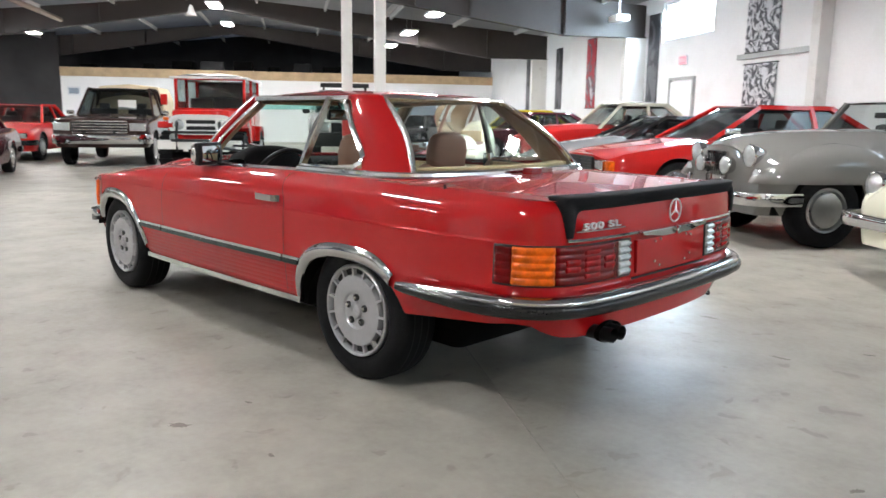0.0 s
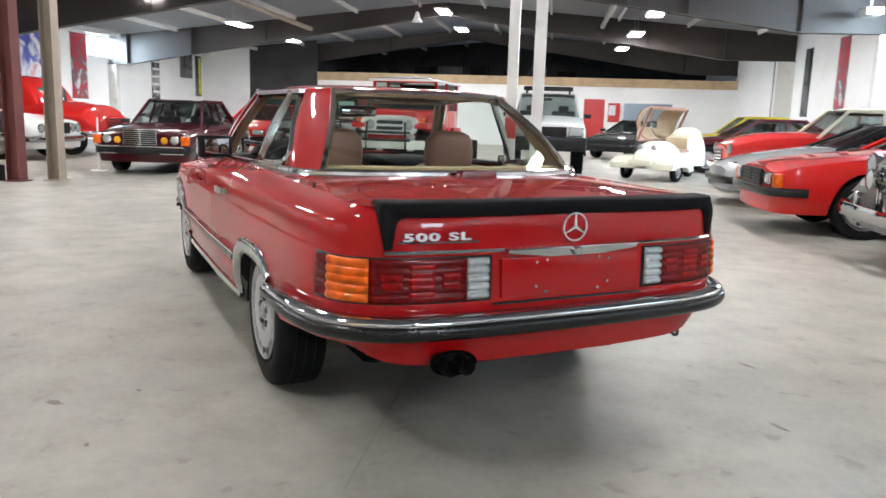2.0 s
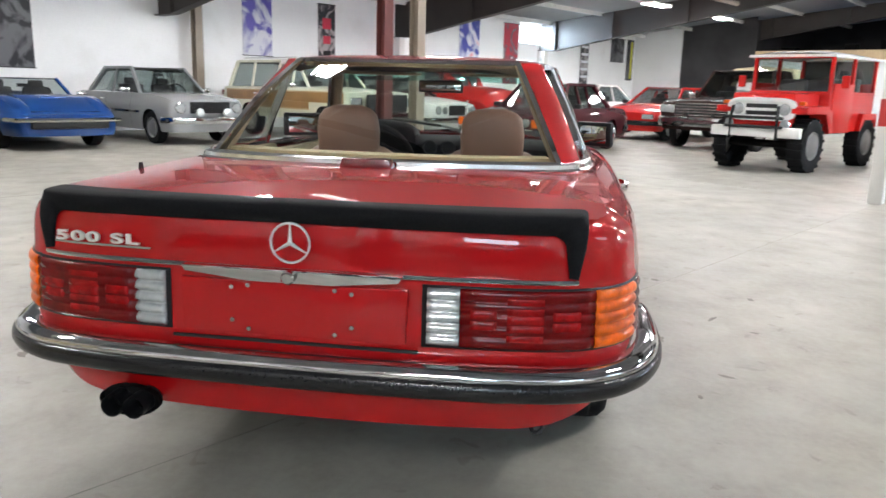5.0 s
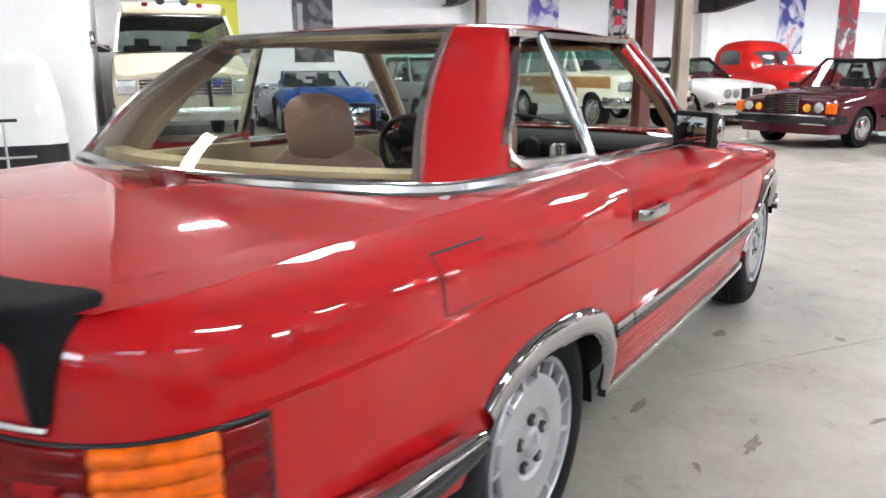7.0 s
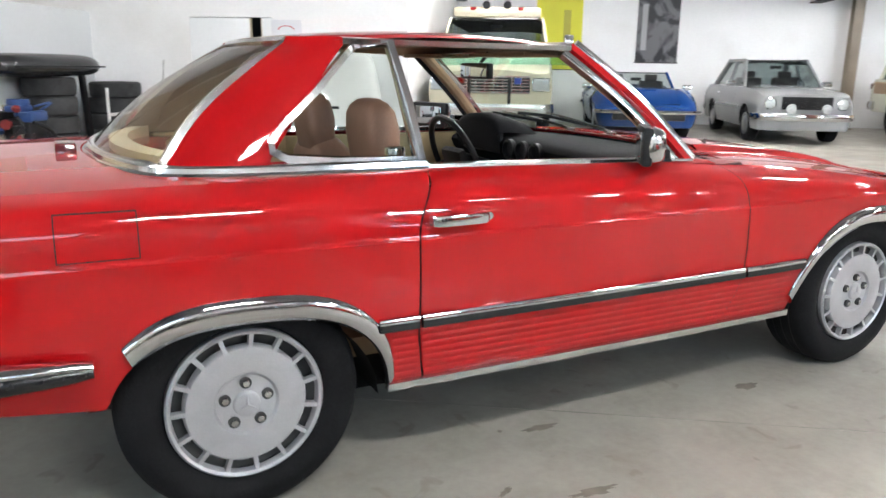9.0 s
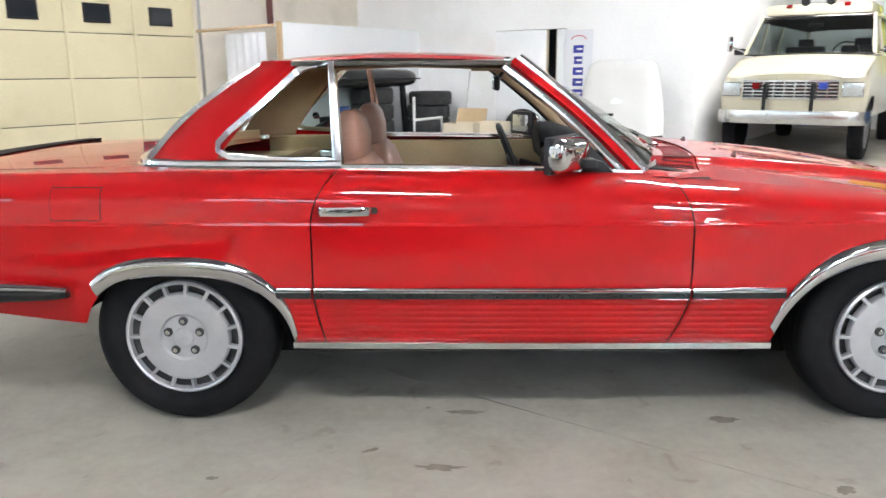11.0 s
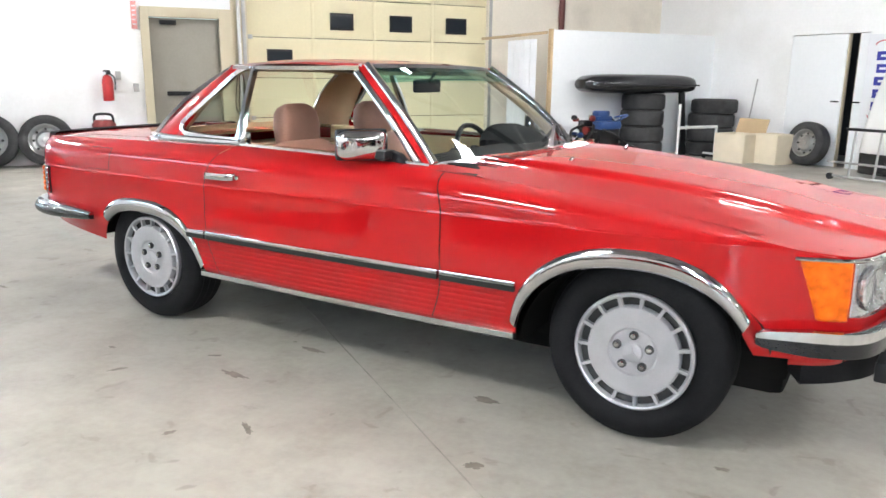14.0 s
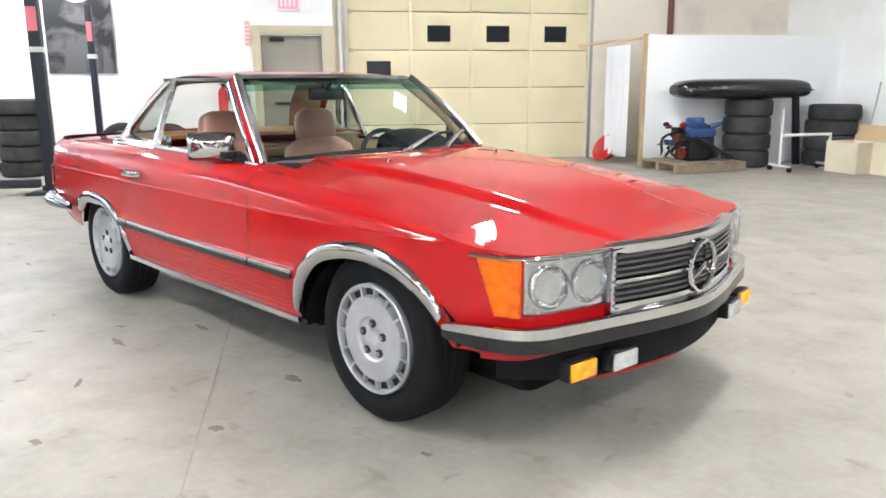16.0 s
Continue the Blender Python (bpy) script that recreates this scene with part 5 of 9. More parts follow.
for s in (1, -1):
    for k in range(13):
        y = 0.56 - 0.038 * k
        x0, x1 = screen_pt(0, (y / 0.69 + 1) / 2).x + 0.020, hood_x0(y) - 0.016
        rib = [Vector((x, s * y, min(hood_z(max(x, 1.58), y) - 0.002, 0.90) + 0.001)) for x in [x0 + (x1 - x0) * a / 6 for a in range(7)]]
        part("louvre", sweep(rib, [(-0.006, -0.002), (0.006, -0.002), (0.004, 0.003), (-0.004, 0.003)]), M_RED, car)
        part("louvre_slot", sweep([p + Vector((0, s * 0.009, 0)) for p in rib], [(-0.003, -0.002), (0.003, -0.002), (0.003, 0.0012), (-0.003, 0.0012)]), M_DARK, car)


def on_screen(p, y, off):
    return screen_pt(p, (y / 0.69 + 1) / 2) + Vector((0.6, 0, 1.0)).normalized() * off


for y0 in (-0.03, 0.24):
    a, b = on_screen(-0.02, y0, 0.024), on_screen(0.17, y0 + 0.34, 0.028)
    wiper = part("wiper", sweep([a, a.lerp(b, 0.12) + Vector((0.004, 0, 0.010)), a.lerp(b, 0.6) + Vector((0.004, 0, 0.008)), b], [(-0.010, -0.004), (0.010, -0.004), (0.007, 0.006), (-0.007, 0.006)], scales=[1.3, 1.2, 0.9, 0.6]), M_TRIM, car, "polished metal windscreen wiper")
    part("blade", sweep([on_screen(0.10, y0 + 0.12, 0.012), on_screen(0.165, y0 + 0.34, 0.014), on_screen(0.19, min(y0 + 0.50, 0.62), 0.012)], [(-0.005, -0.007), (0.005, -0.007), (0.003, 0.007), (-0.003, 0.007)]), M_BLACK, wiper)
    part("wiper_pivot", lathe([(0.022, -0.03), (0.022, 0.008), (0.014, 0.016), (0.0005, 0.018)], 14, Matrix.Translation(a) @ Matrix.Rotation(radians(90), 4, "X")), M_TRIM, wiper)
for y in (0.34, -0.34):
    part("washer_jet", rod((2.02, y, hood_z(2.02, y) - 0.004), (2.03, y, hood_z(2.02, y) + 0.012), 0.012, 10, 0.007), M_CHROME, car)


# ---- wheels ----
def wheel(parent, c, s, steer=0.0):
    m = Matrix.Translation(c) @ Matrix.Rotation(radians(steer), 4, "Z") @ Matrix.Diagonal((1, s, 1, 1))
    w = part("wheel", lathe([(0.312, -0.19), (0.317, -0.165), (0.318, -0.11), (0.317, -0.055), (0.311, -0.028), (0.290, -0.006), (0.255, 0.000), (0.225, -0.006), (0.208, -0.018), (0.20, -0.05)], 64, m), M_TYRE, parent, "black tyre on a silver disc alloy wheel")
    rim = part("rim", lathe([(0.198, -0.10), (0.204, -0.016), (0.205, -0.004), (0.199, 0.002), (0.192, -0.002), (0.187, -0.020)], 56, m), M_ALLOY, w, "silver painted alloy rim")
    part("slot_recess", lathe([(0.190, -0.030), (0.150, -0.045), (0.10, -0.05)], 40, m), M_ALLOYSHADE, w)
    part("disc_cover", lathe([(0.160, -0.030), (0.159, -0.010), (0.154, -0.004), (0.120, 0.000), (0.085, -0.004), (0.078, -0.012), (0.060, -0.014), (0.036, -0.010), (0.034, -0.003), (0.030, 0.0), (0.0005, 0.001)], 48, m), M_ALLOY, w, "flat silver wheel disc")
    for k in range(15):
        a = 2 * math.pi * (k + 0.5) / 15
        bm = bmesh.new()
        add_box(bm, (0.172, -0.014, 0), (0.042, 0.020, 0.011), Matrix.Rotation(-a, 4, "Y"))
        for v in bm.verts:
            v.co = m @ v.co
        part("spoke", bm, M_ALLOY, w)
    for k in range(5):
        a = math.pi / 2 + 2 * math.pi * k / 5
        x, z = 0.058 * math.cos(a), 0.058 * math.sin(a)
        part("bolt_well", lathe([(0.0155, -0.014), (0.0155, -0.0055), (0.0005, -0.0055)], 14, m @ Matrix.Translation((x, 0.0, z))), M_ALLOYSHADE, w)
        part("bolt", lathe([(0.0095, -0.010), (0.0095, 0.001), (0.006, 0.002), (0.0005, 0.002)], 6, m @ Matrix.Translation((x, 0.0, z))), M_BRUSH, w)
    bm = bmesh.new()
    for k in range(3):
        a = math.pi / 2 + k * 2 * math.pi / 3
        add_rod(bm, (0, 0.002, 0), (0.026 * math.cos(a), 0.001, 0.026 * math.sin(a)), 0.005, 5, 0.001)
    for v in bm.verts:
        v.co = m @ v.co
    part("cap_badge", bm, M_ALLOY, w)
    part("tread_groove", lathe([(0.3186, -0.148), (0.3186, -0.142)], 48, m), M_DARK, w)
    part("tread_groove", lathe([(0.3192, -0.108), (0.3192, -0.102)], 48, m), M_DARK, w)
    part("tread_groove", lathe([(0.3186, -0.068), (0.3186, -0.062)], 48, m), M_DARK, w)
    return w


for x, s in ((0.0, 1), (0.0, -1), (AXLE, 1), (AXLE, -1)):
    wheel(car, (x, s * 0.812, 0.316), s)


# ---- door mirrors ----
for s in (1, -1):
    m = Matrix.Translation((1.325, s * 0.792, 0.945)) @ Matrix.Rotation(radians(36 * s if s < 0 else 26), 4, "Z")
    shell = bmesh.new()
    rows = [(-0.030, 0.96), (-0.020, 1.0), (0.0, 0.98), (0.020, 0.90), (0.032, 0.72), (0.037, 0.40)]
    rings = []
    for xx, k in rows:
        ring = []
        for j in range(28):
            a = 2 * math.pi * j / 28
            cy, cz = math.cos(a), math.sin(a)
            ring.append(shell.verts.new(m @ Vector((xx, 0.106 * k * math.copysign(abs(cy) ** 0.42, cy), 0.059 * k * math.copysign(abs(cz) ** 0.42, cz)))))
        rings.append(ring)
    for r0, r1 in zip(rings, rings[1:]):
        for j in range(28):
            shell.faces.new((r0[j], r0[(j + 1) % 28], r1[(j + 1) % 28], r1[j]))
    shell.faces.new(rings[-1])
    mirror = part("door_mirror", shell, M_CHROME, car, "chrome-capped black door mirror")
    part("mirror_rim", box((-0.024, 0, 0), (0.034, 0.212, 0.124), 0.014, m), M_BLACK, mirror)
    part("mirror_glass", box((-0.0415, 0, 0), (0.004, 0.158, 0.086), 0.0015, m), M_MIRROR, mirror)
    part("mirror_foot", prism([(1.37, 0.875), (1.49, 0.872), (1.45, 0.912), (1.40, 0.925)], "y", s * 0.690, s * 0.725, 0.006), M_BLACK, mirror)
    part("mirror_arm", box((1.395, s * 0.740, 0.908), (0.05, 0.08, 0.035), 0.008), M_BLACK, mirror)

# ---- cabin ----
part("floor_carpet", box((0.85, 0, 0.36), (1.9, 1.3, 0.06)), M_LINER, car)
part("rear_shelf", box((0.04, 0, 0.80), (0.56, 1.18, 0.05), 0.02), M_CREAM, car, "cream rear parcel shelf")
part("shelf_edge", sweep([(-0.215 + 0.12 * (abs(y) / 0.57) ** 2.2, y, 0.928) for y in [-0.57 + 1.14 * k / 16 for k in range(17)]], [(-0.01, -0.05), (0.05, -0.05), (0.05, 0.008), (-0.01, 0.004)]), M_CREAM, car)
part("rear_bulkhead", box((0.20, 0, 0.62), (0.10, 1.20, 0.44), 0.02), M_LINER, car)
for s in (1, -1):
    card = part("door_card", box((1.01, s * 0.665, 0.67), (1.07, 0.045, 0.40), 0.012), M_CREAM, car, "tan door lining")
    part("armrest", box((0.92, s * 0.63, 0.70), (0.40, 0.06, 0.07), 0.02), M_TAN, card)
    part("quarter_lining", box((0.25, s * 0.655, 0.74), (0.55, 0.045, 0.32), 0.012), M_CREAM, car)
part("dashboard", sweep([(1.60, y, 0.80 + 0.02 * math.cos(y * 2)) for y in [-0.64 + 1.28 * k / 16 for k in range(17)]], [(-0.25, 0.035), (-0.235, 0.0), (-0.19, -0.06), (-0.17, -0.20), (0.10, -0.20), (0.20, 0.02), (0.16, 0.060), (0.02, 0.076), (-0.14, 0.074), (-0.21, 0.063), (-0.24, 0.050)]), M_DASH, car, "black padded dashboard")
rows_f = []
for a in range(9):
    y = 0.355 + 0.19 * math.cos(math.pi * a / 8)
    h = 0.055 + 0.075 * math.sin(math.pi * a / 8) ** 0.6
    rows_f.append([Vector((1.34, y, 0.82)), Vector((1.325, y, 0.85 + h * 0.75)), Vector((1.34, y, 0.85 + h * 0.98)), Vector((1.40, y, 0.85 + h)), Vector((1.50, y, 0.85 + h * 0.75)), Vector((1.58, y, 0.855))])
grid_mesh("binnacle", rows_f, M_DASH, car, "black instrument hood")
part("dial_panel", box((1.36, 0.355, 0.86), (0.02, 0.34, 0.10), 0.01), M_BLACK, car)
for k in range(3):
    part("air_vent", lathe([(0.042, 0), (0.042, 0.02), (0.034, 0.024), (0.030, 0.006), (0.0005, 0.004)], 20, Matrix.Translation((1.352, 0.09 - 0.10 * k, 0.842)) @ Matrix.Rotation(radians(90), 4, "Z")), M_BLACK, car)
part("console", box((1.15, 0, 0.52), (0.80, 0.24, 0.24), 0.03), M_BLACK, car)
wm = Matrix.Translation((1.225, 0.355, 0.775)) @ Matrix.Rotation(radians(-22), 4, "Y")
bm = bmesh.new()
ring = [wm @ Vector((0, 0.200 * math.cos(2 * math.pi * k / 40), 0.200 * math.sin(2 * math.pi * k / 40))) for k in range(40)]
add_sweep(bm, ring, round_prof(0.014, 8), closed=True, up=tuple(wm.to_3x3() @ Vector((1, 0, 0))))
steering = part("steering_wheel", bm, M_BLACK, car, "black four-spoke steering wheel")
part("wheel_hub", box((0.0, 0, -0.01), (0.05, 0.19, 0.13), 0.03, wm), M_BLACK, steering)
for k, (sy, sz) in enumerate(((1, -0.25), (-1, -0.25), (0.75, -0.75), (-0.75, -0.75))):
    part("wheel_spoke", rod(wm @ Vector((0, 0.06 * sy, 0.03 * sz)), wm @ Vector((0, 0.19 * sy / math.hypot(sy, sz), 0.19 * sz / math.hypot(sy, sz))), 0.014, 6), M_BLACK, steering)
part("steering_column", rod(wm @ Vector((0.02, 0, -0.01)), (1.50, 0.355, 0.70), 0.035, 10), M_BLACK, steering)


def seat(y):
    def cushion(name, rings, mat, lab="", under=None):
        bm = bmesh.new()
        rr = []
        for c, wy, wd, rot in rings:
            ring = []
            for j in range(24):
                a = 2 * math.pi * j / 24
                p = Vector((wd * math.copysign(abs(math.sin(a)) ** 0.6, math.sin(a)), wy * math.copysign(abs(math.cos(a)) ** 0.5, math.cos(a)), 0))
                ring.append(bm.verts.new(Vector(c) + Matrix.Rotation(radians(rot), 3, "Y") @ p))
            rr.append(ring)
        for r0, r1 in zip(rr, rr[1:]):
            for j in range(24):
                bm.faces.new((r0[j], r0[(j + 1) % 24], r1[(j + 1) % 24], r1[j]))
        bm.faces.new(rr[0][::-1])
        bm.faces.new(rr[-1])
        return part(name, bm, mat, under or car, lab, angle=60)

    st = cushion("seat", [((0.92, y, 0.44), 0.235, 0.24, 0), ((0.92, y, 0.50), 0.25, 0.26, 2), ((0.92, y, 0.56), 0.245, 0.255, 4), ((0.92, y, 0.585), 0.19, 0.20, 4)], M_TAN, "brown leather bucket seat with tall headrest")
    back = cushion("backrest", [((0.66, y, 0.50), 0.22, 0.06, -12), ((0.635, y, 0.60), 0.245, 0.085, -12), ((0.607, y, 0.75), 0.25, 0.085, -13), ((0.578, y, 0.84), 0.230, 0.075, -14), ((0.566, y, 0.885), 0.16, 0.055, -14), ((0.563, y, 0.90), 0.10, 0.03, -14)], M_TAN, "", st)
    for k in range(5):
        yy = y - 0.12 + 0.06 * k
        part("pleat", sweep([(0.725, yy, 0.60), (0.687, yy, 0.74), (0.660, yy, 0.81)], round_prof(0.008, 6)), M_TAN, st)
    cushion("headrest", [((0.564, y, 0.840), 0.105, 0.032, -8), ((0.561, y, 0.862), 0.132, 0.052, -8), ((0.551, y, 0.97), 0.136, 0.062, -8), ((0.543, y, 1.030), 0.126, 0.054, -8), ((0.539, y, 1.056), 0.104, 0.040, -8), ((0.536, y, 1.072), 0.062, 0.022, -8)], M_TAN, "", st)


seat(0.315)
seat(-0.315)
part("mirror_stalk", rod((1.17, 0, 1.235), (1.13, 0, 1.185), 0.008, 8), M_BLACK, car)
part("interior_mirror", box((1.12, 0.0, 1.165), (0.025, 0.225, 0.062), 0.012), M_BLACK, car, "black interior mirror")
part("mirror_face", box((1.105, 0.0, 1.165), (0.003, 0.205, 0.048), 0.001), M_MIRROR, car)
for s in (1, -1):
    part("sun_visor", box((1.10, s * 0.30, 1.222), (0.16, 0.38, 0.014), 0.006), M_LINER, car)
part("belt_reel", box((0.50, -0.62, 0.90), (0.06, 0.03, 0.10), 0.01), M_CHROME, car)


# ---- the other vehicles: built nose to +x round the middle of the wheelbase ----
M_WHITEWALL = material("whitewall_rubber", (0.70, 0.69, 0.65), 0.6)
M_STEELRIM = material("steel_rim", (0.42, 0.42, 0.42), 0.3, 0.9, vary=0.08, scale=12)
M_SEATDK = material("dark_seat_cloth", (0.035, 0.032, 0.032), 0.8, vary=0.2, scale=8)
M_WOODSIDE = material("woodgrain_side_panel", (0.33, 0.17, 0.06), 0.35, vary=0.2, scale=2.5, fine=0.15, fine_scale=35)
M_CANVAS = material("tan_canvas", (0.55, 0.45, 0.30), 0.85, vary=0.08, scale=3, fine=0.06, fine_scale=60, bump=0.1)
PAINTS = {k: paint(k + "_paint", c) for k, c in (
    ("maroon", (0.055, 0.004, 0.009)), ("dark_brown", (0.035, 0.018, 0.016)), ("bright_red", (0.48, 0.012, 0.010)), ("white", (0.68, 0.68, 0.665)),
    ("cream", (0.52, 0.48, 0.36)), ("grey", (0.15, 0.145, 0.135)), ("silver", (0.25, 0.255, 0.26)), ("blue", (0.006, 0.04, 0.16)), ("black", (0.012, 0.012, 0.013)),
    ("yellow", (0.62, 0.50, 0.03)), ("ivory", (0.72, 0.71, 0.58)))}


def road_wheel(parent, x, y, r, s, rim=0.62, cap=0.45, wide=0.19, rim_mat=None, white=False, chunky=False):
    m = pose(x, y, r) @ Matrix.Diagonal((1, s, 1, 1))
    w = part("wheel", lathe([(r * 0.97, -wide), (r, -wide * 0.85), (r * 1.004, -wide * 0.5), (r, -wide * 0.15), (r * 0.965, -0.008), (r * 0.86, 0.004), (r * 0.74, 0.0), (r * rim * 1.03, -0.012), (r * rim, -0.05)], 36, m), M_TYRE, parent)
    if white:
        part("whitewall", lathe([(r * 0.88, 0.0045), (r * 0.74, 0.0025)], 32, m), M_WHITEWALL, w)
    part("rim", lathe([(r * rim * 1.03, -0.01), (r * rim, 0.0), (r * rim * 0.93, -0.006), (r * rim * 0.86, -0.04), (r * cap * 1.02, -0.030), (r * cap, -0.004), (r * cap * 0.7, 0.010), (r * cap * 0.25, 0.014), (0.0005, 0.016)], 32, m), rim_mat or M_STEELRIM, w)
    if chunky:
        for k in range(18):
            a = 2 * math.pi * k / 18
            part("tread_lug", box((0, -wide / 2, r), (0.045, wide * 1.02, 0.03), 0.0, m @ Matrix.Rotation(a, 4, "Y")), M_TYRE, w)
    else:
        for k in range(5):
            a = 2 * math.pi * k / 5
            part("rim_slot", rod(m @ Vector((r * rim * 0.72 * math.cos(a), -0.034, r * rim * 0.72 * math.sin(a))), m @ Vector((r * rim * 0.72 * math.cos(a), -0.020, r * rim * 0.72 * math.sin(a))), r * 0.055, 8), M_ALLOYSHADE, w)
    return w


def vehicle(name, m, label, category, body, L, W, wb, r, top, low=0.24, fo=0.8, cabin=None, corner=0.16, crown=0.04, bulge=0.0, waist=0.58, lights=(), grille=None, bumper=None, rear_bumper=True, roof=None,
            rim=0.62, rim_mat=None, white=False, chunky=False, glass_mat=None, signals=(), side_trim=0.0, shoulder=0.10, arch=1.18, mirrors=True, nose_round=0.10):
    """A car from its numbers: top: heights of bonnet, waist and boot along x; cabin: base and roof stations."""
    ob = thing(name, m, label, category)
    xf, xr = wb / 2 + fo, wb / 2 + fo - L
    hw = W / 2

    def plan(x):
        e = min(x - xr, xf - x) / corner
        k = 1.0 if e >= 1 else math.sqrt(max(0.0, 1 - (1 - max(e, 0)) ** 2.4)) * 0.22 + 0.78
        return hw * k * (1 - 0.03 * ((x - 0.0) / (L / 2)) ** 2)

    def zlow(x):
        z = low
        for c in (-wb / 2, wb / 2):
            d = abs(x - c) / (r * arch)
            if d < 1:
                z = max(z, low * 0.4 + (r * (1 + arch) * 0.985 - low * 0.4) * (1 - d**2.4) ** (1 / 2.4))
        return z

    def zt(x):
        return curve_table(top, x)

    def flank(x, z):
        t = (z - low) / max(zt(x) - low, 0.05)
        b = hw * (0.055 * max(0.0, (0.5 - t) / 0.5) ** 2 + shoulder * max(0.0, (t - 0.62) / 0.38) ** 2.2)
        for c in (-wb / 2, wb / 2):
            b -= bulge * math.exp(-(((x - c) / (r * 1.6)) ** 2)) * max(0.0, 1 - abs(t - 0.75) * 2.0)
        return plan(x) - b

    xs = {xr + (xf - xr) * k / 44 for k in range(45)} | {xr + 0.02, xr + 0.05, xf - 0.02, xf - 0.05}
    for c in (-wb / 2, wb / 2):
        for k in range(13):
            d = (1 - (1 - k / 12) ** 2) * r * arch
            xs |= {c - d, c + d}
        xs |= {c - r * arch - 0.004, c + r * arch + 0.004}
    xs = sorted(x for x in xs if xr <= x <= xf)
    for s in (1, -1):
        rows = []
        for x in xs:
            a, b = zlow(x), zt(x)
            rows.append([Vector((x, s * flank(x, a + (b - a) * (k / 12) ** 0.9), a + (b - a) * (k / 12) ** 0.9)) for k in range(13)])
        grid_mesh("body_side", rows, body, ob, flip=s < 0)
    rows = []
    for x in xs:
        y1 = flank(x, zt(x))
        row = []
        for k in range(17):
            q = -1 + 2 * k / 16
            row.append(Vector((x, y1 * q, zt(x) + crown * (1 - abs(q) ** 2.5))))
        rows.append(row)
    grid_mesh("body_top", rows, body, ob, flip=True)
    for x, fl in ((xf, False), (xr, True)):
        a, b = zlow(x), zt(x)
        rows = []
        for k in range(9):
            z = a + (b - a) * k / 8
            y1 = flank(x, z)
            rows.append([Vector((x + (nose_round if x > 0 else -nose_round) * 0.35 * (1 - (q / 8 * 2 - 1) ** 2), y1 * (q / 8 * 2 - 1), z + (crown * (1 - abs(q / 8 * 2 - 1) ** 2.5) if k == 8 else 0))) for q in range(9)])
        grid_mesh("nose" if x > 0 else "tail", rows, body, ob, flip=not fl)
    part("chassis", box(((xf + xr) / 2, 0, (low + 0.1 + waist) / 2), (L - 0.25, W * 0.60, waist - low)), M_UNDER, ob)
    for x0, x1 in ((xr + 0.1, -wb / 2 - r * arch), (-wb / 2 + r * arch, wb / 2 - r * arch), (wb / 2 + r * arch, xf - 0.1)):
        if x1 - x0 > 0.05:
            part("inner_panel", box(((x0 + x1) / 2, 0, low + 0.14), (x1 - x0, W * 0.86, 0.26)), M_UNDER, ob)
    for c in (-wb / 2, wb / 2):
        for s in (1, -1):
            road_wheel(ob, c, s * (hw - 0.035), r, s, rim, rim_mat=rim_mat, white=white, chunky=chunky)
    g = glass_mat or M_GLASSCAR
    if cabin:
        x0, x1, x2, x3 = cabin["x"]
        zb, zr = cabin["z"]
        yb, yt = cabin["y"]
        rmat = roof or body
        corners = {}
        for s in (1, -1):
            corners[s] = [Vector((x0, s * yb, zb)), Vector((x1, s * yt, zr)), Vector((x2, s * yt, zr)), Vector((x3, s * yb, zb))]
        rows = []
        for k in range(13):
            t = k / 12
            x = x1 - 0.05 + (x2 - x1 + 0.09) * t
            e = 1 - abs(2 * t - 1) ** 6
            rows.append([Vector((x, yt * 1.02 * q, zr - 0.035 + 0.035 * (1 - abs(q) ** 5) + cabin.get("dome", 0.03) * e * (1 - q * q))) for q in [-1 + j / 6 for j in range(13)]])
        if not cabin.get("topless"):
            grid_mesh("roof", rows, rmat, ob, flip=True)
            grid_mesh("roof_lining", [[p - Vector((0, 0, 0.03)) for p in r_] for r_ in rows], M_SEATDK, ob)
        post = [(-0.028, -0.02), (0.028, -0.02), (0.028, 0.02), (-0.028, 0.02)]
        for s in (1, -1):
            c = corners[s]
            part("windscreen_post", sweep([c[3], c[2]], post, up=(0, s, 0.3)), cabin.get("post") or rmat, ob)
            if not cabin.get("topless"):
                part("rear_post", sweep([c[0], c[1]], post, up=(0, s, 0.3), scales=[cabin.get("cpost", 1.6), cabin.get("cpost", 1.6)]), rmat, ob)
                part("roof_rail", sweep([c[1], c[2]], post, up=(0, s, 0.3)), rmat, ob)
                for f in cabin.get("mid", ()):
                    xb = x0 + (x3 - x0) * f
                    xt = min(max(xb, x1), x2)
                    part("door_post", sweep([Vector((xb, s * yb, zb)), Vector((xt, s * yt, zr))], post, up=(0, s, 0.3)), rmat, ob)
                bm = bmesh.new()
                add_poly(bm, [p + Vector((0, -s * 0.008, 0)) for p in c])
                pane = part("side_window", bm, g, ob)
                pane.visible_shadow = False
            part("waist_trim", sweep([Vector((x0, s * (yb + 0.012), zb)), Vector((x3, s * (yb + 0.012), zb))], round_prof(0.010, 6)), M_CHROME, ob)
        ends = (("windscreen", 3, 2, 0.10), ("rear_window", 0, 1, -0.08))
        for nm, a, b, bow in ends:
            if cabin.get("topless") and nm == "rear_window":
                continue
            lo0, hi0, lo1, hi1 = corners[1][a], corners[1][b], corners[-1][a], corners[-1][b]
            rows = [[lo0.lerp(hi0, p / 4).lerp(lo1.lerp(hi1, p / 4), q / 8) + Vector((bow * (1 - (q / 4 - 1) ** 2) * (1 - 0.4 * p / 4), 0, 0)) for q in range(9)] for p in range(5)]
            pane = grid_mesh(nm, rows, g, ob)
            pane.visible_shadow = False
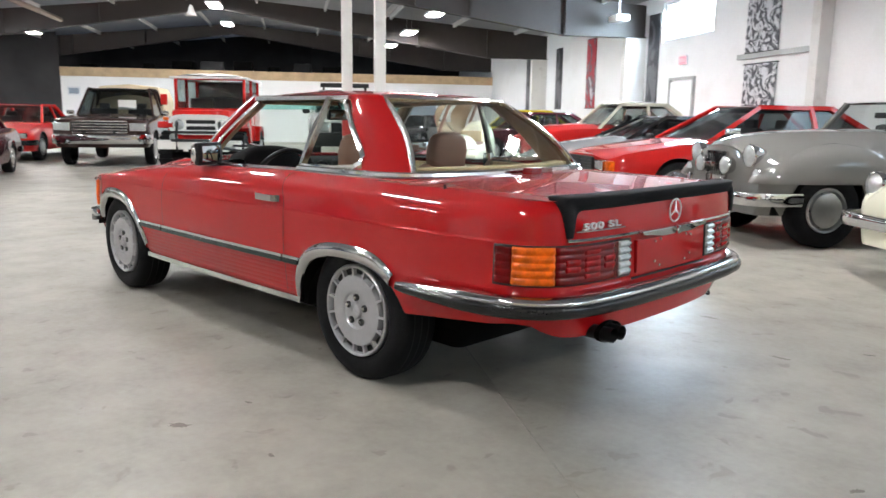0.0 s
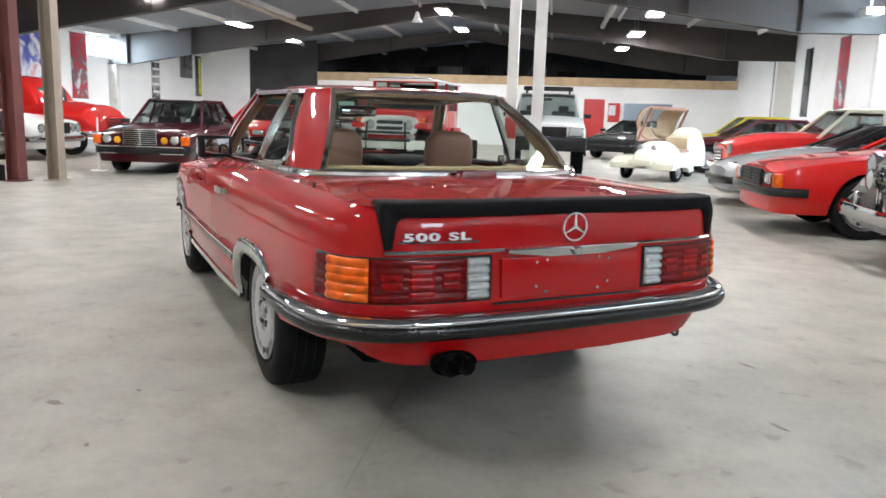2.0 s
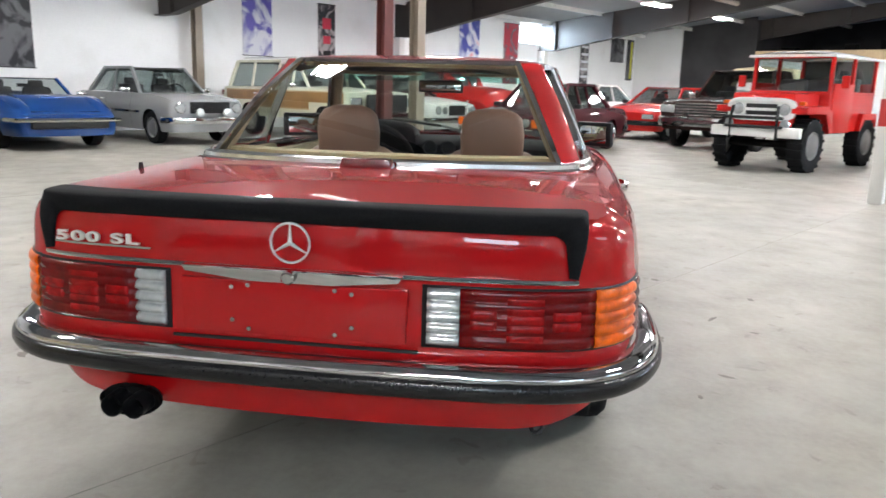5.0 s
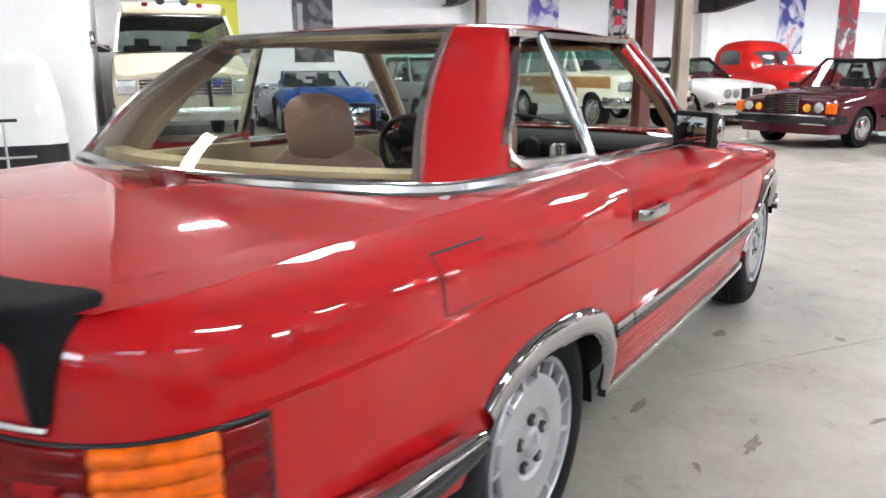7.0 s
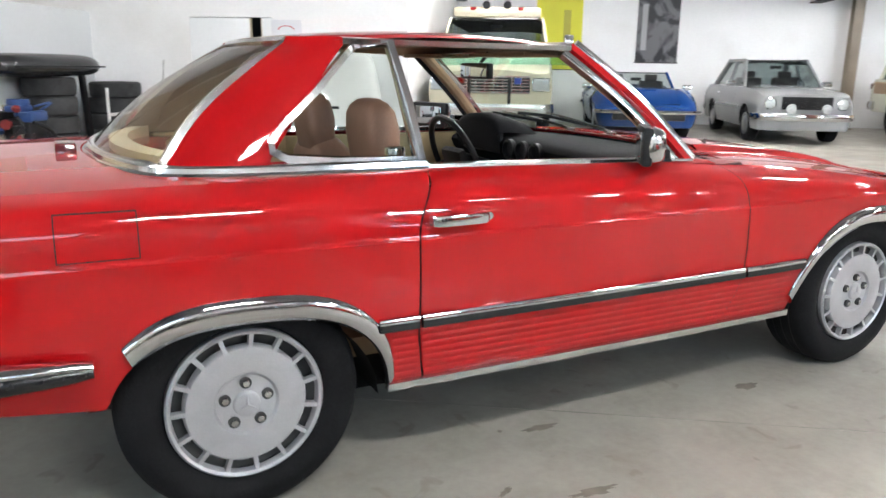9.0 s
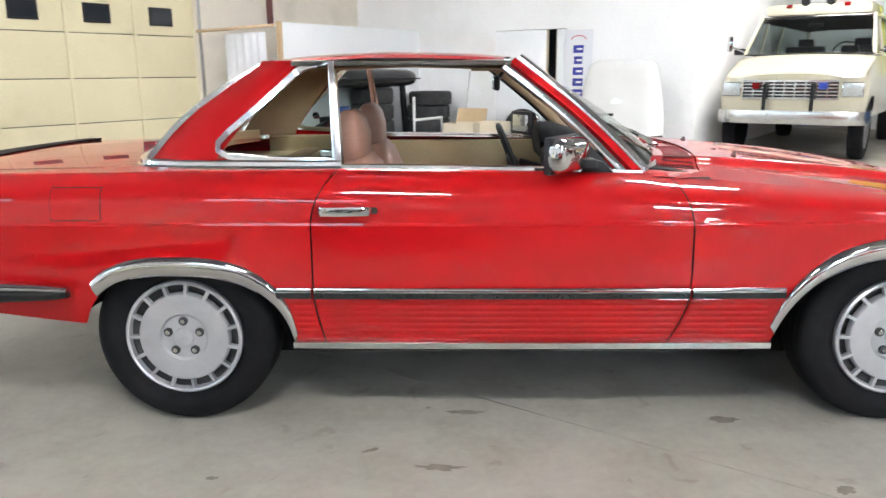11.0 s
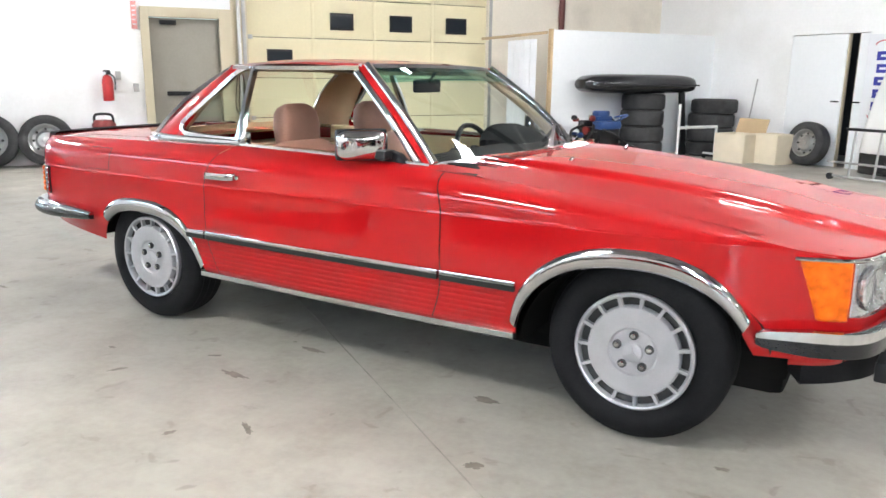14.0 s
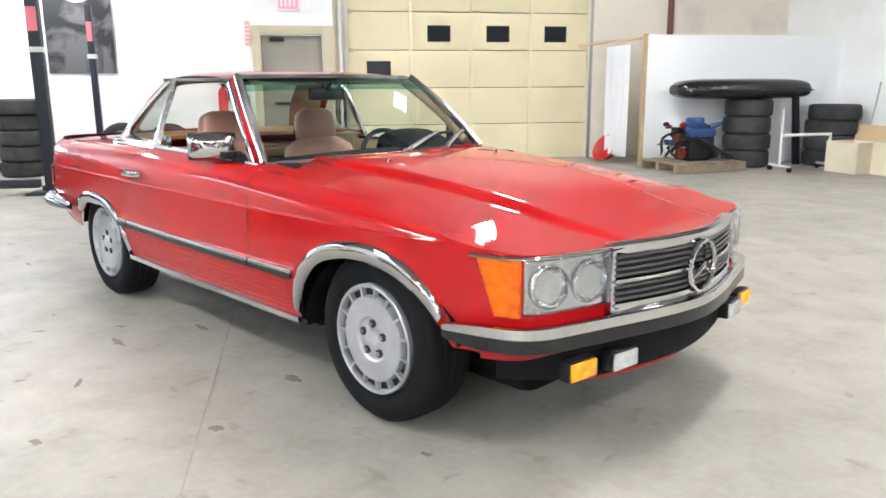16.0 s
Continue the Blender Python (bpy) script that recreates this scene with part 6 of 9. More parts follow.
            loop = rows[0] + [r_[-1] for r_ in rows[1:-1]] + rows[-1][::-1] + [r_[0] for r_ in rows[1:-1][::-1]]
            part(nm + "_trim", sweep(loop, round_prof(0.013, 6), closed=True, up=(1, 0, 0.6)), cabin.get("trim") or M_CHROME, ob)
        part("dashboard", box((x3 - 0.22, 0, zb - 0.05), (0.34, yb * 1.8, 0.12), 0.03), M_BLACK, ob)
        for y in (yb * 0.5, -yb * 0.5):
            sx = (x0 + x3) / 2 + cabin.get("seat", 0.05)
            part("front_seat", box((sx, y, zb - 0.08), (0.14, yb * 0.72, 0.50), 0.05, None), cabin.get("seat_mat") or M_SEATDK, ob)
            part("headrest", box((sx - 0.03, y, zb + 0.22), (0.09, 0.24, 0.14), 0.03), cabin.get("seat_mat") or M_SEATDK, ob)
        wmx = pose(x3 - 0.48, yb * 0.5, zb + 0.02) @ Matrix.Rotation(radians(-25), 4, "Y")
        part("steering_wheel", sweep([wmx @ Vector((0, 0.18 * math.cos(2 * math.pi * k / 20), 0.18 * math.sin(2 * math.pi * k / 20))) for k in range(20)], round_prof(0.012, 6), closed=True, up=(1, 0, 0.3)), M_BLACK, ob)
        part("interior_mirror", box(((x2 * 1.0 - 0.02), 0, zr - 0.12), (0.03, 0.2, 0.06), 0.01), M_BLACK, ob)
        if mirrors:
            for s in (1, -1):
                part("door_mirror", box((x3 - 0.28, s * (hw + 0.06), zb + 0.06), (0.08, 0.17, 0.10), 0.025), M_CHROME if bumper and bumper[0] is M_CHROME else M_BLACK, ob)
        for s in (1, -1):
            part("door_handle", box((x0 * 0.45 + x3 * 0.55 - 0.40, s * (flank(0, zb - 0.14) + 0.012), zb - 0.13), (0.15, 0.022, 0.03), 0.008), M_CHROME, ob)
            for gx in (x3 - 0.22, (x0 + x3) / 2 - 0.18):
                rows = [[Vector((gx + d, s * (flank(gx, z) + 0.002), z)) for z in [low + 0.06 + (zb - low - 0.10) * k / 6 for k in range(7)]] for d in (-0.004, 0.004)]
                grid_mesh("door_seam", rows, M_DARK, ob, flip=s < 0)
    for kind, y, z, a, b in lights:
        for s in (1, -1):
            xx = xf + nose_round * 0.35 * (1 - (y / max(flank(xf, z), 0.1)) ** 2)
            if kind == "round":
                mm = pose(xx - 0.01, s * y, z) @ Matrix.Rotation(radians(-90), 4, "Z")
                lamp = part("headlight", lathe([(a * 1.12, 0.0), (a * 1.12, 0.03), (a, 0.038), (a * 0.98, 0.020)], 24, mm), M_CHROME, ob)
                part("lens", lathe([(a * 0.99, 0.022), (a * 0.7, 0.040), (a * 0.3, 0.050), (0.0005, 0.052)], 24, mm), M_CLEARLENS, lamp)
            else:
                lamp = part("headlight", box((xx, s * y, z), (0.06, a, b), 0.012), M_CHROME, ob)
                part("lens", box((xx + 0.028, s * y, z), (0.02, a - 0.03, b - 0.03), 0.006), M_CLEARLENS, lamp)
    for y, z, a, b in signals:
        for s in (1, -1):
            part("turn_signal", box((xf - 0.02, s * y, z), (0.09, a, b), 0.012), M_AMBER, ob)
    if grille:
        gy, z0, z1, bars, vert, gm = grille
        xg = xf + nose_round * 0.35
        gr = part("grille", box((xg - 0.03, 0, (z0 + z1) / 2), (0.08, gy * 2, z1 - z0), 0.01), M_BLACK, ob)
        loop = [Vector((xg + 0.012, y, z)) for y, z in ((-gy, z0), (gy, z0), (gy, z1), (-gy, z1))]
        part("grille_frame", sweep(loop, [(-0.014, -0.014), (0.014, -0.014), (0.014, 0.014), (-0.014, 0.014)], closed=True, up=(1, 0, 0)), gm, gr)
        for k in range(1, bars):
            z = z0 + (z1 - z0) * k / bars
            part("bar", box((xg + 0.012, 0, z), (0.014, gy * 2 - 0.02, (z1 - z0) / bars * 0.4)), gm, gr)
        for k in range(1, vert):
            y = -gy + 2 * gy * k / vert
            part("bar", box((xg + 0.014, y, (z0 + z1) / 2), (0.012, 0.016, z1 - z0)), gm, gr)
    if bumper:
        bmat, z, h, out = bumper
        for front in (True, False) if rear_bumper else (True,):
            xe = xf if front else xr
            d = 1 if front else -1
            pts = [Vector((xe - d * 0.32, -hw * 0.99, z)), Vector((xe - d * 0.08, -hw * 0.97, z)), Vector((xe + d * (out - 0.01), -hw * 0.84, z)), Vector((xe + d * (out + 0.03), -hw * 0.4, z)), Vector((xe + d * (out + 0.035), 0, z))]
            pts = catmull(pts + [Vector((p.x, -p.y, p.z)) for p in pts[::-1][1:]], 4)
            part("bumper", sweep(pts, [(-0.03, -h / 2), (0.02, -h / 2), (0.035, 0), (0.02, h / 2), (-0.03, h / 2)] if front else [(-0.02, -h / 2), (0.03, -h / 2), (0.03, h / 2), (-0.02, h / 2), (-0.035, 0)]), bmat, ob)
    for s in (1, -1):
        part("tail_light", box((xr + 0.02, s * (hw - 0.18), zt(xr) - 0.14), (0.08, 0.24, 0.12), 0.015), M_REDLENS, ob)
        if side_trim:
            pts = [Vector((x, s * (flank(x, side_trim) + 0.006), side_trim)) for x in [-wb / 2 + r * arch + 0.03 + (wb - 2 * r * arch - 0.06) * k / 6 for k in range(7)]]
            part("side_trim", sweep(pts, [(-0.006, -0.018), (0.006, -0.018), (0.006, 0.018), (-0.006, 0.018)]), M_CHROME, ob)
    return ob


def at(u, v, deg):
    return HALL @ pose(u, v, 0, 0, 0, deg)


# maroon saloon
ob = vehicle("saloon_car", at(10.80, 6.78, 188) @ Matrix.Scale(0.91, 4), "dark maroon four-door saloon with upright chrome grille", "car", PAINTS["maroon"], 4.72, 1.79, 2.80, 0.315,
        [(-2.45, 0.80), (-2.3, 0.90), (-1.3, 0.93), (0.9, 0.93), (1.3, 0.90), (2.1, 0.80), (2.3, 0.74)], fo=0.88, cabin=dict(x=(-1.55, -0.95, 0.35, 0.95), z=(0.92, 1.42), y=(0.72, 0.56), mid=(0.42, 0.62)), corner=0.14,
        lights=[("round", 0.64, 0.66, 0.078, 0)], signals=[(0.83, 0.65, 0.14, 0.16)], grille=(0.31, 0.50, 0.85, 9, 2, M_CHROME), bumper=(M_RUBBER, 0.46, 0.13, 0.08), side_trim=0.50, rim_mat=M_TRIM)
for s in (1, -1):
    mm = pose(2.30, s * 0.44, 0.65) @ Matrix.Rotation(radians(-90), 4, "Z")
    part("fog_lamp", lathe([(0.066, -0.05), (0.066, 0.0), (0.058, 0.014), (0.03, 0.024), (0.0005, 0.028)], 20, mm), M_FOGYELLOW, ob, "yellow fog lamp beside the headlight")
part("bumper_strip", box((2.385, 0, 0.535), (0.05, 1.66, 0.035), 0.012), M_CHROME, ob, "chrome strip on the bumper")
part("bumper_strip", box((2.385, 0, 0.405), (0.05, 1.66, 0.025), 0.010), M_CHROME, ob, "chrome strip on the bumper")
# dark pickup with tan top
ob = vehicle("pickup_truck", at(16.1, 4.95, 180), "dark brown pickup with tan canvas top and chrome bumper", "pickup", PAINTS["dark_brown"], 5.0, 2.0, 2.95, 0.37,
             [(-2.6, 1.08), (0.9, 1.10), (1.3, 1.08), (2.2, 1.02), (2.5, 0.98)], low=0.42, fo=0.90, cabin=dict(x=(-1.0, -0.75, 0.30, 0.80), z=(1.10, 1.72), y=(0.84, 0.68), mid=(0.35,)), waist=0.8, shoulder=0.06,
             lights=[("rect", 0.76, 0.86, 0.34, 0.18)], grille=(0.56, 0.74, 0.98, 4, 1, M_BRUSH), bumper=(M_CHROME, 0.60, 0.20, 0.09), glass_mat=M_GLASSDK)
bm = prism([(-0.82, 1.05), (0.82, 1.05), (0.84, 1.50), (0.70, 1.82), (0.0, 1.88), (-0.70, 1.82), (-0.84, 1.50)], "x", -2.5, -0.85, 0.04)
part("canvas_top", bm, M_CANVAS, ob, "tan canvas top")
for s in (1, -1):
    part("bumper_guard", box((2.46, s * 0.30, 0.64), (0.06, 0.06, 0.30), 0.015), M_RUBBER, ob)
    part("price_sheet", box((0.72, 0.15 + 0.2 * (s > 0), 1.35), (0.01, 0.20, 0.22), 0.0, pose(0, 0, 0)), M_WHITEWALL, ob)


# red off-roader with white roof
def off_roader(m):
    ob = thing("off_roader", m, "bright red boxy off-roader with white roof and grille bezel", "car")
    red, white = PAINTS["bright_red"], PAINTS["white"]
    part("tub", box((-0.55, 0, 0.92), (1.85, 1.46, 0.62), 0.03), red, ob)
    part("cowl", box((0.42, 0, 0.98), (0.22, 1.46, 0.50), 0.03), red, ob)
    part("bonnet", box((0.98, 0, 1.10), (0.96, 1.12, 0.26), 0.06), red, ob)
    part("nose", box((1.40, 0, 0.94), (0.12, 1.10, 0.46), 0.03), red, ob)
    part("engine_bay", box((0.95, 0, 0.80), (0.9, 0.9, 0.40)), M_UNDER, ob)
    for s in (1, -1):
        fender = prism([(0.40, 0.62), (0.56, 0.96), (0.72, 1.04), (1.50, 1.02), (1.52, 0.92), (1.46, 0.90), (0.80, 0.93), (0.62, 0.60)], "y", s * 0.54, s * 0.82, 0.02)
        part("front_fender", fender, red, ob)
        part("rear_fender", prism([(-1.50, 0.68), (-1.46, 0.92), (-0.80, 0.92), (-0.70, 0.62), (-0.78, 0.62), (-0.90, 0.82), (-1.36, 0.82), (-1.42, 0.68)], "y", s * 0.70, s * 0.82, 0.01), red, ob)
        for x in (1.1425, -1.1425):
            road_wheel(ob, x, s * 0.81, 0.42, s, 0.52, wide=0.26, rim_mat=M_STEELRIM, chunky=True)
        mm = pose(1.46, s * 0.415, 0.97) @ Matrix.Rotation(radians(-90), 4, "Z")
        lamp = part("headlight", lathe([(0.095, 0), (0.095, 0.03), (0.08, 0.035), (0.05, 0.05), (0.0005, 0.055)], 20, mm), M_CLEARLENS, ob)
        mm = pose(1.60, s * 0.50, 0.74) @ Matrix.Rotation(radians(-90), 4, "Z")
        part("fog_lamp", lathe([(0.001, -0.05), (0.075, -0.03), (0.085, 0), (0.075, 0.02), (0.0005, 0.04)], 18, mm), M_CLEARLENS, ob)
        part("turn_signal", box((1.40, s * 0.68, 1.07), (0.10, 0.10, 0.06), 0.02), M_AMBER, ob)
        part("door_mirror", box((0.48, s * 0.95, 1.42), (0.06, 0.13, 0.20), 0.02), red, ob)
        part("door", box((0.0, s * 0.735, 1.0), (0.86, 0.03, 0.80), 0.012), red, ob)
        for x in (0.48, -0.42, -1.42):
            part("roof_post", box((x, s * 0.70, 1.53), (0.07, 0.06, 0.62), 0.01), red, ob)
        part("window_rail", box((-0.5, s * 0.71, 1.245), (1.9, 0.05, 0.06), 0.01), red, ob)
        for x0, x1 in ((0.44, -0.38), (-0.46, -1.38)):
            bm = bmesh.new()
            add_poly(bm, [(x0, s * 0.70, 1.27), (x1, s * 0.70, 1.27), (x1, s * 0.70, 1.80), (x0, s * 0.70, 1.80)])
            part("side_window", bm, M_GLASS, ob).visible_shadow = False
    bezel = [(1.475, y, z) for y, z in [(0.58 * math.copysign(abs(math.cos(t)) ** 0.35, math.cos(t)), 0.97 + 0.15 * math.copysign(abs(math.sin(t)) ** 0.6, math.sin(t))) for t in [2 * math.pi * k / 32 for k in range(32)]]]
    part("grille_bezel", sweep(bezel, [(-0.03, -0.03), (0.03, -0.03), (0.03, 0.03), (-0.03, 0.03)], closed=True, up=(1, 0, 0)), white, ob, "white grille bezel")
    part("grille_plate", box((1.458, 0, 0.97), (0.02, 1.12, 0.26), 0.02), white, ob, "white grille plate")
    for z in (0.91, 1.02):
        part("grille_slot", box((1.470, 0, z), (0.012, 0.56, 0.065), 0.004), M_BLACK, ob)
    part("bumper", box((1.62, 0, 0.62), (0.10, 1.60, 0.16), 0.02), M_WHITEPOST, ob)
    for s in (1, -1):
        part("guard_upright", sweep([(1.70, s * 0.42, 0.50), (1.72, s * 0.42, 0.80), (1.68, s * 0.40, 1.02)], round_prof(0.028, 8)), M_BLACK, ob)
    for z in (0.70, 0.84):
        part("guard_bar", rod((1.715, -0.52, z), (1.715, 0.52, z), 0.025, 8), M_BLACK, ob)
    part("scuttle_vent", box((0.62, 0, 1.236), (0.10, 0.46, 0.02), 0.006), M_BLACK, ob)
    part("hood_bulge", box((0.98, 0, 1.225), (0.80, 0.62, 0.05), 0.02), red, ob)
    part("windscreen_frame", sweep([(0.52, -0.72, 1.24), (0.52, 0.72, 1.24), (0.46, 0.70, 1.82), (0.46, -0.70, 1.82)], [(-0.03, -0.03), (0.03, -0.03), (0.03, 0.03), (-0.03, 0.03)], closed=True, up=(1, 0, 0)), red, ob)
    bm = bmesh.new()
    add_poly(bm, [(0.50, -0.69, 1.27), (0.50, 0.69, 1.27), (0.46, 0.68, 1.79), (0.46, -0.68, 1.79)])
    part("windscreen", bm, M_GLASSCAR, ob).visible_shadow = False
    rows = [[Vector((0.60 - 2.15 * a / 10, 0.77 * q, 1.83 + 0.10 * (1 - q**4) * (1 - abs(2 * a / 10 - 1) ** 6 * 0.5))) for q in [-1 + j / 6 for j in range(13)]] for a in range(11)]
    grid_mesh("roof", rows, white, ob, "white roof")
    part("roof_gutter", sweep([(0.60, -0.77, 1.83), (0.60, 0.77, 1.83), (-1.55, 0.77, 1.83), (-1.55, -0.77, 1.83)], round_prof(0.025, 6), closed=True), white, ob)
    part("rear_panel", box((-1.46, 0, 1.05), (0.05, 1.44, 0.75), 0.02), red, ob)
    # opaque dark pane stands in for the shade inside the cab
    part("rear_window", box((-1.46, 0, 1.62), (0.04, 1.36, 0.40), 0.01), M_DARKPANE, ob)
    part("rear_bench", box((-1.0, 0, 1.25), (0.2, 1.2, 0.5), 0.05), M_SEATDK, ob)
    part("axle", rod((1.1425, -0.7, 0.42), (1.1425, 0.7, 0.42), 0.06, 10), M_UNDER, ob)
    part("chassis", box((0, 0, 0.62), (2.9, 0.7, 0.14)), M_UNDER, ob)
    for y in (0.35, -0.35):
        part("front_seat", box((-0.35, y, 1.15), (0.16, 0.5, 0.65), 0.05), M_SEATDK, ob)


off_roader(at(11.92, 2.38, 175) @ Matrix.Diagonal((1.0, 0.90, 1.0, 1.0)))

# white pickup with roof rack
ob = vehicle("off_road_pickup", at(14.9, -0.35, 180), "white lifted off-road pickup with black bull bar and roof light bar", "pickup", PAINTS["white"], 4.6, 1.74, 2.70, 0.40,
             [(-2.4, 1.20), (0.6, 1.22), (0.9, 1.20), (1.9, 1.08), (2.2, 1.0)], low=0.55, fo=0.75, cabin=dict(x=(-0.95, -0.75, 0.10, 0.72), z=(1.20, 1.75), y=(0.76, 0.64), mid=(0.4,)), waist=0.9, shoulder=0.07,
             lights=[("rect", 0.64, 0.92, 0.32, 0.20)], grille=(0.44, 0.82, 1.0, 2, 1, M_BLACK), chunky=True, rim=0.5)
part("bull_bar", box((2.18, 0, 0.66), (0.22, 1.72, 0.30), 0.05), M_BLACK, ob)
part("light_bar", box((0.0, 0, 1.88), (0.22, 1.15, 0.10), 0.02), M_BLACK, ob)
for s in (1, -1):
    part("bar_foot", box((0.0, s * 0.5, 1.80), (0.06, 0.05, 0.08)), M_BLACK, ob)
    part("fender_flare", sweep([(1.35 + 0.52 * math.cos(t), s * 0.86, 0.40 + 0.52 * math.sin(t)) for t in [math.pi * k / 12 for k in range(13)]], [(-0.05, -0.02), (0.05, -0.02), (0.05, 0.02), (-0.05, 0.02)], up=(0, 1, 0)), M_BLACK, ob)


# three-wheeled cabin scooter with its canopy tipped open
def micro(m):
    ob = thing("cabin_scooter", m, "cream three-wheeled cabin scooter with canopy swung open", "micro car")
    cream = PAINTS["ivory"]
    rows = []
    for k in range(37):
        t = k / 36
        x = 1.35 - 2.7 * t
        w = curve_table([(-1.35, 0.14), (-1.1, 0.32), (-0.7, 0.42), (0.2, 0.45), (0.7, 0.40), (1.1, 0.30), (1.35, 0.18)], x)
        z1 = curve_table([(-1.35, 0.52), (-1.1, 0.92), (-0.75, 1.10), (-0.5, 0.98), (-0.34, 0.62), (0.28, 0.60), (0.42, 0.80), (0.7, 0.80), (1.0, 0.68), (1.25, 0.54), (1.35, 0.42)], x)
        rows.append([Vector((x, w * math.copysign(abs(math.cos(a)) ** 0.7, math.cos(a)), 0.28 + (z1 - 0.28) * max(0.0, math.sin(a)) ** 0.8)) for a in [math.pi * j / 14 for j in range(15)]])
    grid_mesh("hull", rows, cream, ob)
    part("nose_cap", box((1.32, 0, 0.36), (0.10, 0.5, 0.14), 0.04), cream, ob)
    for s in (1, -1):
        part("fender", prism([(0.30, 0.20), (0.36, 0.42), (0.60, 0.50), (1.00, 0.48), (1.28, 0.38), (1.30, 0.24), (1.10, 0.24), (0.98, 0.34), (0.66, 0.34), (0.55, 0.20)], "y", s * 0.12, s * 0.70, 0.04), cream, ob)
        road_wheel(ob, 0.82, s * 0.60, 0.20, s, 0.55, wide=0.10)
        mm = pose(1.06, s * 0.15, 0.66) @ Matrix.Rotation(radians(-90), 4, "Z")
        part("headlight", lathe([(0.06, -0.05), (0.065, 0), (0.055, 0.02), (0.0005, 0.03)], 16, mm), M_CLEARLENS, ob)
    road_wheel(ob, -0.95, 0.05, 0.20, 1, 0.55, wide=0.10)
    part("cockpit_trim", box((-0.03, 0, 0.57), (0.56, 0.60, 0.12), 0.03), M_TAN, ob)
    part("seat_back", box((-0.30, 0, 0.72), (0.10, 0.52, 0.30), 0.04, None), M_CANVAS, ob)
    rows = []
    for k in range(9):
        x = 0.75 - 1.7 * k / 8
        z1 = curve_table([(-0.95, 0.10), (-0.5, 0.38), (0.2, 0.45), (0.75, 0.10)], x)
        rows.append([Vector((x, 0.36 * math.cos(a), z1 * math.sin(a))) for a in [math.pi * j / 10 for j in range(11)]])
    cm = pose(-0.05, -0.42, 0.78, 68, 0, 0)
    rows = [[cm @ (p + Vector((0, 0.38, 0))) for p in r_] for r_ in rows]
    for k0, k1, j0, j1 in ((0, 3, 0, 10), (3, 6, 0, 3), (3, 6, 7, 10), (6, 8, 0, 10)):
        grid_mesh("canopy_panel", [r_[j0:j1 + 1] for r_ in rows[k0:k1 + 1]], M_LINER, ob, "canopy with brown lining")
    pane = grid_mesh("canopy_window", [r_[3:8] for r_ in rows[3:7]], M_GLASS, ob, "clear canopy window")
    pane.visible_shadow = False
    part("canopy_frame", sweep([r_[0] for r_ in rows] + [r_[-1] for r_ in rows[::-1]], round_prof(0.035, 6), closed=True, up=tuple(cm.to_3x3() @ Vector((0, 0, 1)))), M_TAN, ob)
    for k in (2, 5):
        part("canopy_hoop", sweep(rows[k], round_prof(0.015, 6), up=(1, 0, 0)), M_CHROME, ob)


micro(at(13.2, -3.0, 146))

# row along the right wall, noses into the hall
ob = vehicle("classic_roadster", at(0.72, -5.35, 90), "ivory vintage roadster with chrome bumper", "car", PAINTS["ivory"], 4.2, 1.58, 2.5, 0.34,
             [(-2.2, 0.62), (-1.4, 0.92), (0.5, 0.93), (1.4, 0.90), (1.9, 0.72), (2.1, 0.55)], fo=0.72, cabin=dict(x=(-0.9, -0.5, 0.25, 0.42), z=(0.92, 1.28), y=(0.58, 0.5), topless=True, trim=M_CHROME), corner=0.5, crown=0.08, shoulder=0.2, bulge=0.05,
             lights=[("round", 0.55, 0.70, 0.09, 0)], bumper=(M_CHROME, 0.44, 0.10, 0.12), mirrors=False)


def pontoon(parent, x, y, length, height, width, z0, mat, name="fender"):
    """A teardrop wing over a wheel."""
    rows = []
    for k in range(25):
        t = k / 24
        h = math.sin(math.pi * min(t * 1.02, 1.0)) ** 0.62 if t < 0.42 else curve_table([(0.42, 0.985), (0.6, 0.86), (0.8, 0.55), (1.0, 0.08)], t)
        w = math.sin(math.pi * min(t, 0.999)) ** 0.4
        rows.append([Vector((x - length * t, y + width * (0.15 + 0.85 * w) * math.cos(a), z0 + height * max(h, 0.02) * max(0.0, math.sin(a)) ** 0.75)) for a in [math.pi * j / 16 for j in range(17)]])
    return grid_mesh(name, rows, mat, parent)


ob = vehicle("vintage_drophead", at(3.18, -5.28, 90), "grey vintage drophead coupe with paired chrome headlamps", "car", PAINTS["grey"], 4.5, 1.66, 2.75, 0.355,
             [(-2.4, 0.55), (-1.9, 0.80), (-1.0, 0.96), (0.6, 1.00), (1.3, 0.98), (1.8, 0.92), (2.05, 0.80)], fo=0.62, low=0.30, cabin=dict(x=(-1.05, -0.55, 0.22, 0.50), z=(0.98, 1.36), y=(0.60, 0.50), topless=True), corner=0.8, crown=0.10, shoulder=0.30,
             grille=(0.16, 0.48, 0.86, 3, 9, M_CHROME), bumper=(M_CHROME, 0.46, 0.12, 0.14), rim=0.58)
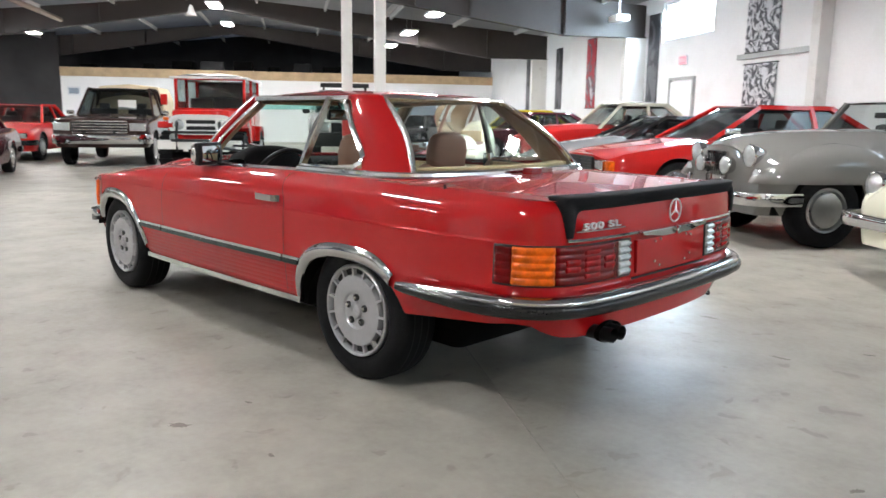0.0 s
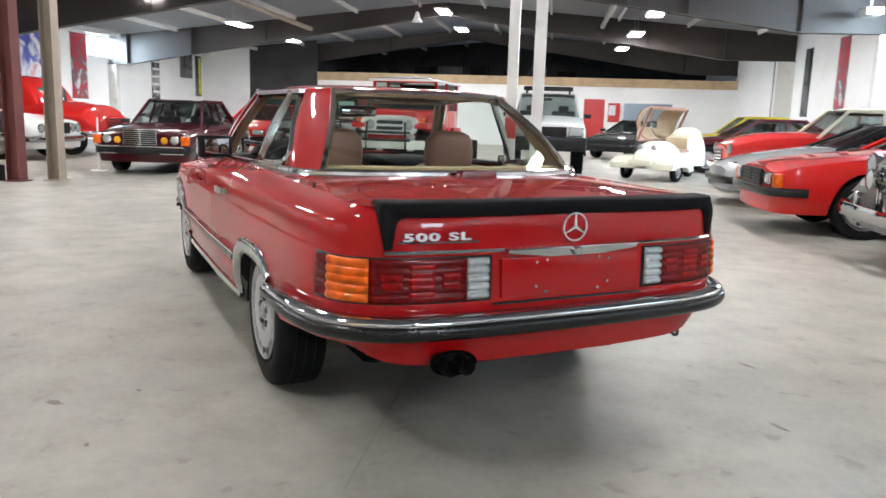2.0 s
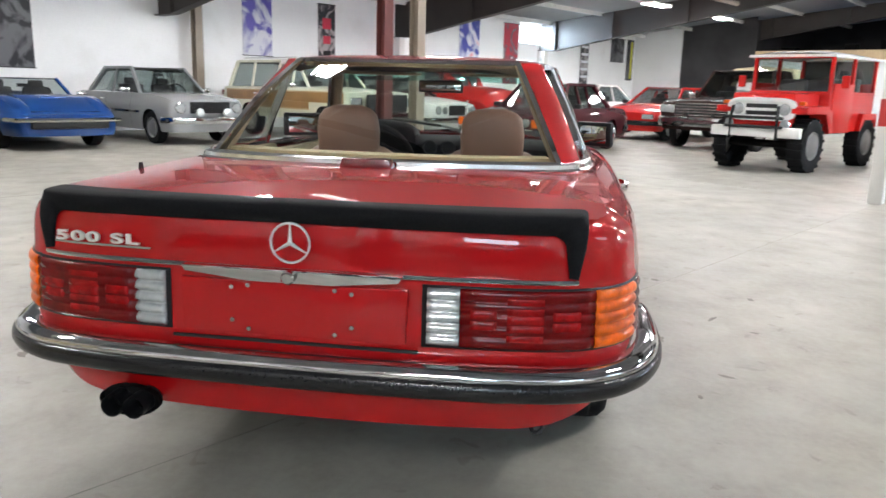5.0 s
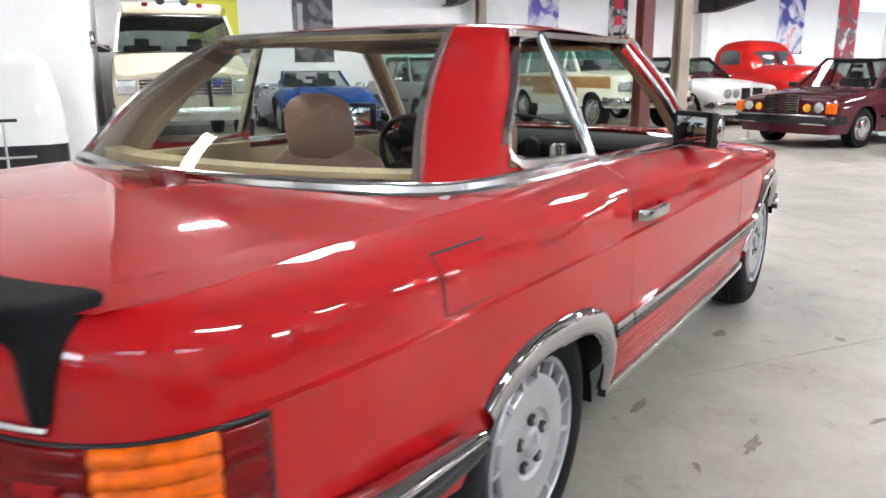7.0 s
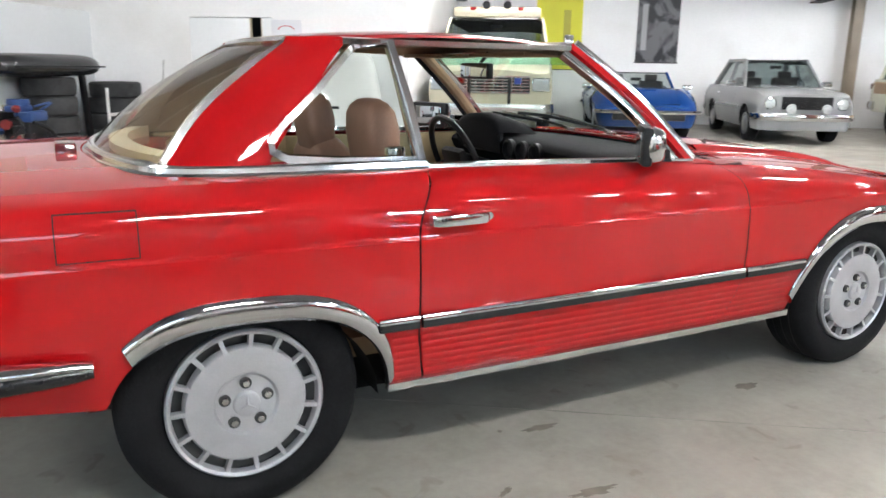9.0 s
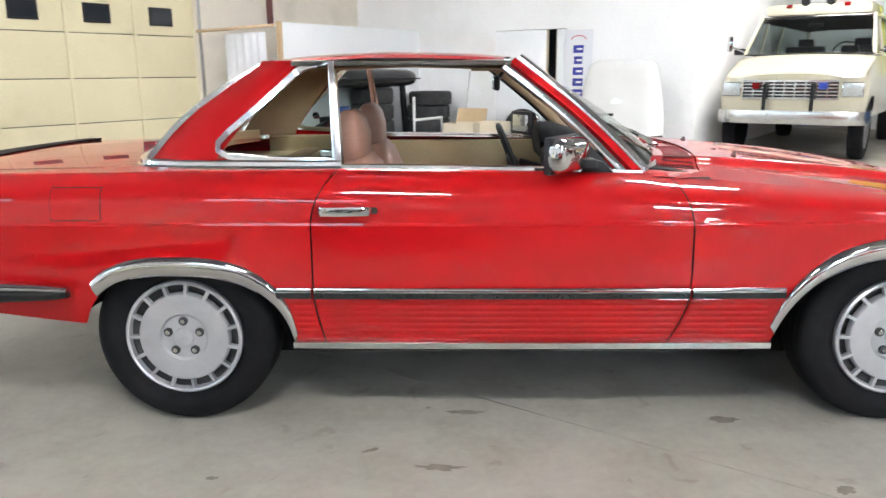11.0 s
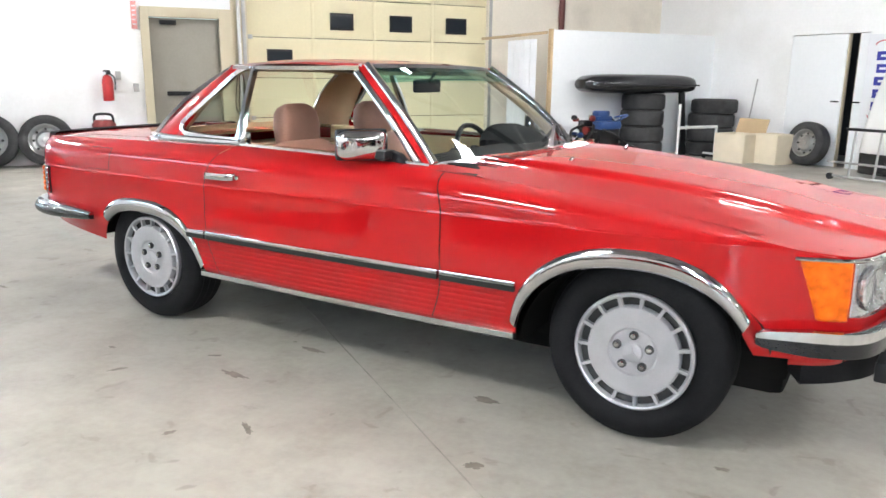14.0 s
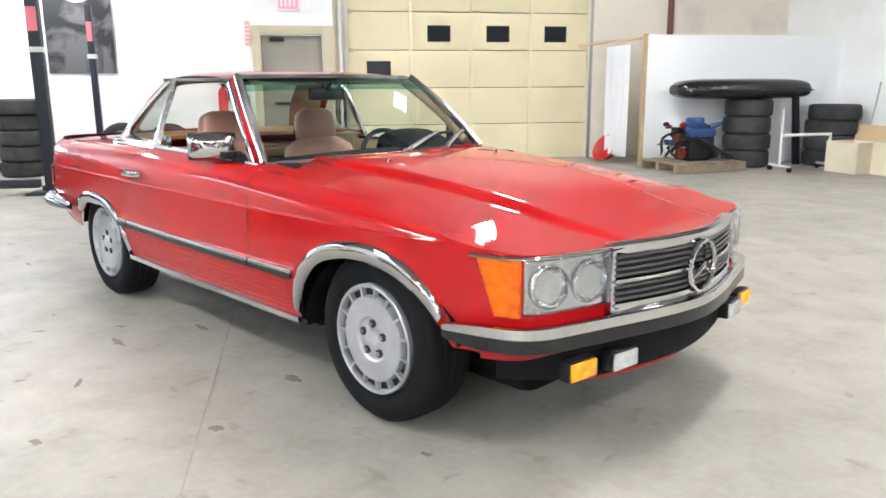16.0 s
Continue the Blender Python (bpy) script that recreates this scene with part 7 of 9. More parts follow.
for s in (1, -1):
    pontoon(ob, 2.08, s * 0.62, 2.05, 0.38, 0.24, 0.60, PAINTS["grey"], "front_wing")
    pontoon(ob, -0.70, s * 0.62, 1.75, 0.58, 0.23, 0.32, PAINTS["grey"], "rear_wing")
    for y, z, r_ in ((0.47, 0.84, 0.105), (0.22, 0.74, 0.085), (0.60, 0.66, 0.07)):
        mm = pose(2.10 - 0.10 * (y > 0.3), s * y, z) @ Matrix.Rotation(radians(-90), 4, "Z")
        lamp = part("headlamp", lathe([(0.001, -0.20), (r_ * 0.6, -0.15), (r_, -0.04), (r_ * 1.06, 0), (r_ * 0.98, 0.012)], 22, mm), M_CHROME, ob, "chrome headlamp")
        part("lens", lathe([(r_ * 0.97, 0.008), (r_ * 0.6, 0.026), (0.0005, 0.034)], 20, mm), M_CLEARLENS, lamp)
    part("bumper_guard", box((2.16, s * 0.30, 0.52), (0.05, 0.05, 0.22), 0.015), M_CHROME, ob)
part("bonnet_ornament", box((1.9, 0, 1.06), (0.16, 0.03, 0.06), 0.012), M_CHROME, ob)

vehicle("coupe_car", at(5.78, -5.10, 90), "bright red two-door coupe with dark bumper and alloy wheels", "car", PAINTS["bright_red"], 4.75, 1.73, 2.63, 0.325,
        [(-2.5, 0.86), (-2.3, 0.92), (-1.2, 0.93), (0.8, 0.90), (1.2, 0.86), (2.0, 0.74), (2.2, 0.68)], fo=0.92, cabin=dict(x=(-1.75, -1.0, 0.05, 0.85), z=(0.90, 1.34), y=(0.72, 0.52), mid=(0.40,), cpost=1.2, trim=M_BLACK), corner=0.2, shoulder=0.08,
        lights=[("rect", 0.58, 0.60, 0.24, 0.13)], signals=[(0.80, 0.59, 0.10, 0.14)], grille=(0.42, 0.53, 0.68, 4, 2, M_BLACK), bumper=(M_RUBBER, 0.47, 0.09, 0.06), rim=0.70, rim_mat=M_TRIM, glass_mat=M_GLASSDK)
vehicle("sports_coupe", at(8.55, -5.2, 90), "silver-grey low sports coupe with black roof", "car", PAINTS["silver"], 4.3, 1.70, 2.40, 0.31,
        [(-2.1, 0.78), (-1.0, 0.86), (0.6, 0.84), (1.3, 0.76), (2.0, 0.60), (2.2, 0.48)], fo=0.98, cabin=dict(x=(-1.6, -0.7, 0.0, 0.75), z=(0.84, 1.20), y=(0.68, 0.48), mid=(0.45,), trim=M_BLACK), roof=PAINTS["black"], corner=0.3, bumper=(M_RUBBER, 0.38, 0.10, 0.02), glass_mat=M_GLASSDK, crown=0.06)
vehicle("classic_saloon", at(11.0, -5.6, 90), "red and cream two-tone classic saloon with chrome trim", "car", PAINTS["bright_red"], 4.3, 1.62, 2.5, 0.33,
        [(-2.1, 0.70), (-1.6, 0.95), (0.7, 0.98), (1.3, 0.95), (1.9, 0.82), (2.1, 0.66)], fo=0.78, cabin=dict(x=(-1.55, -0.85, 0.10, 0.62), z=(0.97, 1.46), y=(0.66, 0.52), mid=(0.5,), dome=0.07), roof=PAINTS["ivory"], corner=0.4, crown=0.10, shoulder=0.16, bulge=0.03,
        lights=[("round", 0.58, 0.74, 0.09, 0)], grille=(0.24, 0.50, 0.74, 4, 1, M_CHROME), bumper=(M_CHROME, 0.44, 0.10, 0.08), side_trim=0.72)
vehicle("coupe_car", at(16.2, -5.5, 90), "dark maroon coupe parked nose out", "car", PAINTS["maroon"], 4.5, 1.72, 2.6, 0.32,
        [(-2.4, 0.80), (-1.2, 0.88), (0.8, 0.86), (1.9, 0.70), (2.1, 0.62)], cabin=dict(x=(-1.6, -0.9, 0.1, 0.8), z=(0.87, 1.30), y=(0.70, 0.50), mid=(0.45,)), bumper=(M_CHROME, 0.44, 0.10, 0.06), lights=[("round", 0.6, 0.58, 0.08, 0)])
vehicle("hatchback_car", at(18.7, -5.8, 90), "yellow small classic car parked nose out", "car", PAINTS["yellow"], 4.0, 1.62, 2.4, 0.31,
        [(-2.0, 0.80), (-1.0, 0.92), (0.6, 0.90), (1.7, 0.78), (1.9, 0.66)], cabin=dict(x=(-1.5, -0.9, 0.1, 0.7), z=(0.90, 1.38), y=(0.66, 0.52), mid=(0.45,)), bumper=(M_CHROME, 0.44, 0.10, 0.06), lights=[("round", 0.56, 0.66, 0.08, 0)])
vehicle("sports_coupe", at(22.3, -3.2, 150), "black low sports coupe parked at the rear", "car", PAINTS["black"], 4.4, 1.75, 2.45, 0.32,
        [(-2.2, 0.76), (-1.0, 0.84), (0.6, 0.82), (1.9, 0.62), (2.1, 0.50)], cabin=dict(x=(-1.6, -0.8, 0.0, 0.75), z=(0.83, 1.20), y=(0.68, 0.48), mid=(0.45,)), bumper=(M_RUBBER, 0.42, 0.10, 0.04), glass_mat=M_GLASSDK)
vehicle("coupe_car", at(17.6, 7.7, 180), "bright red coupe parked behind the saloon", "car", PAINTS["bright_red"], 4.5, 1.74, 2.6, 0.32,
        [(-2.4, 0.84), (-1.2, 0.90), (0.8, 0.88), (1.9, 0.74), (2.1, 0.66)], cabin=dict(x=(-1.6, -0.9, 0.1, 0.8), z=(0.88, 1.32), y=(0.70, 0.52), mid=(0.45,)), bumper=(M_RUBBER, 0.44, 0.12, 0.06), lights=[("rect", 0.6, 0.60, 0.3, 0.12)])
vehicle("saloon_car", at(17.8, 10.4, 180), "white saloon parked behind the maroon one", "car", PAINTS["white"], 4.5, 1.74, 2.6, 0.32,
        [(-2.4, 0.84), (-1.2, 0.90), (0.8, 0.88), (1.9, 0.76), (2.1, 0.68)], cabin=dict(x=(-1.6, -0.9, 0.1, 0.8), z=(0.88, 1.36), y=(0.70, 0.54), mid=(0.45,)), bumper=(M_CHROME, 0.44, 0.12, 0.06), lights=[("rect", 0.6, 0.60, 0.3, 0.12)])

# row along the left wall
ob = vehicle("box_truck", at(0.48, 11.35, -90), "cream cab truck with roof marker lamps and chrome mirrors", "truck", PAINTS["cream"], 5.6, 1.90, 3.5, 0.40,
             [(-3.6, 1.38), (0.8, 1.40), (1.3, 1.38), (1.9, 1.24), (2.3, 1.10)], low=0.55, fo=0.55, cabin=dict(x=(-3.2, -3.0, 0.85, 1.34), z=(1.42, 1.97), y=(0.86, 0.76), mid=(0.55, 0.8), dome=0.05, trim=M_RUBBER), waist=0.9, shoulder=0.06, corner=0.14,
             lights=[("rect", 0.76, 0.95, 0.26, 0.20)], grille=(0.60, 0.83, 1.06, 5, 9, M_BRUSH), bumper=(M_BRUSH, 0.58, 0.18, 0.10), crown=0.06)
part("roof_fairing", box((0.25, 0, 2.08), (1.25, 1.44, 0.17), 0.06), PAINTS["cream"], ob)
for y in (-0.30, 0.30):
    part("marker_lamp", box((0.86, y * 1.30, 2.13), (0.08, 0.09, 0.06), 0.02), M_REDLENS, ob)
    mm = pose(0.88, y * 0.57, 2.19) @ Matrix.Rotation(radians(-90), 4, "Z")
    part("spot_lamp", lathe([(0.001, -0.10), (0.05, -0.08), (0.065, 0), (0.055, 0.01), (0.0005, 0.015)], 18, mm), M_BLACK, ob)
    part("grille_guard", box((2.42, y, 0.78), (0.05, 0.05, 0.50), 0.015), M_BLACK, ob)
for s in (1, -1):
    part("mirror_arm", rod((1.10, s * 0.9, 1.46), (1.15, s * 1.18, 1.58), 0.015, 6), M_CHROME, ob)
    part("mirror", box((1.15, s * 1.18, 1.60), (0.08, 0.15, 0.24), 0.03), M_CHROME, ob)
for y in (-0.42, 0.42):
    part("fog_lamp", box((2.42, y, 1.00), (0.06, 0.10, 0.09), 0.02), material("blue_cover", (0.03, 0.06, 0.35), 0.3) if y > 0 else M_REDLENS, ob)

ob = vehicle("sports_car", at(3.08, 13.05, -90), "metallic blue convertible sports car with raised fenders", "car", PAINTS["blue"], 4.6, 1.76, 2.49, 0.335,
             [(-2.1, 0.72), (-1.9, 0.80), (-1.25, 0.88), (-0.6, 0.80), (0.4, 0.80), (1.25, 0.86), (1.9, 0.70), (2.2, 0.56)], fo=1.0, cabin=dict(x=(-0.9, -0.4, 0.30, 0.72), z=(0.82, 1.14), y=(0.66, 0.56), topless=True), corner=0.5, crown=0.03, shoulder=0.12, bulge=0.05,
             bumper=(M_CHROME, 0.50, 0.06, 0.05))
part("grille", box((2.28, 0, 0.42), (0.10, 1.20, 0.12), 0.02), M_BLACK, ob)
part("bonnet_bulge", prism([(-0.24, 0.80), (-0.19, 0.86), (0.19, 0.86), (0.24, 0.80)], "x", 0.55, 1.6, 0.02), PAINTS["blue"], ob)
for s in (1, -1):
    part("bumper_tip", box((2.20, s * 0.60, 0.50), (0.10, 0.50, 0.06), 0.02), M_CHROME, ob)
    part("park_lamp", box((2.26, s * 0.45, 0.41), (0.04, 0.16, 0.06), 0.01), M_CLEARLENS, ob)
for s in (1, -1):
    pontoon(ob, 2.15, s * 0.62, 1.9, 0.30, 0.22, 0.58, PAINTS["blue"], "front_wing")
ob = vehicle("compact_saloon", at(5.65, 12.95, -90), "silver two-door compact saloon with round lamps", "car", PAINTS["silver"], 4.23, 1.59, 2.50, 0.30,
             [(-2.2, 0.84), (-1.9, 0.92), (0.8, 0.92), (1.3, 0.90), (1.85, 0.84), (2.0, 0.80)], fo=0.78, cabin=dict(x=(-1.55, -1.0, 0.15, 0.72), z=(0.92, 1.40), y=(0.68, 0.55), mid=(0.48,), dome=0.02), corner=0.10, shoulder=0.09,
             lights=[("round", 0.58, 0.68, 0.09, 0)], grille=(0.40, 0.60, 0.78, 6, 3, M_BLACK), bumper=(M_CHROME, 0.46, 0.11, 0.10), side_trim=0.58)
for s in (1, -1):
    mm = pose(2.20, s * 0.28, 0.60) @ Matrix.Rotation(radians(-90), 4, "Z")
    part("rally_lamp", lathe([(0.001, -0.09), (0.07, -0.06), (0.085, 0), (0.075, 0.02), (0.0005, 0.03)], 20, mm), M_CLEARLENS, ob)

ob = vehicle("estate_wagon", at(8.95, 11.85, -90), "cream estate wagon with woodgrain side panels", "car", PAINTS["ivory"], 4.67, 1.90, 2.76, 0.355,
             [(-2.4, 1.08), (0.7, 1.10), (1.2, 1.08), (2.0, 1.03), (2.2, 1.0)], low=0.44, fo=0.72, cabin=dict(x=(-2.35, -2.15, 0.15, 0.72), z=(1.08, 1.66), y=(0.80, 0.68), mid=(0.30, 0.62, 0.80), dome=0.03), waist=0.8, shoulder=0.06, corner=0.12,
             lights=[("rect", 0.70, 0.84, 0.28, 0.18)], grille=(0.46, 0.72, 0.94, 2, 10, M_CHROME), bumper=(M_CHROME, 0.56, 0.16, 0.10), rim=0.66, rim_mat=M_BRUSH, arch=1.10)
for s in (1, -1):
    part("wood_panel", box((-0.14, s * 0.940, 0.905), (4.26, 0.02, 0.205), 0.006), M_WOODSIDE, ob, "woodgrain side panel")
    part("wood_panel", box((0.0, s * 0.950, 0.735), (1.74, 0.02, 0.14), 0.006), M_WOODSIDE, ob)
    for z, x0, x1 in ((1.018, -2.27, 1.99), (0.655, -0.90, 0.90)):
        part("wood_moulding", box(((x0 + x1) / 2, s * 0.952, z), (x1 - x0, 0.022, 0.028), 0.006), M_PINE, ob, "pale wood moulding")
    part("roof_bar", rod((-2.0, s * 0.6, 1.74), (0.0, s * 0.6, 1.74), 0.015, 6), M_CHROME, ob)
part("brush_guard", box((2.28, 0, 0.82), (0.06, 1.1, 0.36), 0.02), M_BLACK, ob)

ob = vehicle("saloon_car", at(11.45, 12.0, -90), "white saloon with dark grille and round lamps", "car", PAINTS["white"], 4.5, 1.72, 2.6, 0.31,
             [(-2.3, 0.84), (-1.2, 0.92), (0.9, 0.92), (1.9, 0.82), (2.1, 0.76)], cabin=dict(x=(-1.6, -1.0, 0.2, 0.8), z=(0.91, 1.38), y=(0.70, 0.55), mid=(0.45,)), roof=PAINTS["black"], lights=[("round", 0.60, 0.66, 0.085, 0), ("round", 0.40, 0.66, 0.075, 0)], grille=(0.26, 0.56, 0.76, 4, 1, M_BLACK), bumper=(M_CHROME, 0.44, 0.12, 0.08))
ob = vehicle("vintage_pickup", at(13.75, 12.1, -90), "bright red vintage pickup with rounded cab", "pickup", PAINTS["bright_red"], 4.7, 1.80, 2.85, 0.36,
             [(-2.4, 0.98), (-0.6, 1.0), (0.5, 1.14), (1.2, 1.12), (1.75, 1.05), (2.0, 0.80)], low=0.42, fo=0.60, waist=0.8, shoulder=0.22, corner=0.5, crown=0.12, bulge=0.08,
             lights=[("round", 0.66, 0.86, 0.09, 0)], grille=(0.30, 0.58, 0.86, 5, 1, M_CHROME), bumper=(M_CHROME, 0.50, 0.12, 0.12))
for s in (1, -1):
    pontoon(ob, 2.08, s * 0.70, 1.55, 0.58, 0.22, 0.42, PAINTS["bright_red"], "front_wing")
    part("side_window", prism([(-0.42, 1.24), (0.24, 1.24), (0.20, 1.52), (0.08, 1.57), (-0.30, 1.57), (-0.40, 1.50)], "y", s * 0.70, s * 0.752, 0.01), M_DARKPANE, ob)
    part("windscreen_pane", box((0, 0, 0), (0.03, 0.50, 0.34), 0.01, pose(0.525, s * 0.29, 1.39, 0, -27, s * 12)), M_DARKPANE, ob)
    part("door_handle", box((-0.30, s * 0.80, 1.08), (0.14, 0.03, 0.03), 0.008), M_CHROME, ob)
rows = []
for k in range(29):
    x = -0.82 + 1.50 * k / 28
    zt_ = curve_table([(-0.82, 1.10), (-0.78, 1.45), (-0.66, 1.68), (-0.45, 1.78), (-0.05, 1.81), (0.18, 1.76), (0.34, 1.64), (0.50, 1.42), (0.68, 1.10)], x)
    w_ = curve_table([(-0.82, 0.60), (-0.6, 0.72), (0.0, 0.75), (0.4, 0.74), (0.68, 0.66)], x)
    rows.append([Vector((x, w_ * math.copysign(abs(math.cos(a_)) ** 0.42, math.cos(a_)), 1.0 + (zt_ - 1.0) * max(0.0, math.sin(a_)) ** 0.42)) for a_ in [math.pi * j_ / 24 for j_ in range(25)]])
grid_mesh("cab", rows, PAINTS["bright_red"], ob, "rounded red cab")
vehicle("saloon_car", at(-4.9, -5.75, 80), "black saloon parked beside the lift", "car", PAINTS["black"], 4.6, 1.78, 2.7, 0.32,
        [(-2.4, 0.88), (-1.2, 0.94), (0.8, 0.92), (1.9, 0.80), (2.1, 0.70)], cabin=dict(x=(-1.6, -0.9, 0.2, 0.85), z=(0.92, 1.40), y=(0.72, 0.56), mid=(0.45,)), bumper=(PAINTS["black"], 0.46, 0.16, 0.06), lights=[("rect", 0.62, 0.66, 0.30, 0.14)], glass_mat=M_GLASSDK)


# ---- things along the walls ----
def on(u, v, z=0.0, deg=0.0):
    return HALL @ pose(u, v, z, 0, 0, deg)


def tyre_mesh(r, w):
    bm = bmesh.new()
    prof = [(r * 0.62, -w * 0.42), (r * 0.74, -w * 0.5), (r * 0.9, -w * 0.5), (r * 0.985, -w * 0.40), (r, -w * 0.2), (r, w * 0.2), (r * 0.985, w * 0.40), (r * 0.9, w * 0.5), (r * 0.74, w * 0.5), (r * 0.62, w * 0.42), (r * 0.62, -w * 0.42)]
    add_lathe(bm, prof, 40)
    return bm


def tyre_stack(u, v, count, label, r=0.335, w=0.235, seed=0):
    rr = random.Random(seed)
    for k in range(count):
        ob = part("tyre", tyre_mesh(r, w), M_TYREOLD, None)
        ob.matrix_basis = on(u + rr.uniform(-0.02, 0.02), v + rr.uniform(-0.02, 0.02), w * (k + 0.5)) @ Matrix.Rotation(radians(90), 4, "X")
        tagged(ob, label, "tyre", "stacked tyres")


def leaning_wheel(u, v, deg, lean, label, r=0.31, w=0.20, rim=True):
    """A wheel that leans back against a wall; its face looks along local -y."""
    th = thing("spare_wheel", on(u, v, 0, deg) @ pose(0, 0, r * math.cos(radians(lean)) + w / 2 * math.sin(radians(lean)), -lean, 0, 0), label, "wheel", "leaning wheels")
    part("tyre", tyre_mesh(r, w), M_TYREOLD, th)
    if rim:
        part("rim", lathe([(r * 0.64, -w * 0.46), (r * 0.60, -w * 0.44), (r * 0.50, -w * 0.15), (r * 0.40, -w * 0.12), (r * 0.30, -w * 0.30), (r * 0.14, -w * 0.32), (r * 0.12, -w * 0.36), (0.0005, -w * 0.36)], 32), M_STEELRIM, th)
        for k in range(8):
            a = 2 * math.pi * k / 8
            part("rim_slot", rod((r * 0.45 * math.cos(a), -w * 0.20, r * 0.45 * math.sin(a)), (r * 0.45 * math.cos(a), -w * 0.12, r * 0.45 * math.sin(a)), r * 0.05, 8), M_ALLOYSHADE, th)
    return th


tyre_stack(-5.20, 7.00, 4, "black used tyre in a stack under the roof box", w=0.245, seed=3)
tyre_stack(-5.05, 8.30, 4, "black bagged tyre in a stack by the wall", r=0.36, w=0.225, seed=4)
tyre_stack(-6.35, -3.33, 5, "worn black tyre in a stack beside the lift", r=0.33, w=0.21, seed=5)
leaning_wheel(-3.34, 8.50, 0, 8, "spare wheel with steel rim leaning on the wall")
leaning_wheel(-6.75, -2.10, -90 + 180, 8, "spare wheel with silver rim leaning on the wall", 0.34, 0.22)
leaning_wheel(-6.75, -1.45, -90 + 180, 8, "spare wheel with steel rim leaning on the wall", 0.33, 0.22)

# roof box lying on the tyre stack and a leg
M_BOXBLACK = material("glossy_black_plastic", (0.014, 0.014, 0.016), 0.22, vary=0.2, scale=3)
rb = thing("roof_box", on(-5.20, 6.85, 0.985), "long black plastic car roof box", "roof box")
rows = []
for k in range(25):
    t = k / 24
    y = -1.06 + 2.12 * t
    e = (1 - abs(2 * t - 1) ** 5) ** 0.5
    e = max(e, 0.12)
    rows.append([Vector((0.33 * (0.35 + 0.65 * e) * math.copysign(abs(math.cos(a)) ** 0.5, math.cos(a)), y, 0.13 + (0.16 * math.sin(a) if math.sin(a) > 0 else 0.13 * math.sin(a)) * (0.4 + 0.6 * e))) for a in [2 * math.pi * j / 24 for j in range(24)]])
grid_mesh("shell", rows, M_BOXBLACK, rb, closed=True)
for row, nm in ((rows[0], "end_cap"), (rows[-1], "end_cap")):
    bm = bmesh.new()
    add_poly(bm, row)
    part(nm, bm, M_BOXBLACK, rb)
part("seam_strip", sweep([(0.335, -0.95, 0.13), (0.345, 0, 0.13), (0.335, 0.95, 0.13)], round_prof(0.012, 6)), M_BLACK, rb)
part("leg", prism([(0.86, 0.03), (0.95, 0.03), (1.06, -0.985), (0.96, -0.985)], "x", -0.03, 0.03, 0.004), M_BLACK, rb)

# engine on a pallet
M_PALLET = material("weathered_pallet_wood", (0.24, 0.19, 0.13), 0.8, vary=0.25, scale=5, fine=0.2, fine_scale=50)
pal = thing("pallet", on(-4.95, 6.0, 0, 8), "weathered wooden pallet on the floor", "pallet")
for k in range(6):
    part("deck_board", box((0, -0.5 + 0.2 * k, 0.125), (0.95, 0.13, 0.02), 0.003), M_PALLET, pal)
for k in range(3):
    part("bearer", box((-0.42 + 0.42 * k, 0, 0.06), (0.08, 1.15, 0.105), 0.003), M_PALLET, pal)
M_BLUE = material("greasy_blue_enamel", (0.014, 0.05, 0.17), 0.45, vary=0.15, scale=9)
M_REDPL = material("red_enamel", (0.45, 0.02, 0.02), 0.35, vary=0.15, scale=9)
M_ENGRED = material("greasy_red_enamel", (0.16, 0.014, 0.013), 0.45, vary=0.3, scale=12)
eng = thing("engine", on(-4.95, 6.0, 0.136, 8), "blue and red car engine standing on a pallet", "engine")
part("block", box((0, 0, 0.20), (0.46, 0.40, 0.34), 0.03), M_BLACK, eng)
part("oil_pan", box((0, 0.0, 0.045), (0.34, 0.36, 0.09), 0.02), M_BLACK, eng)
for s in (1, -1):
    part("cylinder_head", box((s * 0.17, 0, 0.40), (0.16, 0.42, 0.12), 0.03, None), M_BLUE if s > 0 else M_BLACK, eng)
    part("exhaust_manifold", sweep(catmull([(s * 0.26, -0.18, 0.34), (s * 0.34, 0.0, 0.26), (s * 0.30, 0.24, 0.14), (s * 0.34, 0.42, 0.06)], 4), round_prof(0.024, 8)), M_BLACK, eng)
    part("hose", sweep(catmull([(s * 0.10, -0.22, 0.40), (s * 0.22, -0.36, 0.30), (s * 0.10, -0.44, 0.12)], 4), round_prof(0.02, 6)), M_BLACK, eng)
part("intake", box((0, 0.02, 0.49), (0.20, 0.30, 0.08), 0.03), M_BLUE, eng)
part("air_cleaner", lathe([(0.001, -0.04), (0.12, -0.04), (0.13, 0.0), (0.12, 0.04), (0.0005, 0.04)], 20, pose(0, 0.02, 0.56, 90, 0, 0)), M_BLUE, eng)
for k in range(4):
    part("pulley", lathe([(0.001, -0.02), (0.05 + 0.012 * k, -0.02), (0.05 + 0.012 * k, 0.02), (0.0005, 0.02)], 16, pose(0.12 * math.cos(k * 1.8), -0.24, 0.20 + 0.12 * math.sin(k * 1.8))), M_ENGRED if k % 2 else M_BRUSH, eng)
er = random.Random(31)
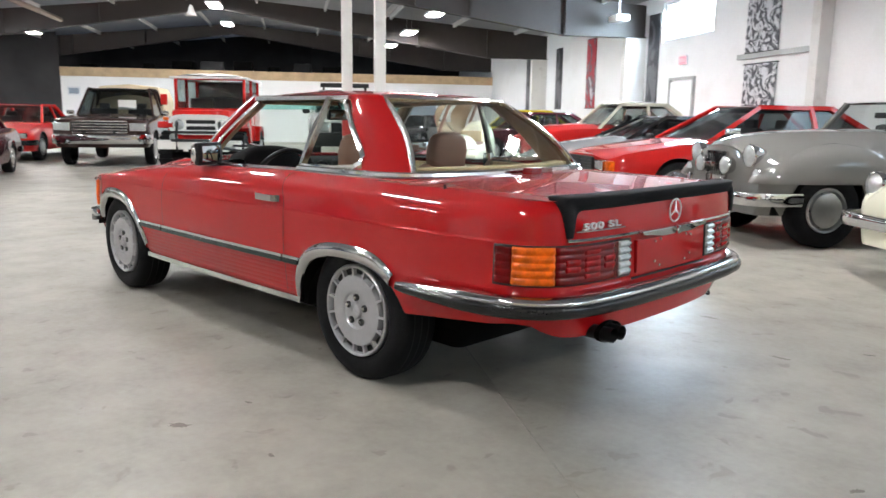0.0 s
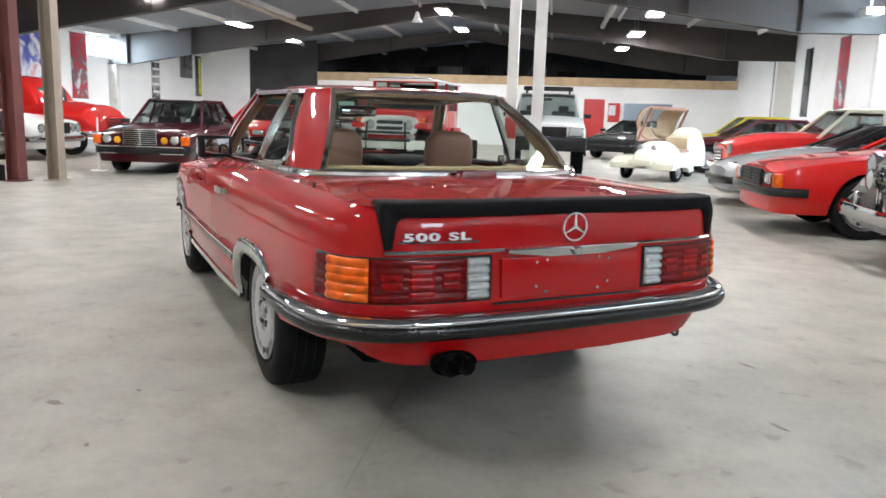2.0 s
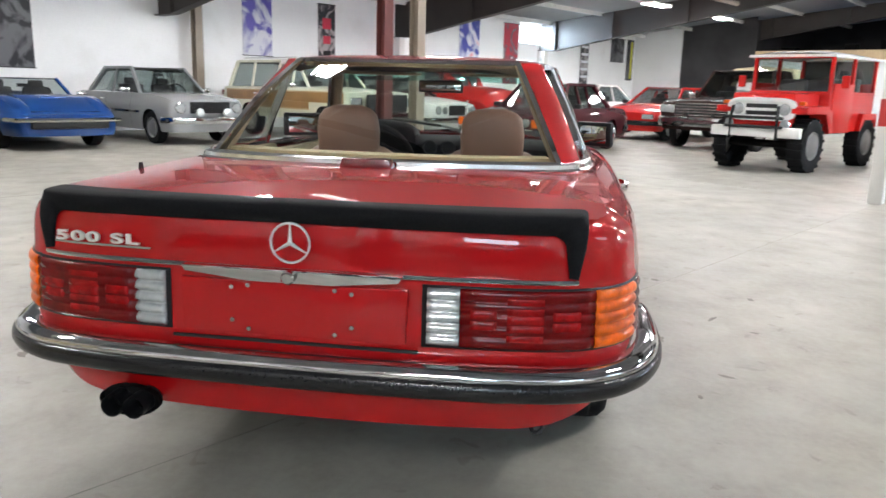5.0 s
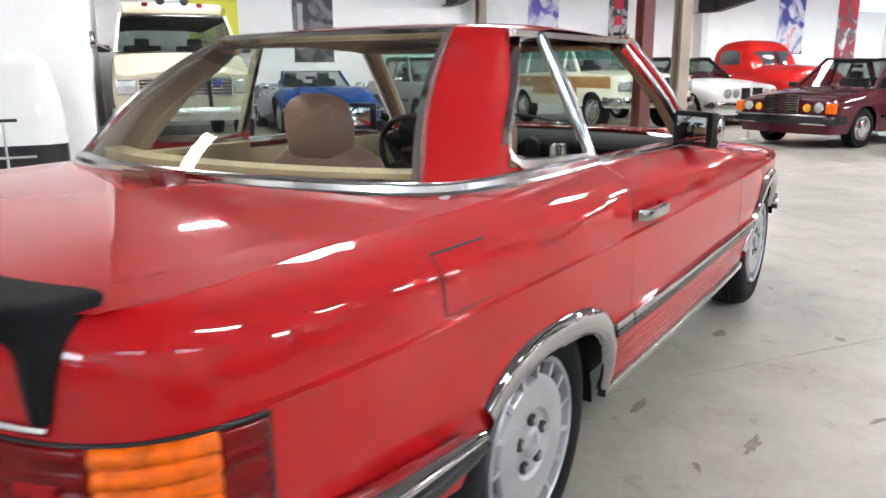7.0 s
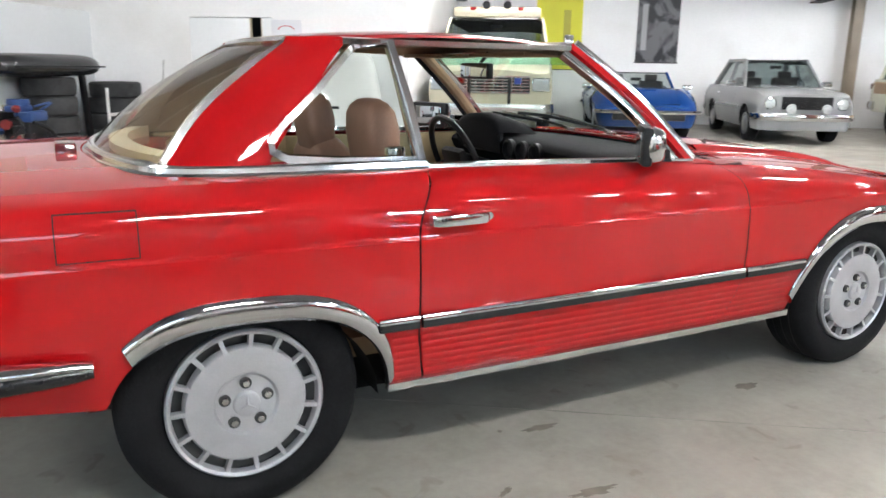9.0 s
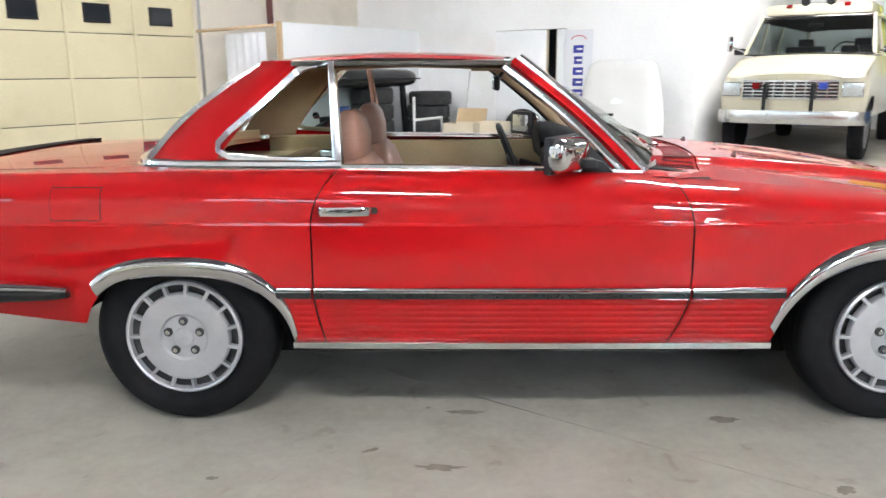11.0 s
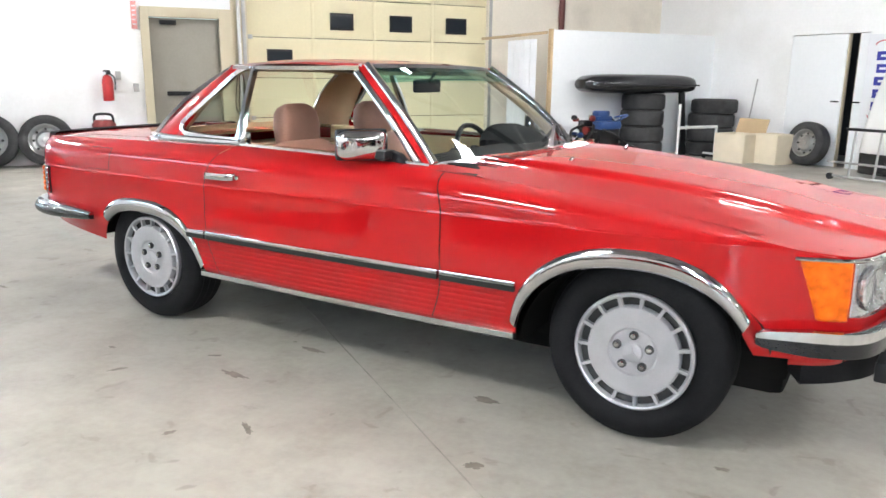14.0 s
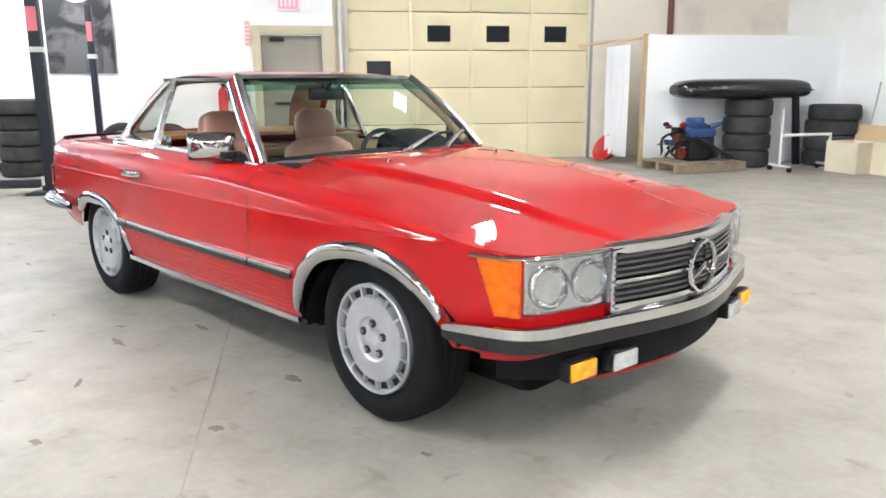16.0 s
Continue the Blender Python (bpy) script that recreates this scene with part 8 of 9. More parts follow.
for k in range(34):
    a, b, c = er.uniform(-0.30, 0.30), er.uniform(-0.30, 0.30), er.uniform(0.08, 0.52)
    em = (M_BLUE, M_ENGRED, M_BLACK, M_BRUSH, M_BLACK, M_BLUE, M_UNDER)[k % 7]
    if k % 3 == 0:
        part("bracket", box((a, b, c), (er.uniform(0.04, 0.12), er.uniform(0.04, 0.12), er.uniform(0.04, 0.10)), 0.01), em, eng)
    elif k % 3 == 1:
        part("pipe", sweep(catmull([(a, b, c), (a + er.uniform(-0.15, 0.15), b + er.uniform(-0.15, 0.15), c + er.uniform(-0.1, 0.08)), (a + er.uniform(-0.2, 0.2), b + er.uniform(-0.2, 0.2), max(0.04, c - er.uniform(0.0, 0.25)))], 4), round_prof(er.uniform(0.008, 0.02), 6)), em, eng)
    else:
        part("flange", lathe([(0.001, -0.02), (0.045, -0.02), (0.05, 0.0), (0.035, 0.03), (0.0005, 0.03)], 12, pose(a, b, c, er.uniform(0, 180), 0, er.uniform(0, 180))), em, eng)
pan = part("drain_pan", lathe([(0.001, 0.0), (0.16, 0.0), (0.22, 0.12), (0.235, 0.13), (0.21, 0.12), (0.15, 0.02), (0.0005, 0.02)], 24), M_REDPL, None)
pan.matrix_basis = on(-6.35, 5.32, 0.16) @ pose(0, 0, 0.0, 150, 0, 20)
tagged(pan, "red plastic drain pan tipped against the door track", "pan")

# white tube trolley, carton, broom
M_WHITETUBE = material("white_tube", (0.66, 0.66, 0.64), 0.4, vary=0.08, scale=8)
tr = thing("trolley", on(-4.45, 7.45, 0, 4), "white tubular low trolley frame on castors", "trolley")
for y in (-0.40, 0.40):
    part("upright", rod((0, y, 0.06), (0, y, 0.52 if y > 0 else 0.85), 0.020, 8), M_WHITETUBE, tr)
    part("foot", rod((-0.22, y, 0.08), (0.22, y, 0.08), 0.018, 8), M_WHITETUBE, tr)
    for x in (-0.2, 0.2):
        part("castor", lathe([(0.001, -0.015), (0.035, -0.015), (0.035, 0.015), (0.0005, 0.015)], 12, pose(x, y, 0.035, 0, 0, 90)), M_BLACK, tr)
part("top_bar", rod((0, -0.40, 0.50), (0, 0.40, 0.50), 0.022, 8), M_WHITETUBE, tr)
M_CARD = material("brown_cardboard", (0.52, 0.38, 0.22), 0.8, vary=0.06, scale=5, fine=0.04, fine_scale=80)
M_CARDPALE = material("pale_cardboard", (0.66, 0.58, 0.44), 0.8, vary=0.05, scale=5)
for u, v, w, d, h, mat, deg, lab in ((-4.12, 7.98, 0.52, 0.48, 0.42, M_CARDPALE, 8, "pale open cardboard box on the floor"), (-3.72, 8.25, 0.40, 0.40, 0.43, M_CARDPALE, 5, "closed pale cardboard box on the floor")):
    cb = thing("cardboard_box", on(u, v, 0, deg), lab, "box")
    for c, s_ in (((0, -d / 2, h / 2), (w, 0.012, h)), ((0, d / 2, h / 2), (w, 0.012, h)), ((-w / 2, 0, h / 2), (0.012, d, h)), ((w / 2, 0, h / 2), (0.012, d, h)), ((0, 0, 0.006), (w, d, 0.012))):
        part("side", box(c, s_), mat, cb)
    if u < -4:
        part("flap", box((0, 0, 0), (w, 0.24, 0.008), 0.0, pose(0, d / 2 + 0.04, h + 0.10, 70, 0, 0)), M_CARD, cb)
    else:
        part("lid", box((0, 0, h), (w, d, 0.012)), mat, cb)
br = part("broom_stick", rod((0, 0, 0.02), (0.05, 0.14, 1.22), 0.011, 8), M_GREYRAIL, None)
br.matrix_basis = on(-4.35, 8.28)
tagged(br, "thin broom stick leaning on the wall", "stick")

# white double door, half open
dr = thing("door_office", on(0, 8.75), "white plain double door, one leaf ajar on a dark room", "door", "", "structure")
part("leaf", box((-3.555, 0.03, 0.925), (0.93, 0.045, 1.85), 0.004), M_BOARD, dr)
part("leaf", box((-2.822, 0.03, 0.925), (0.155, 0.045, 1.85), 0.004), M_BOARD, dr)
for x in (-3.078, -2.908):
    part("edge_strip", box((x, 0.045, 0.925), (0.018, 0.05, 1.85), 0.003), M_FRAMETAN, dr, "tan edge strip")
part("lever", box((-3.17, -0.02, 0.92), (0.12, 0.03, 0.02), 0.006), M_BLACK, dr)
part("lever", box((-2.84, -0.02, 0.92), (0.12, 0.03, 0.02), 0.006), M_BLACK, dr)
M_BANNERW = material("white_banner_cloth", (0.74, 0.75, 0.78), 0.6, vary=0.03, scale=2)
M_BANNERBLUE = material("blue_print", (0.03, 0.035, 0.30), 0.6)
M_BANNERRED = material("red_print", (0.55, 0.03, 0.06), 0.6)
bn = thing("banner", on(-2.52, 8.735), "white vertical banner with blue printed bars", "banner")
part("cloth", box((0, 0, 1.20), (0.46, 0.008, 1.25), 0.002), M_BANNERW, bn)
for k in range(5):
    part("printed_bar", box((0.0, -0.006, 1.54 - 0.165 * k), (0.17 if k != 1 else 0.14, 0.004, 0.115)), M_BANNERBLUE, bn)
    part("printed_gap", box((0.02, -0.009, 1.54 - 0.165 * k), (0.09, 0.003, 0.03)), M_BANNERW, bn)
for z in (1.68, 0.76):
    part("printed_ring", sweep([(0.12 * math.cos(t), -0.006, z + 0.06 * math.sin(t)) for t in [math.pi * k / 10 + (0 if z > 1 else math.pi) for k in range(11)]], [(-0.006, -0.003), (0.006, -0.003), (0.006, 0.003), (-0.006, 0.003)], up=(0, 1, 0)), M_BANNERRED, bn)

# white hardtop shell standing on end and its hand trolley
hs = thing("hardtop_shell", on(-1.62, 8.35, 0, 2), "white fibreglass car hardtop shell standing on end", "hardtop")
rows = []
for k in range(15):
    t = k / 14
    w = 0.62 * (1 - 0.25 * t**2)
    rows.append([Vector((w * math.copysign(abs(math.cos(a)) ** 0.5, math.cos(a)), -0.42 * math.sin(a) ** 0.6 * (1 - 0.35 * t), 0.32 + 0.98 * t)) for a in [math.pi * j / 14 for j in range(15)]])
rows.append([Vector((p.x * 0.75, p.y * 0.6, 1.37)) for p in rows[-1]])
grid_mesh("shell", rows, PAINTS["white"], hs)
rows = [[Vector((p.x * 0.99, p.y * 0.98, z)) for p in rows[0]] for z in (0.33, 0.06)]
grid_mesh("dark_base", rows, M_BOXBLACK, hs)
part("back_board", box((0, 0.02, 0.66), (0.9, 0.02, 1.2)), M_BOARD, hs)
tr = thing("hand_trolley", on(-1.75, 7.55, 0, 5), "grey steel hand trolley with cross bars", "trolley")
for x in (-0.16, 0.16):
    part("rail", rod((x, 0, 0.05), (x, 0.05, 0.62), 0.014, 8), M_GREYRAIL, tr)
part("handle", rod((-0.30, 0.05, 0.63), (0.30, 0.05, 0.63), 0.018, 8), M_BLACK, tr)
part("cross_bar", rod((-0.45, 0, 0.22), (0.45, 0, 0.22), 0.014, 8), M_GREYRAIL, tr)
part("cross_bar", rod((-0.45, 0, 0.05), (0.45, 0, 0.05), 0.016, 8), M_GREYRAIL, tr)
for x in (-0.40, 0.40):
    part("castor", lathe([(0.001, -0.02), (0.04, -0.02), (0.04, 0.02), (0.0005, 0.02)], 12, pose(x, 0, 0.04)), M_BLACK, tr)

# partition trimmings: pine stud, brace, white sheet
slab("stud", -5.68, -5.60, 5.505, 5.546, 0, 1.93, M_PINE, "raw pine stud at the partition's end", "stud")
ob = part("brace", rod((-5.70, 5.50, 1.88), (-6.60, 4.85, 1.80), 0.022, 6), M_PINE, None)
ob.matrix_basis = HALL.copy()
tagged(ob, "raw pine brace from partition to wall", "brace", "", "structure")
rows = [[Vector((-6.55 + 0.85 * k / 20, 5.30 + 0.035 * math.sin(k * 1.7), z)) for z in (0.12, 0.8, 1.78)] for k in range(21)]
ob = grid_mesh("plastic_sheet", rows, M_BANNERW, None)
ob.matrix_basis = HALL.copy()
tagged(ob, "white hanging plastic sheet", "sheet")
ob = part("wall_pipe", rod((-6.93, 6.55, 1.95), (-6.93, 6.55, 3.6), 0.05, 10), M_MAROON, None)
ob.matrix_basis = HALL.copy()
tagged(ob, "brown vertical pipe on the wall", "pipe", "", "structure")
ob = part("door_conduit", rod((-6.95, 1.12, 0.0), (-6.95, 1.12, 3.6), 0.025, 10), M_WHITETUBE, None)
ob.matrix_basis = HALL.copy()
tagged(ob, "white conduit pipe beside the door", "pipe", "", "structure")

# fire extinguisher, signs by the exit
ex = thing("fire_extinguisher", on(-6.88, -0.66, 0.84), "red fire extinguisher on a white wall", "extinguisher")
part("cylinder", lathe([(0.001, 0.0), (0.065, 0.005), (0.07, 0.04), (0.07, 0.27), (0.05, 0.33), (0.02, 0.35), (0.0005, 0.35)], 20, pose(0, 0, 0, 90, 0, 0)), M_REDPL, ex)
part("valve", box((0, 0, 0.38), (0.05, 0.09, 0.06), 0.012), M_BLACK, ex)
part("hose", sweep(catmull([(0.02, 0.03, 0.37), (0.06, 0.09, 0.30), (0.07, 0.085, 0.15)], 4), round_prof(0.010, 6)), M_BLACK, ex)
part("bracket", box((-0.09, 0, 0.20), (0.05, 0.10, 0.05), 0.004), M_GREYRAIL, ex)
part("gauge", lathe([(0.02, 0), (0.02, 0.01), (0.0005, 0.01)], 12, pose(0.03, -0.03, 0.37, 0, 0, -90)), M_BANNERW, ex)
M_SIGNRED = glow("exit_sign_face", (1.0, 0.12, 0.16), 1.6)
for u, v, z, deg, lab in ((-6.97, 0.36, 2.42, 0, "small lit red exit sign over the door"), (12.76, -8.01, 2.54, 90, "small lit red exit sign on the wall")):
    sg = thing("exit_sign", on(u, v, z, deg), lab, "sign")
    part("case", box((0, 0, 0), (0.05, 0.32, 0.20), 0.01), M_BANNERW, sg)
    part("face", box((0.027, 0, 0), (0.006, 0.28, 0.16)), M_SIGNRED, sg)
    for k in range(4):
        part("letter_bar", box((0.032, -0.095 + 0.063 * k, 0), (0.004, 0.035, 0.10)), M_BANNERW, sg)
sg = thing("warning_label", on(-6.985, -0.26, 1.98), "faded red warning label with illegible bars", "label")
part("plate", box((0, 0, 0), (0.02, 0.07, 0.36), 0.003), material("faded_red_print", (0.75, 0.32, 0.30), 0.6), sg)
for k in range(5):
    part("text_bar", box((0.012, 0, 0.12 - 0.06 * k), (0.004, 0.045, 0.02)), M_BANNERW, sg)
vac = thing("shop_vacuum", on(-6.68, -0.75, 0, -20), "black and red workshop vacuum with hose on castors", "vacuum")
part("drum", lathe([(0.001, 0.08), (0.20, 0.08), (0.225, 0.14), (0.235, 0.30), (0.225, 0.36), (0.0005, 0.36)], 28, pose(0, 0, 0, 90, 0, 0)), M_BLACK, vac)
part("skirt", lathe([(0.15, 0.05), (0.27, 0.05), (0.28, 0.12), (0.23, 0.16)], 28, pose(0, 0, 0, 90, 0, 0)), M_BLACK, vac)
part("lid", lathe([(0.235, 0.355), (0.245, 0.40), (0.20, 0.47), (0.13, 0.50), (0.0005, 0.50)], 28, pose(0, 0, 0, 90, 0, 0)), M_BLACK, vac)
part("motor_cap", lathe([(0.15, 0.48), (0.15, 0.55), (0.11, 0.60), (0.0005, 0.61)], 24, pose(0, 0, 0, 90, 0, 0)), M_ENGRED, vac, "dark red motor cap")
part("carry_handle", sweep(catmull([(0, -0.12, 0.57), (0, -0.10, 0.67), (0, 0.10, 0.67), (0, 0.12, 0.57)], 5), round_prof(0.018, 8), up=(1, 0, 0)), M_BLACK, vac)
for s in (1, -1):
    part("latch", box((0.05, s * 0.235, 0.36), (0.07, 0.03, 0.12), 0.01), M_REDPL, vac)
part("label", box((0.232, 0, 0.24), (0.006, 0.16, 0.10), 0.002), M_BANNERW, vac)
for k in range(4):
    a = math.pi / 4 + k * math.pi / 2
    part("castor", lathe([(0.001, -0.014), (0.035, -0.014), (0.035, 0.014), (0.0005, 0.014)], 12, pose(0.24 * math.cos(a), 0.24 * math.sin(a), 0.035)), M_BLACK, vac)
part("hose", sweep(catmull([(0.20, -0.10, 0.30), (0.30, -0.22, 0.33), (0.20, -0.36, 0.20), (0.02, -0.34, 0.05), (-0.16, -0.30, 0.05)], 6), round_prof(0.024, 8)), M_BLACK, vac)
# cables hanging beside the garage door
for k in range(4):
    cb = part("hanging_cable", sweep(catmull([(0.02 + 0.012 * k, 0.0, 1.36), (0.05, -0.05 + 0.04 * k, 1.05), (0.04, -0.07 + 0.05 * k, 0.74 - 0.05 * k), (0.05, 0.02 + 0.03 * k, 0.62 - 0.04 * k), (0.04, 0.07 - 0.02 * k, 0.85), (0.03, 0.03, 1.30)], 6), round_prof(0.008, 6), up=(1, 0, 0)), M_BLACK, None)
    cb.matrix_basis = on(-6.985, 1.10)
    tagged(cb, "coiled black cable hanging on the door frame", "cable", "hanging cables")
for v, z in ((-0.52, 1.18), (-0.30, 1.02), (1.13, 1.30)):
    sw = part("switch_box", box((0, 0, 0), (0.05, 0.07, 0.11), 0.006), M_GREYRAIL, None)
    sw.matrix_basis = on(-6.975, v, z)
    tagged(sw, "small grey switch box on the wall", "switch", "", "structure")

# two-post lift
M_LIFT = material("dark_blue_steel", (0.012, 0.016, 0.028), 0.4, vary=0.2, scale=4)
lf = thing("car_lift", on(0, 0), "dark two-post car lift with pink warning labels", "lift")
for u, v, w, h in ((-4.33, -2.40, 0.13, 3.5), (-6.35, -2.32, 0.085, 2.31)):
    post = part("post", box((u, v, h / 2), (w, w, h), 0.012), M_LIFT, lf)
    part("base_plate", box((u, v, 0.012), (0.5, 0.45, 0.024), 0.004), M_LIFT, lf)
    part("carriage", box((u, v + 0.14, 0.35), (0.18, 0.10, 0.30), 0.01), M_LIFT, lf)
    part("arm", box((u + 0.1, v - 0.75, 0.13), (0.12, 1.3, 0.10), 0.01, None), M_LIFT, lf)
    part("label", box((u + w / 2 + 0.003, v, 1.95), (0.004, w * 0.8, 0.26)), material("pink_label", (0.85, 0.22, 0.28), 0.5), lf)
    part("clamp", box((u, v, 1.62), (w + 0.03, w + 0.03, 0.06), 0.008), M_WHITETUBE, lf)
part("ramp", box((-5.3, -2.3, 0.06), (2.0, 0.42, 0.06), 0.01), M_LIFT, lf)
part("ramp_edge", box((-5.3, -2.08, 0.10), (2.0, 0.03, 0.05), 0.005), M_GREYRAIL, lf)


# ---- banners, posters and windows on the long walls ----
def print_mat(name, a, b, scale, c=None, dist=1.5, lo=0.45, hi=0.55):
    m = bpy.data.materials.new(name)
    m.use_nodes = True
    n, l = m.node_tree.nodes, m.node_tree.links
    tc = n.new("ShaderNodeTexCoord")
    t = n.new("ShaderNodeTexNoise")
    t.inputs["Scale"].default_value, t.inputs["Detail"].default_value, t.inputs["Distortion"].default_value = scale, 6, dist
    l.new(tc.outputs["Object"], t.inputs["Vector"])
    ramp = n.new("ShaderNodeValToRGB")
    ramp.color_ramp.elements[0].position, ramp.color_ramp.elements[0].color = lo, (*a, 1)
    ramp.color_ramp.elements[1].position, ramp.color_ramp.elements[1].color = hi, (*b, 1)
    if c:
        e = ramp.color_ramp.elements.new(min(hi + 0.1, 0.95))
        e.color = (*c, 1)
    l.new(t.outputs["Fac"], ramp.inputs["Fac"])
    l.new(ramp.outputs["Color"], n["Principled BSDF"].inputs["Base Color"])
    n["Principled BSDF"].inputs["Roughness"].default_value = 0.5
    return m


P_DARK = print_mat("dark_print", (0.015, 0.016, 0.02), (0.13, 0.13, 0.14), 1.4)
P_PURPLE = print_mat("purple_white_print", (0.10, 0.08, 0.42), (0.70, 0.70, 0.76), 1.1)
P_RED = print_mat("red_print_cloth", (0.45, 0.03, 0.05), (0.12, 0.10, 0.12), 1.6, (0.6, 0.6, 0.62))
P_BLUERED = print_mat("blue_red_white_print", (0.06, 0.07, 0.35), (0.74, 0.74, 0.78), 1.0, (0.7, 0.3, 0.32))
P_STRIPE = print_mat("black_grey_print", (0.03, 0.03, 0.035), (0.40, 0.36, 0.36), 2.2)
P_YELLOW = material("yellow_banner_cloth", (0.70, 0.68, 0.05), 0.6, vary=0.04, scale=2)
P_ART = print_mat("photo_print", (0.05, 0.05, 0.06), (0.62, 0.62, 0.64), 3.2, dist=3.0)


def wall_print(u0, u1, z0, z1, mat, right, label, bars=None):
    v = V0 + 0.02 if right else V1 - 0.02
    s = 1 if right else -1
    th = thing("wall_banner", on((u0 + u1) / 2, v, (z0 + z1) / 2), label, "banner")
    part("sheet", box((0, 0, 0), (u1 - u0, 0.02, z1 - z0), 0.003), mat, th)
    part("top_rod", rod(((u0 - u1) / 2 - 0.03, 0, (z1 - z0) / 2), ((u1 - u0) / 2 + 0.03, 0, (z1 - z0) / 2), 0.015, 6), M_BLACK, th)
    part("bottom_rod", rod(((u0 - u1) / 2 - 0.02, 0, (z0 - z1) / 2), ((u1 - u0) / 2 + 0.02, 0, (z0 - z1) / 2), 0.012, 6), M_BLACK, th)
    for du, dz, w, h, m in bars or ():
        part("printed_bar", box((du, s * 0.013, dz), (w, 0.005, h)), m, th)


wall_print(1.12, 2.16, 1.18, 3.3, P_YELLOW, False, "bright yellow vertical wall banner", [(0.18, -0.2, 0.16, 0.9, material("olive_print", (0.45, 0.42, 0.06), 0.6)), (0.05, -0.72, 0.5, 0.05, M_BANNERW)])
wall_print(3.38, 4.30, 1.36, 3.3, P_DARK, False, "black and grey photo banner on the wall", [(-0.3, -0.2, 0.12, 1.0, material("pale_print", (0.35, 0.35, 0.36), 0.6))])
wall_print(9.42, 10.32, 1.88, 3.4, P_PURPLE, False, "white banner with purple picture")
wall_print(11.88, 12.48, 1.75, 3.4, P_STRIPE, False, "dark banner with round pictures", [(0, 0.3, 0.3, 0.3, M_BANNERRED), (0, -0.15, 0.26, 0.22, M_BANNERRED), (0, -0.55, 0.28, 0.2, M_BLACK)])
wall_print(17.9, 18.95, 1.6, 3.5, P_BLUERED, False, "white banner with blue and red print")
wall_print(20.35, 21.2, 1.4, 3.55, P_RED, False, "red and black vertical wall banner")
wall_print(25.5, 26.1, 1.5, 3.3, P_STRIPE, False, "black and white striped wall banner", [(0, 0.6 - 0.3 * k, 0.5, 0.1, M_BANNERW) for k in range(5)])
wall_print(27.9, 29.0, 2.5, 3.5, P_DARK, False, "dark square wall sign in a frame")
wall_print(29.3, 29.85, 1.75, 3.5, P_DARK, False, "black banner with yellow stripe", [(0.1, 0, 0.15, 1.6, P_YELLOW)])
wall_print(14.05, 14.62, 1.45, 3.75, P_DARK, True, "tall dark photo banner on the wall")
wall_print(9.28, 10.32, 1.47, 2.28, P_ART, True, "black and white abstract picture")
wall_print(9.30, 10.34, 2.50, 3.75, P_ART, True, "black and white abstract picture")
wall_print(20.88, 21.48, 1.5, 3.5, P_DARK, True, "tall narrow dark banner")
wall_print(18.0, 18.7, 1.5, 3.55, P_RED, True, "tall narrow red and black banner")
wall_print(24.25, 24.8, 1.5, 3.4, P_DARK, True, "tall narrow dark banner")
# dark banner by the lift
th = thing("wall_banner", on(U0 + 0.02, -2.62, 2.05), "black wall banner with white disc", "banner")
part("sheet", box((0, 0, 0), (0.02, 0.92, 1.30), 0.003), P_DARK, th)
part("printed_disc", lathe([(0.28, 0), (0.28, 0.004), (0.0005, 0.004)], 28, pose(0.012, 0, 0.62, 0, 0, -90)), M_BANNERW, th)

# windows: frames and frosted panes in the wall openings
M_FROST = material("frosted_pane", (0.9, 0.93, 0.95), 0.4)
M_FROST.node_tree.nodes["Principled BSDF"].inputs["Transmission Weight"].default_value = 1.0


def wall_window(name, u0, u1, z0, z1, v, label, m=None):
    w = thing(name, m or on((u0 + u1) / 2, v, 0), label, "window", "", "structure")
    W2 = (u1 - u0) / 2
    for c, s_ in (((0, 0, z0 + 0.03), (2 * W2, 0.10, 0.06)), ((0, 0, z1 - 0.03), (2 * W2, 0.10, 0.06)), ((-W2 + 0.03, 0, (z0 + z1) / 2), (0.06, 0.10, z1 - z0 - 0.12)), ((W2 - 0.03, 0, (z0 + z1) / 2), (0.06, 0.10, z1 - z0 - 0.12))):
        part("window_frame", box(c, s_, 0.004), M_BANNERW, w)
    bm = bmesh.new()
    add_poly(bm, [(-W2, 0, z0), (W2, 0, z0), (W2, 0, z1), (-W2, 0, z1)])
    p = part("pane", bm, M_GLASS, w)
    p.visible_shadow = False


wall_window("window_1", 11.62, 13.95, 3.04, 3.98, V0 - 0.1, "bright daylight window high in the wall")
wall_window("window_4", 2.0, 4.6, 3.04, 3.98, V0 - 0.1, "bright daylight window high in the wall")
wall_window("window_2", -3.8, -0.8, 3.04, 3.98, V0 - 0.1, "bright daylight window high in the wall")
wall_window("window_3", 21.3, 23.6, 2.85, 3.62, V1 + 0.1, "bright daylight window high in the wall")
wall_window("window_5", -7.5, -5.3, 1.5, 2.7, 0, "bright daylight window in the end wall", on(U0 - 0.1, -6.4, 0, -90))
la = bpy.data.lights.new("window_daylight", "AREA")
la.shape, la.size, la.size_y, la.energy, la.color = "RECTANGLE", 2.1, 1.15, 200, (0.66, 0.83, 1.0)
lo = new("window_daylight", la)
lo.matrix_basis = on(U0 - 0.17, -6.4, 2.1, -90) @ pose(0, 0, 0, 80, 0, 0)
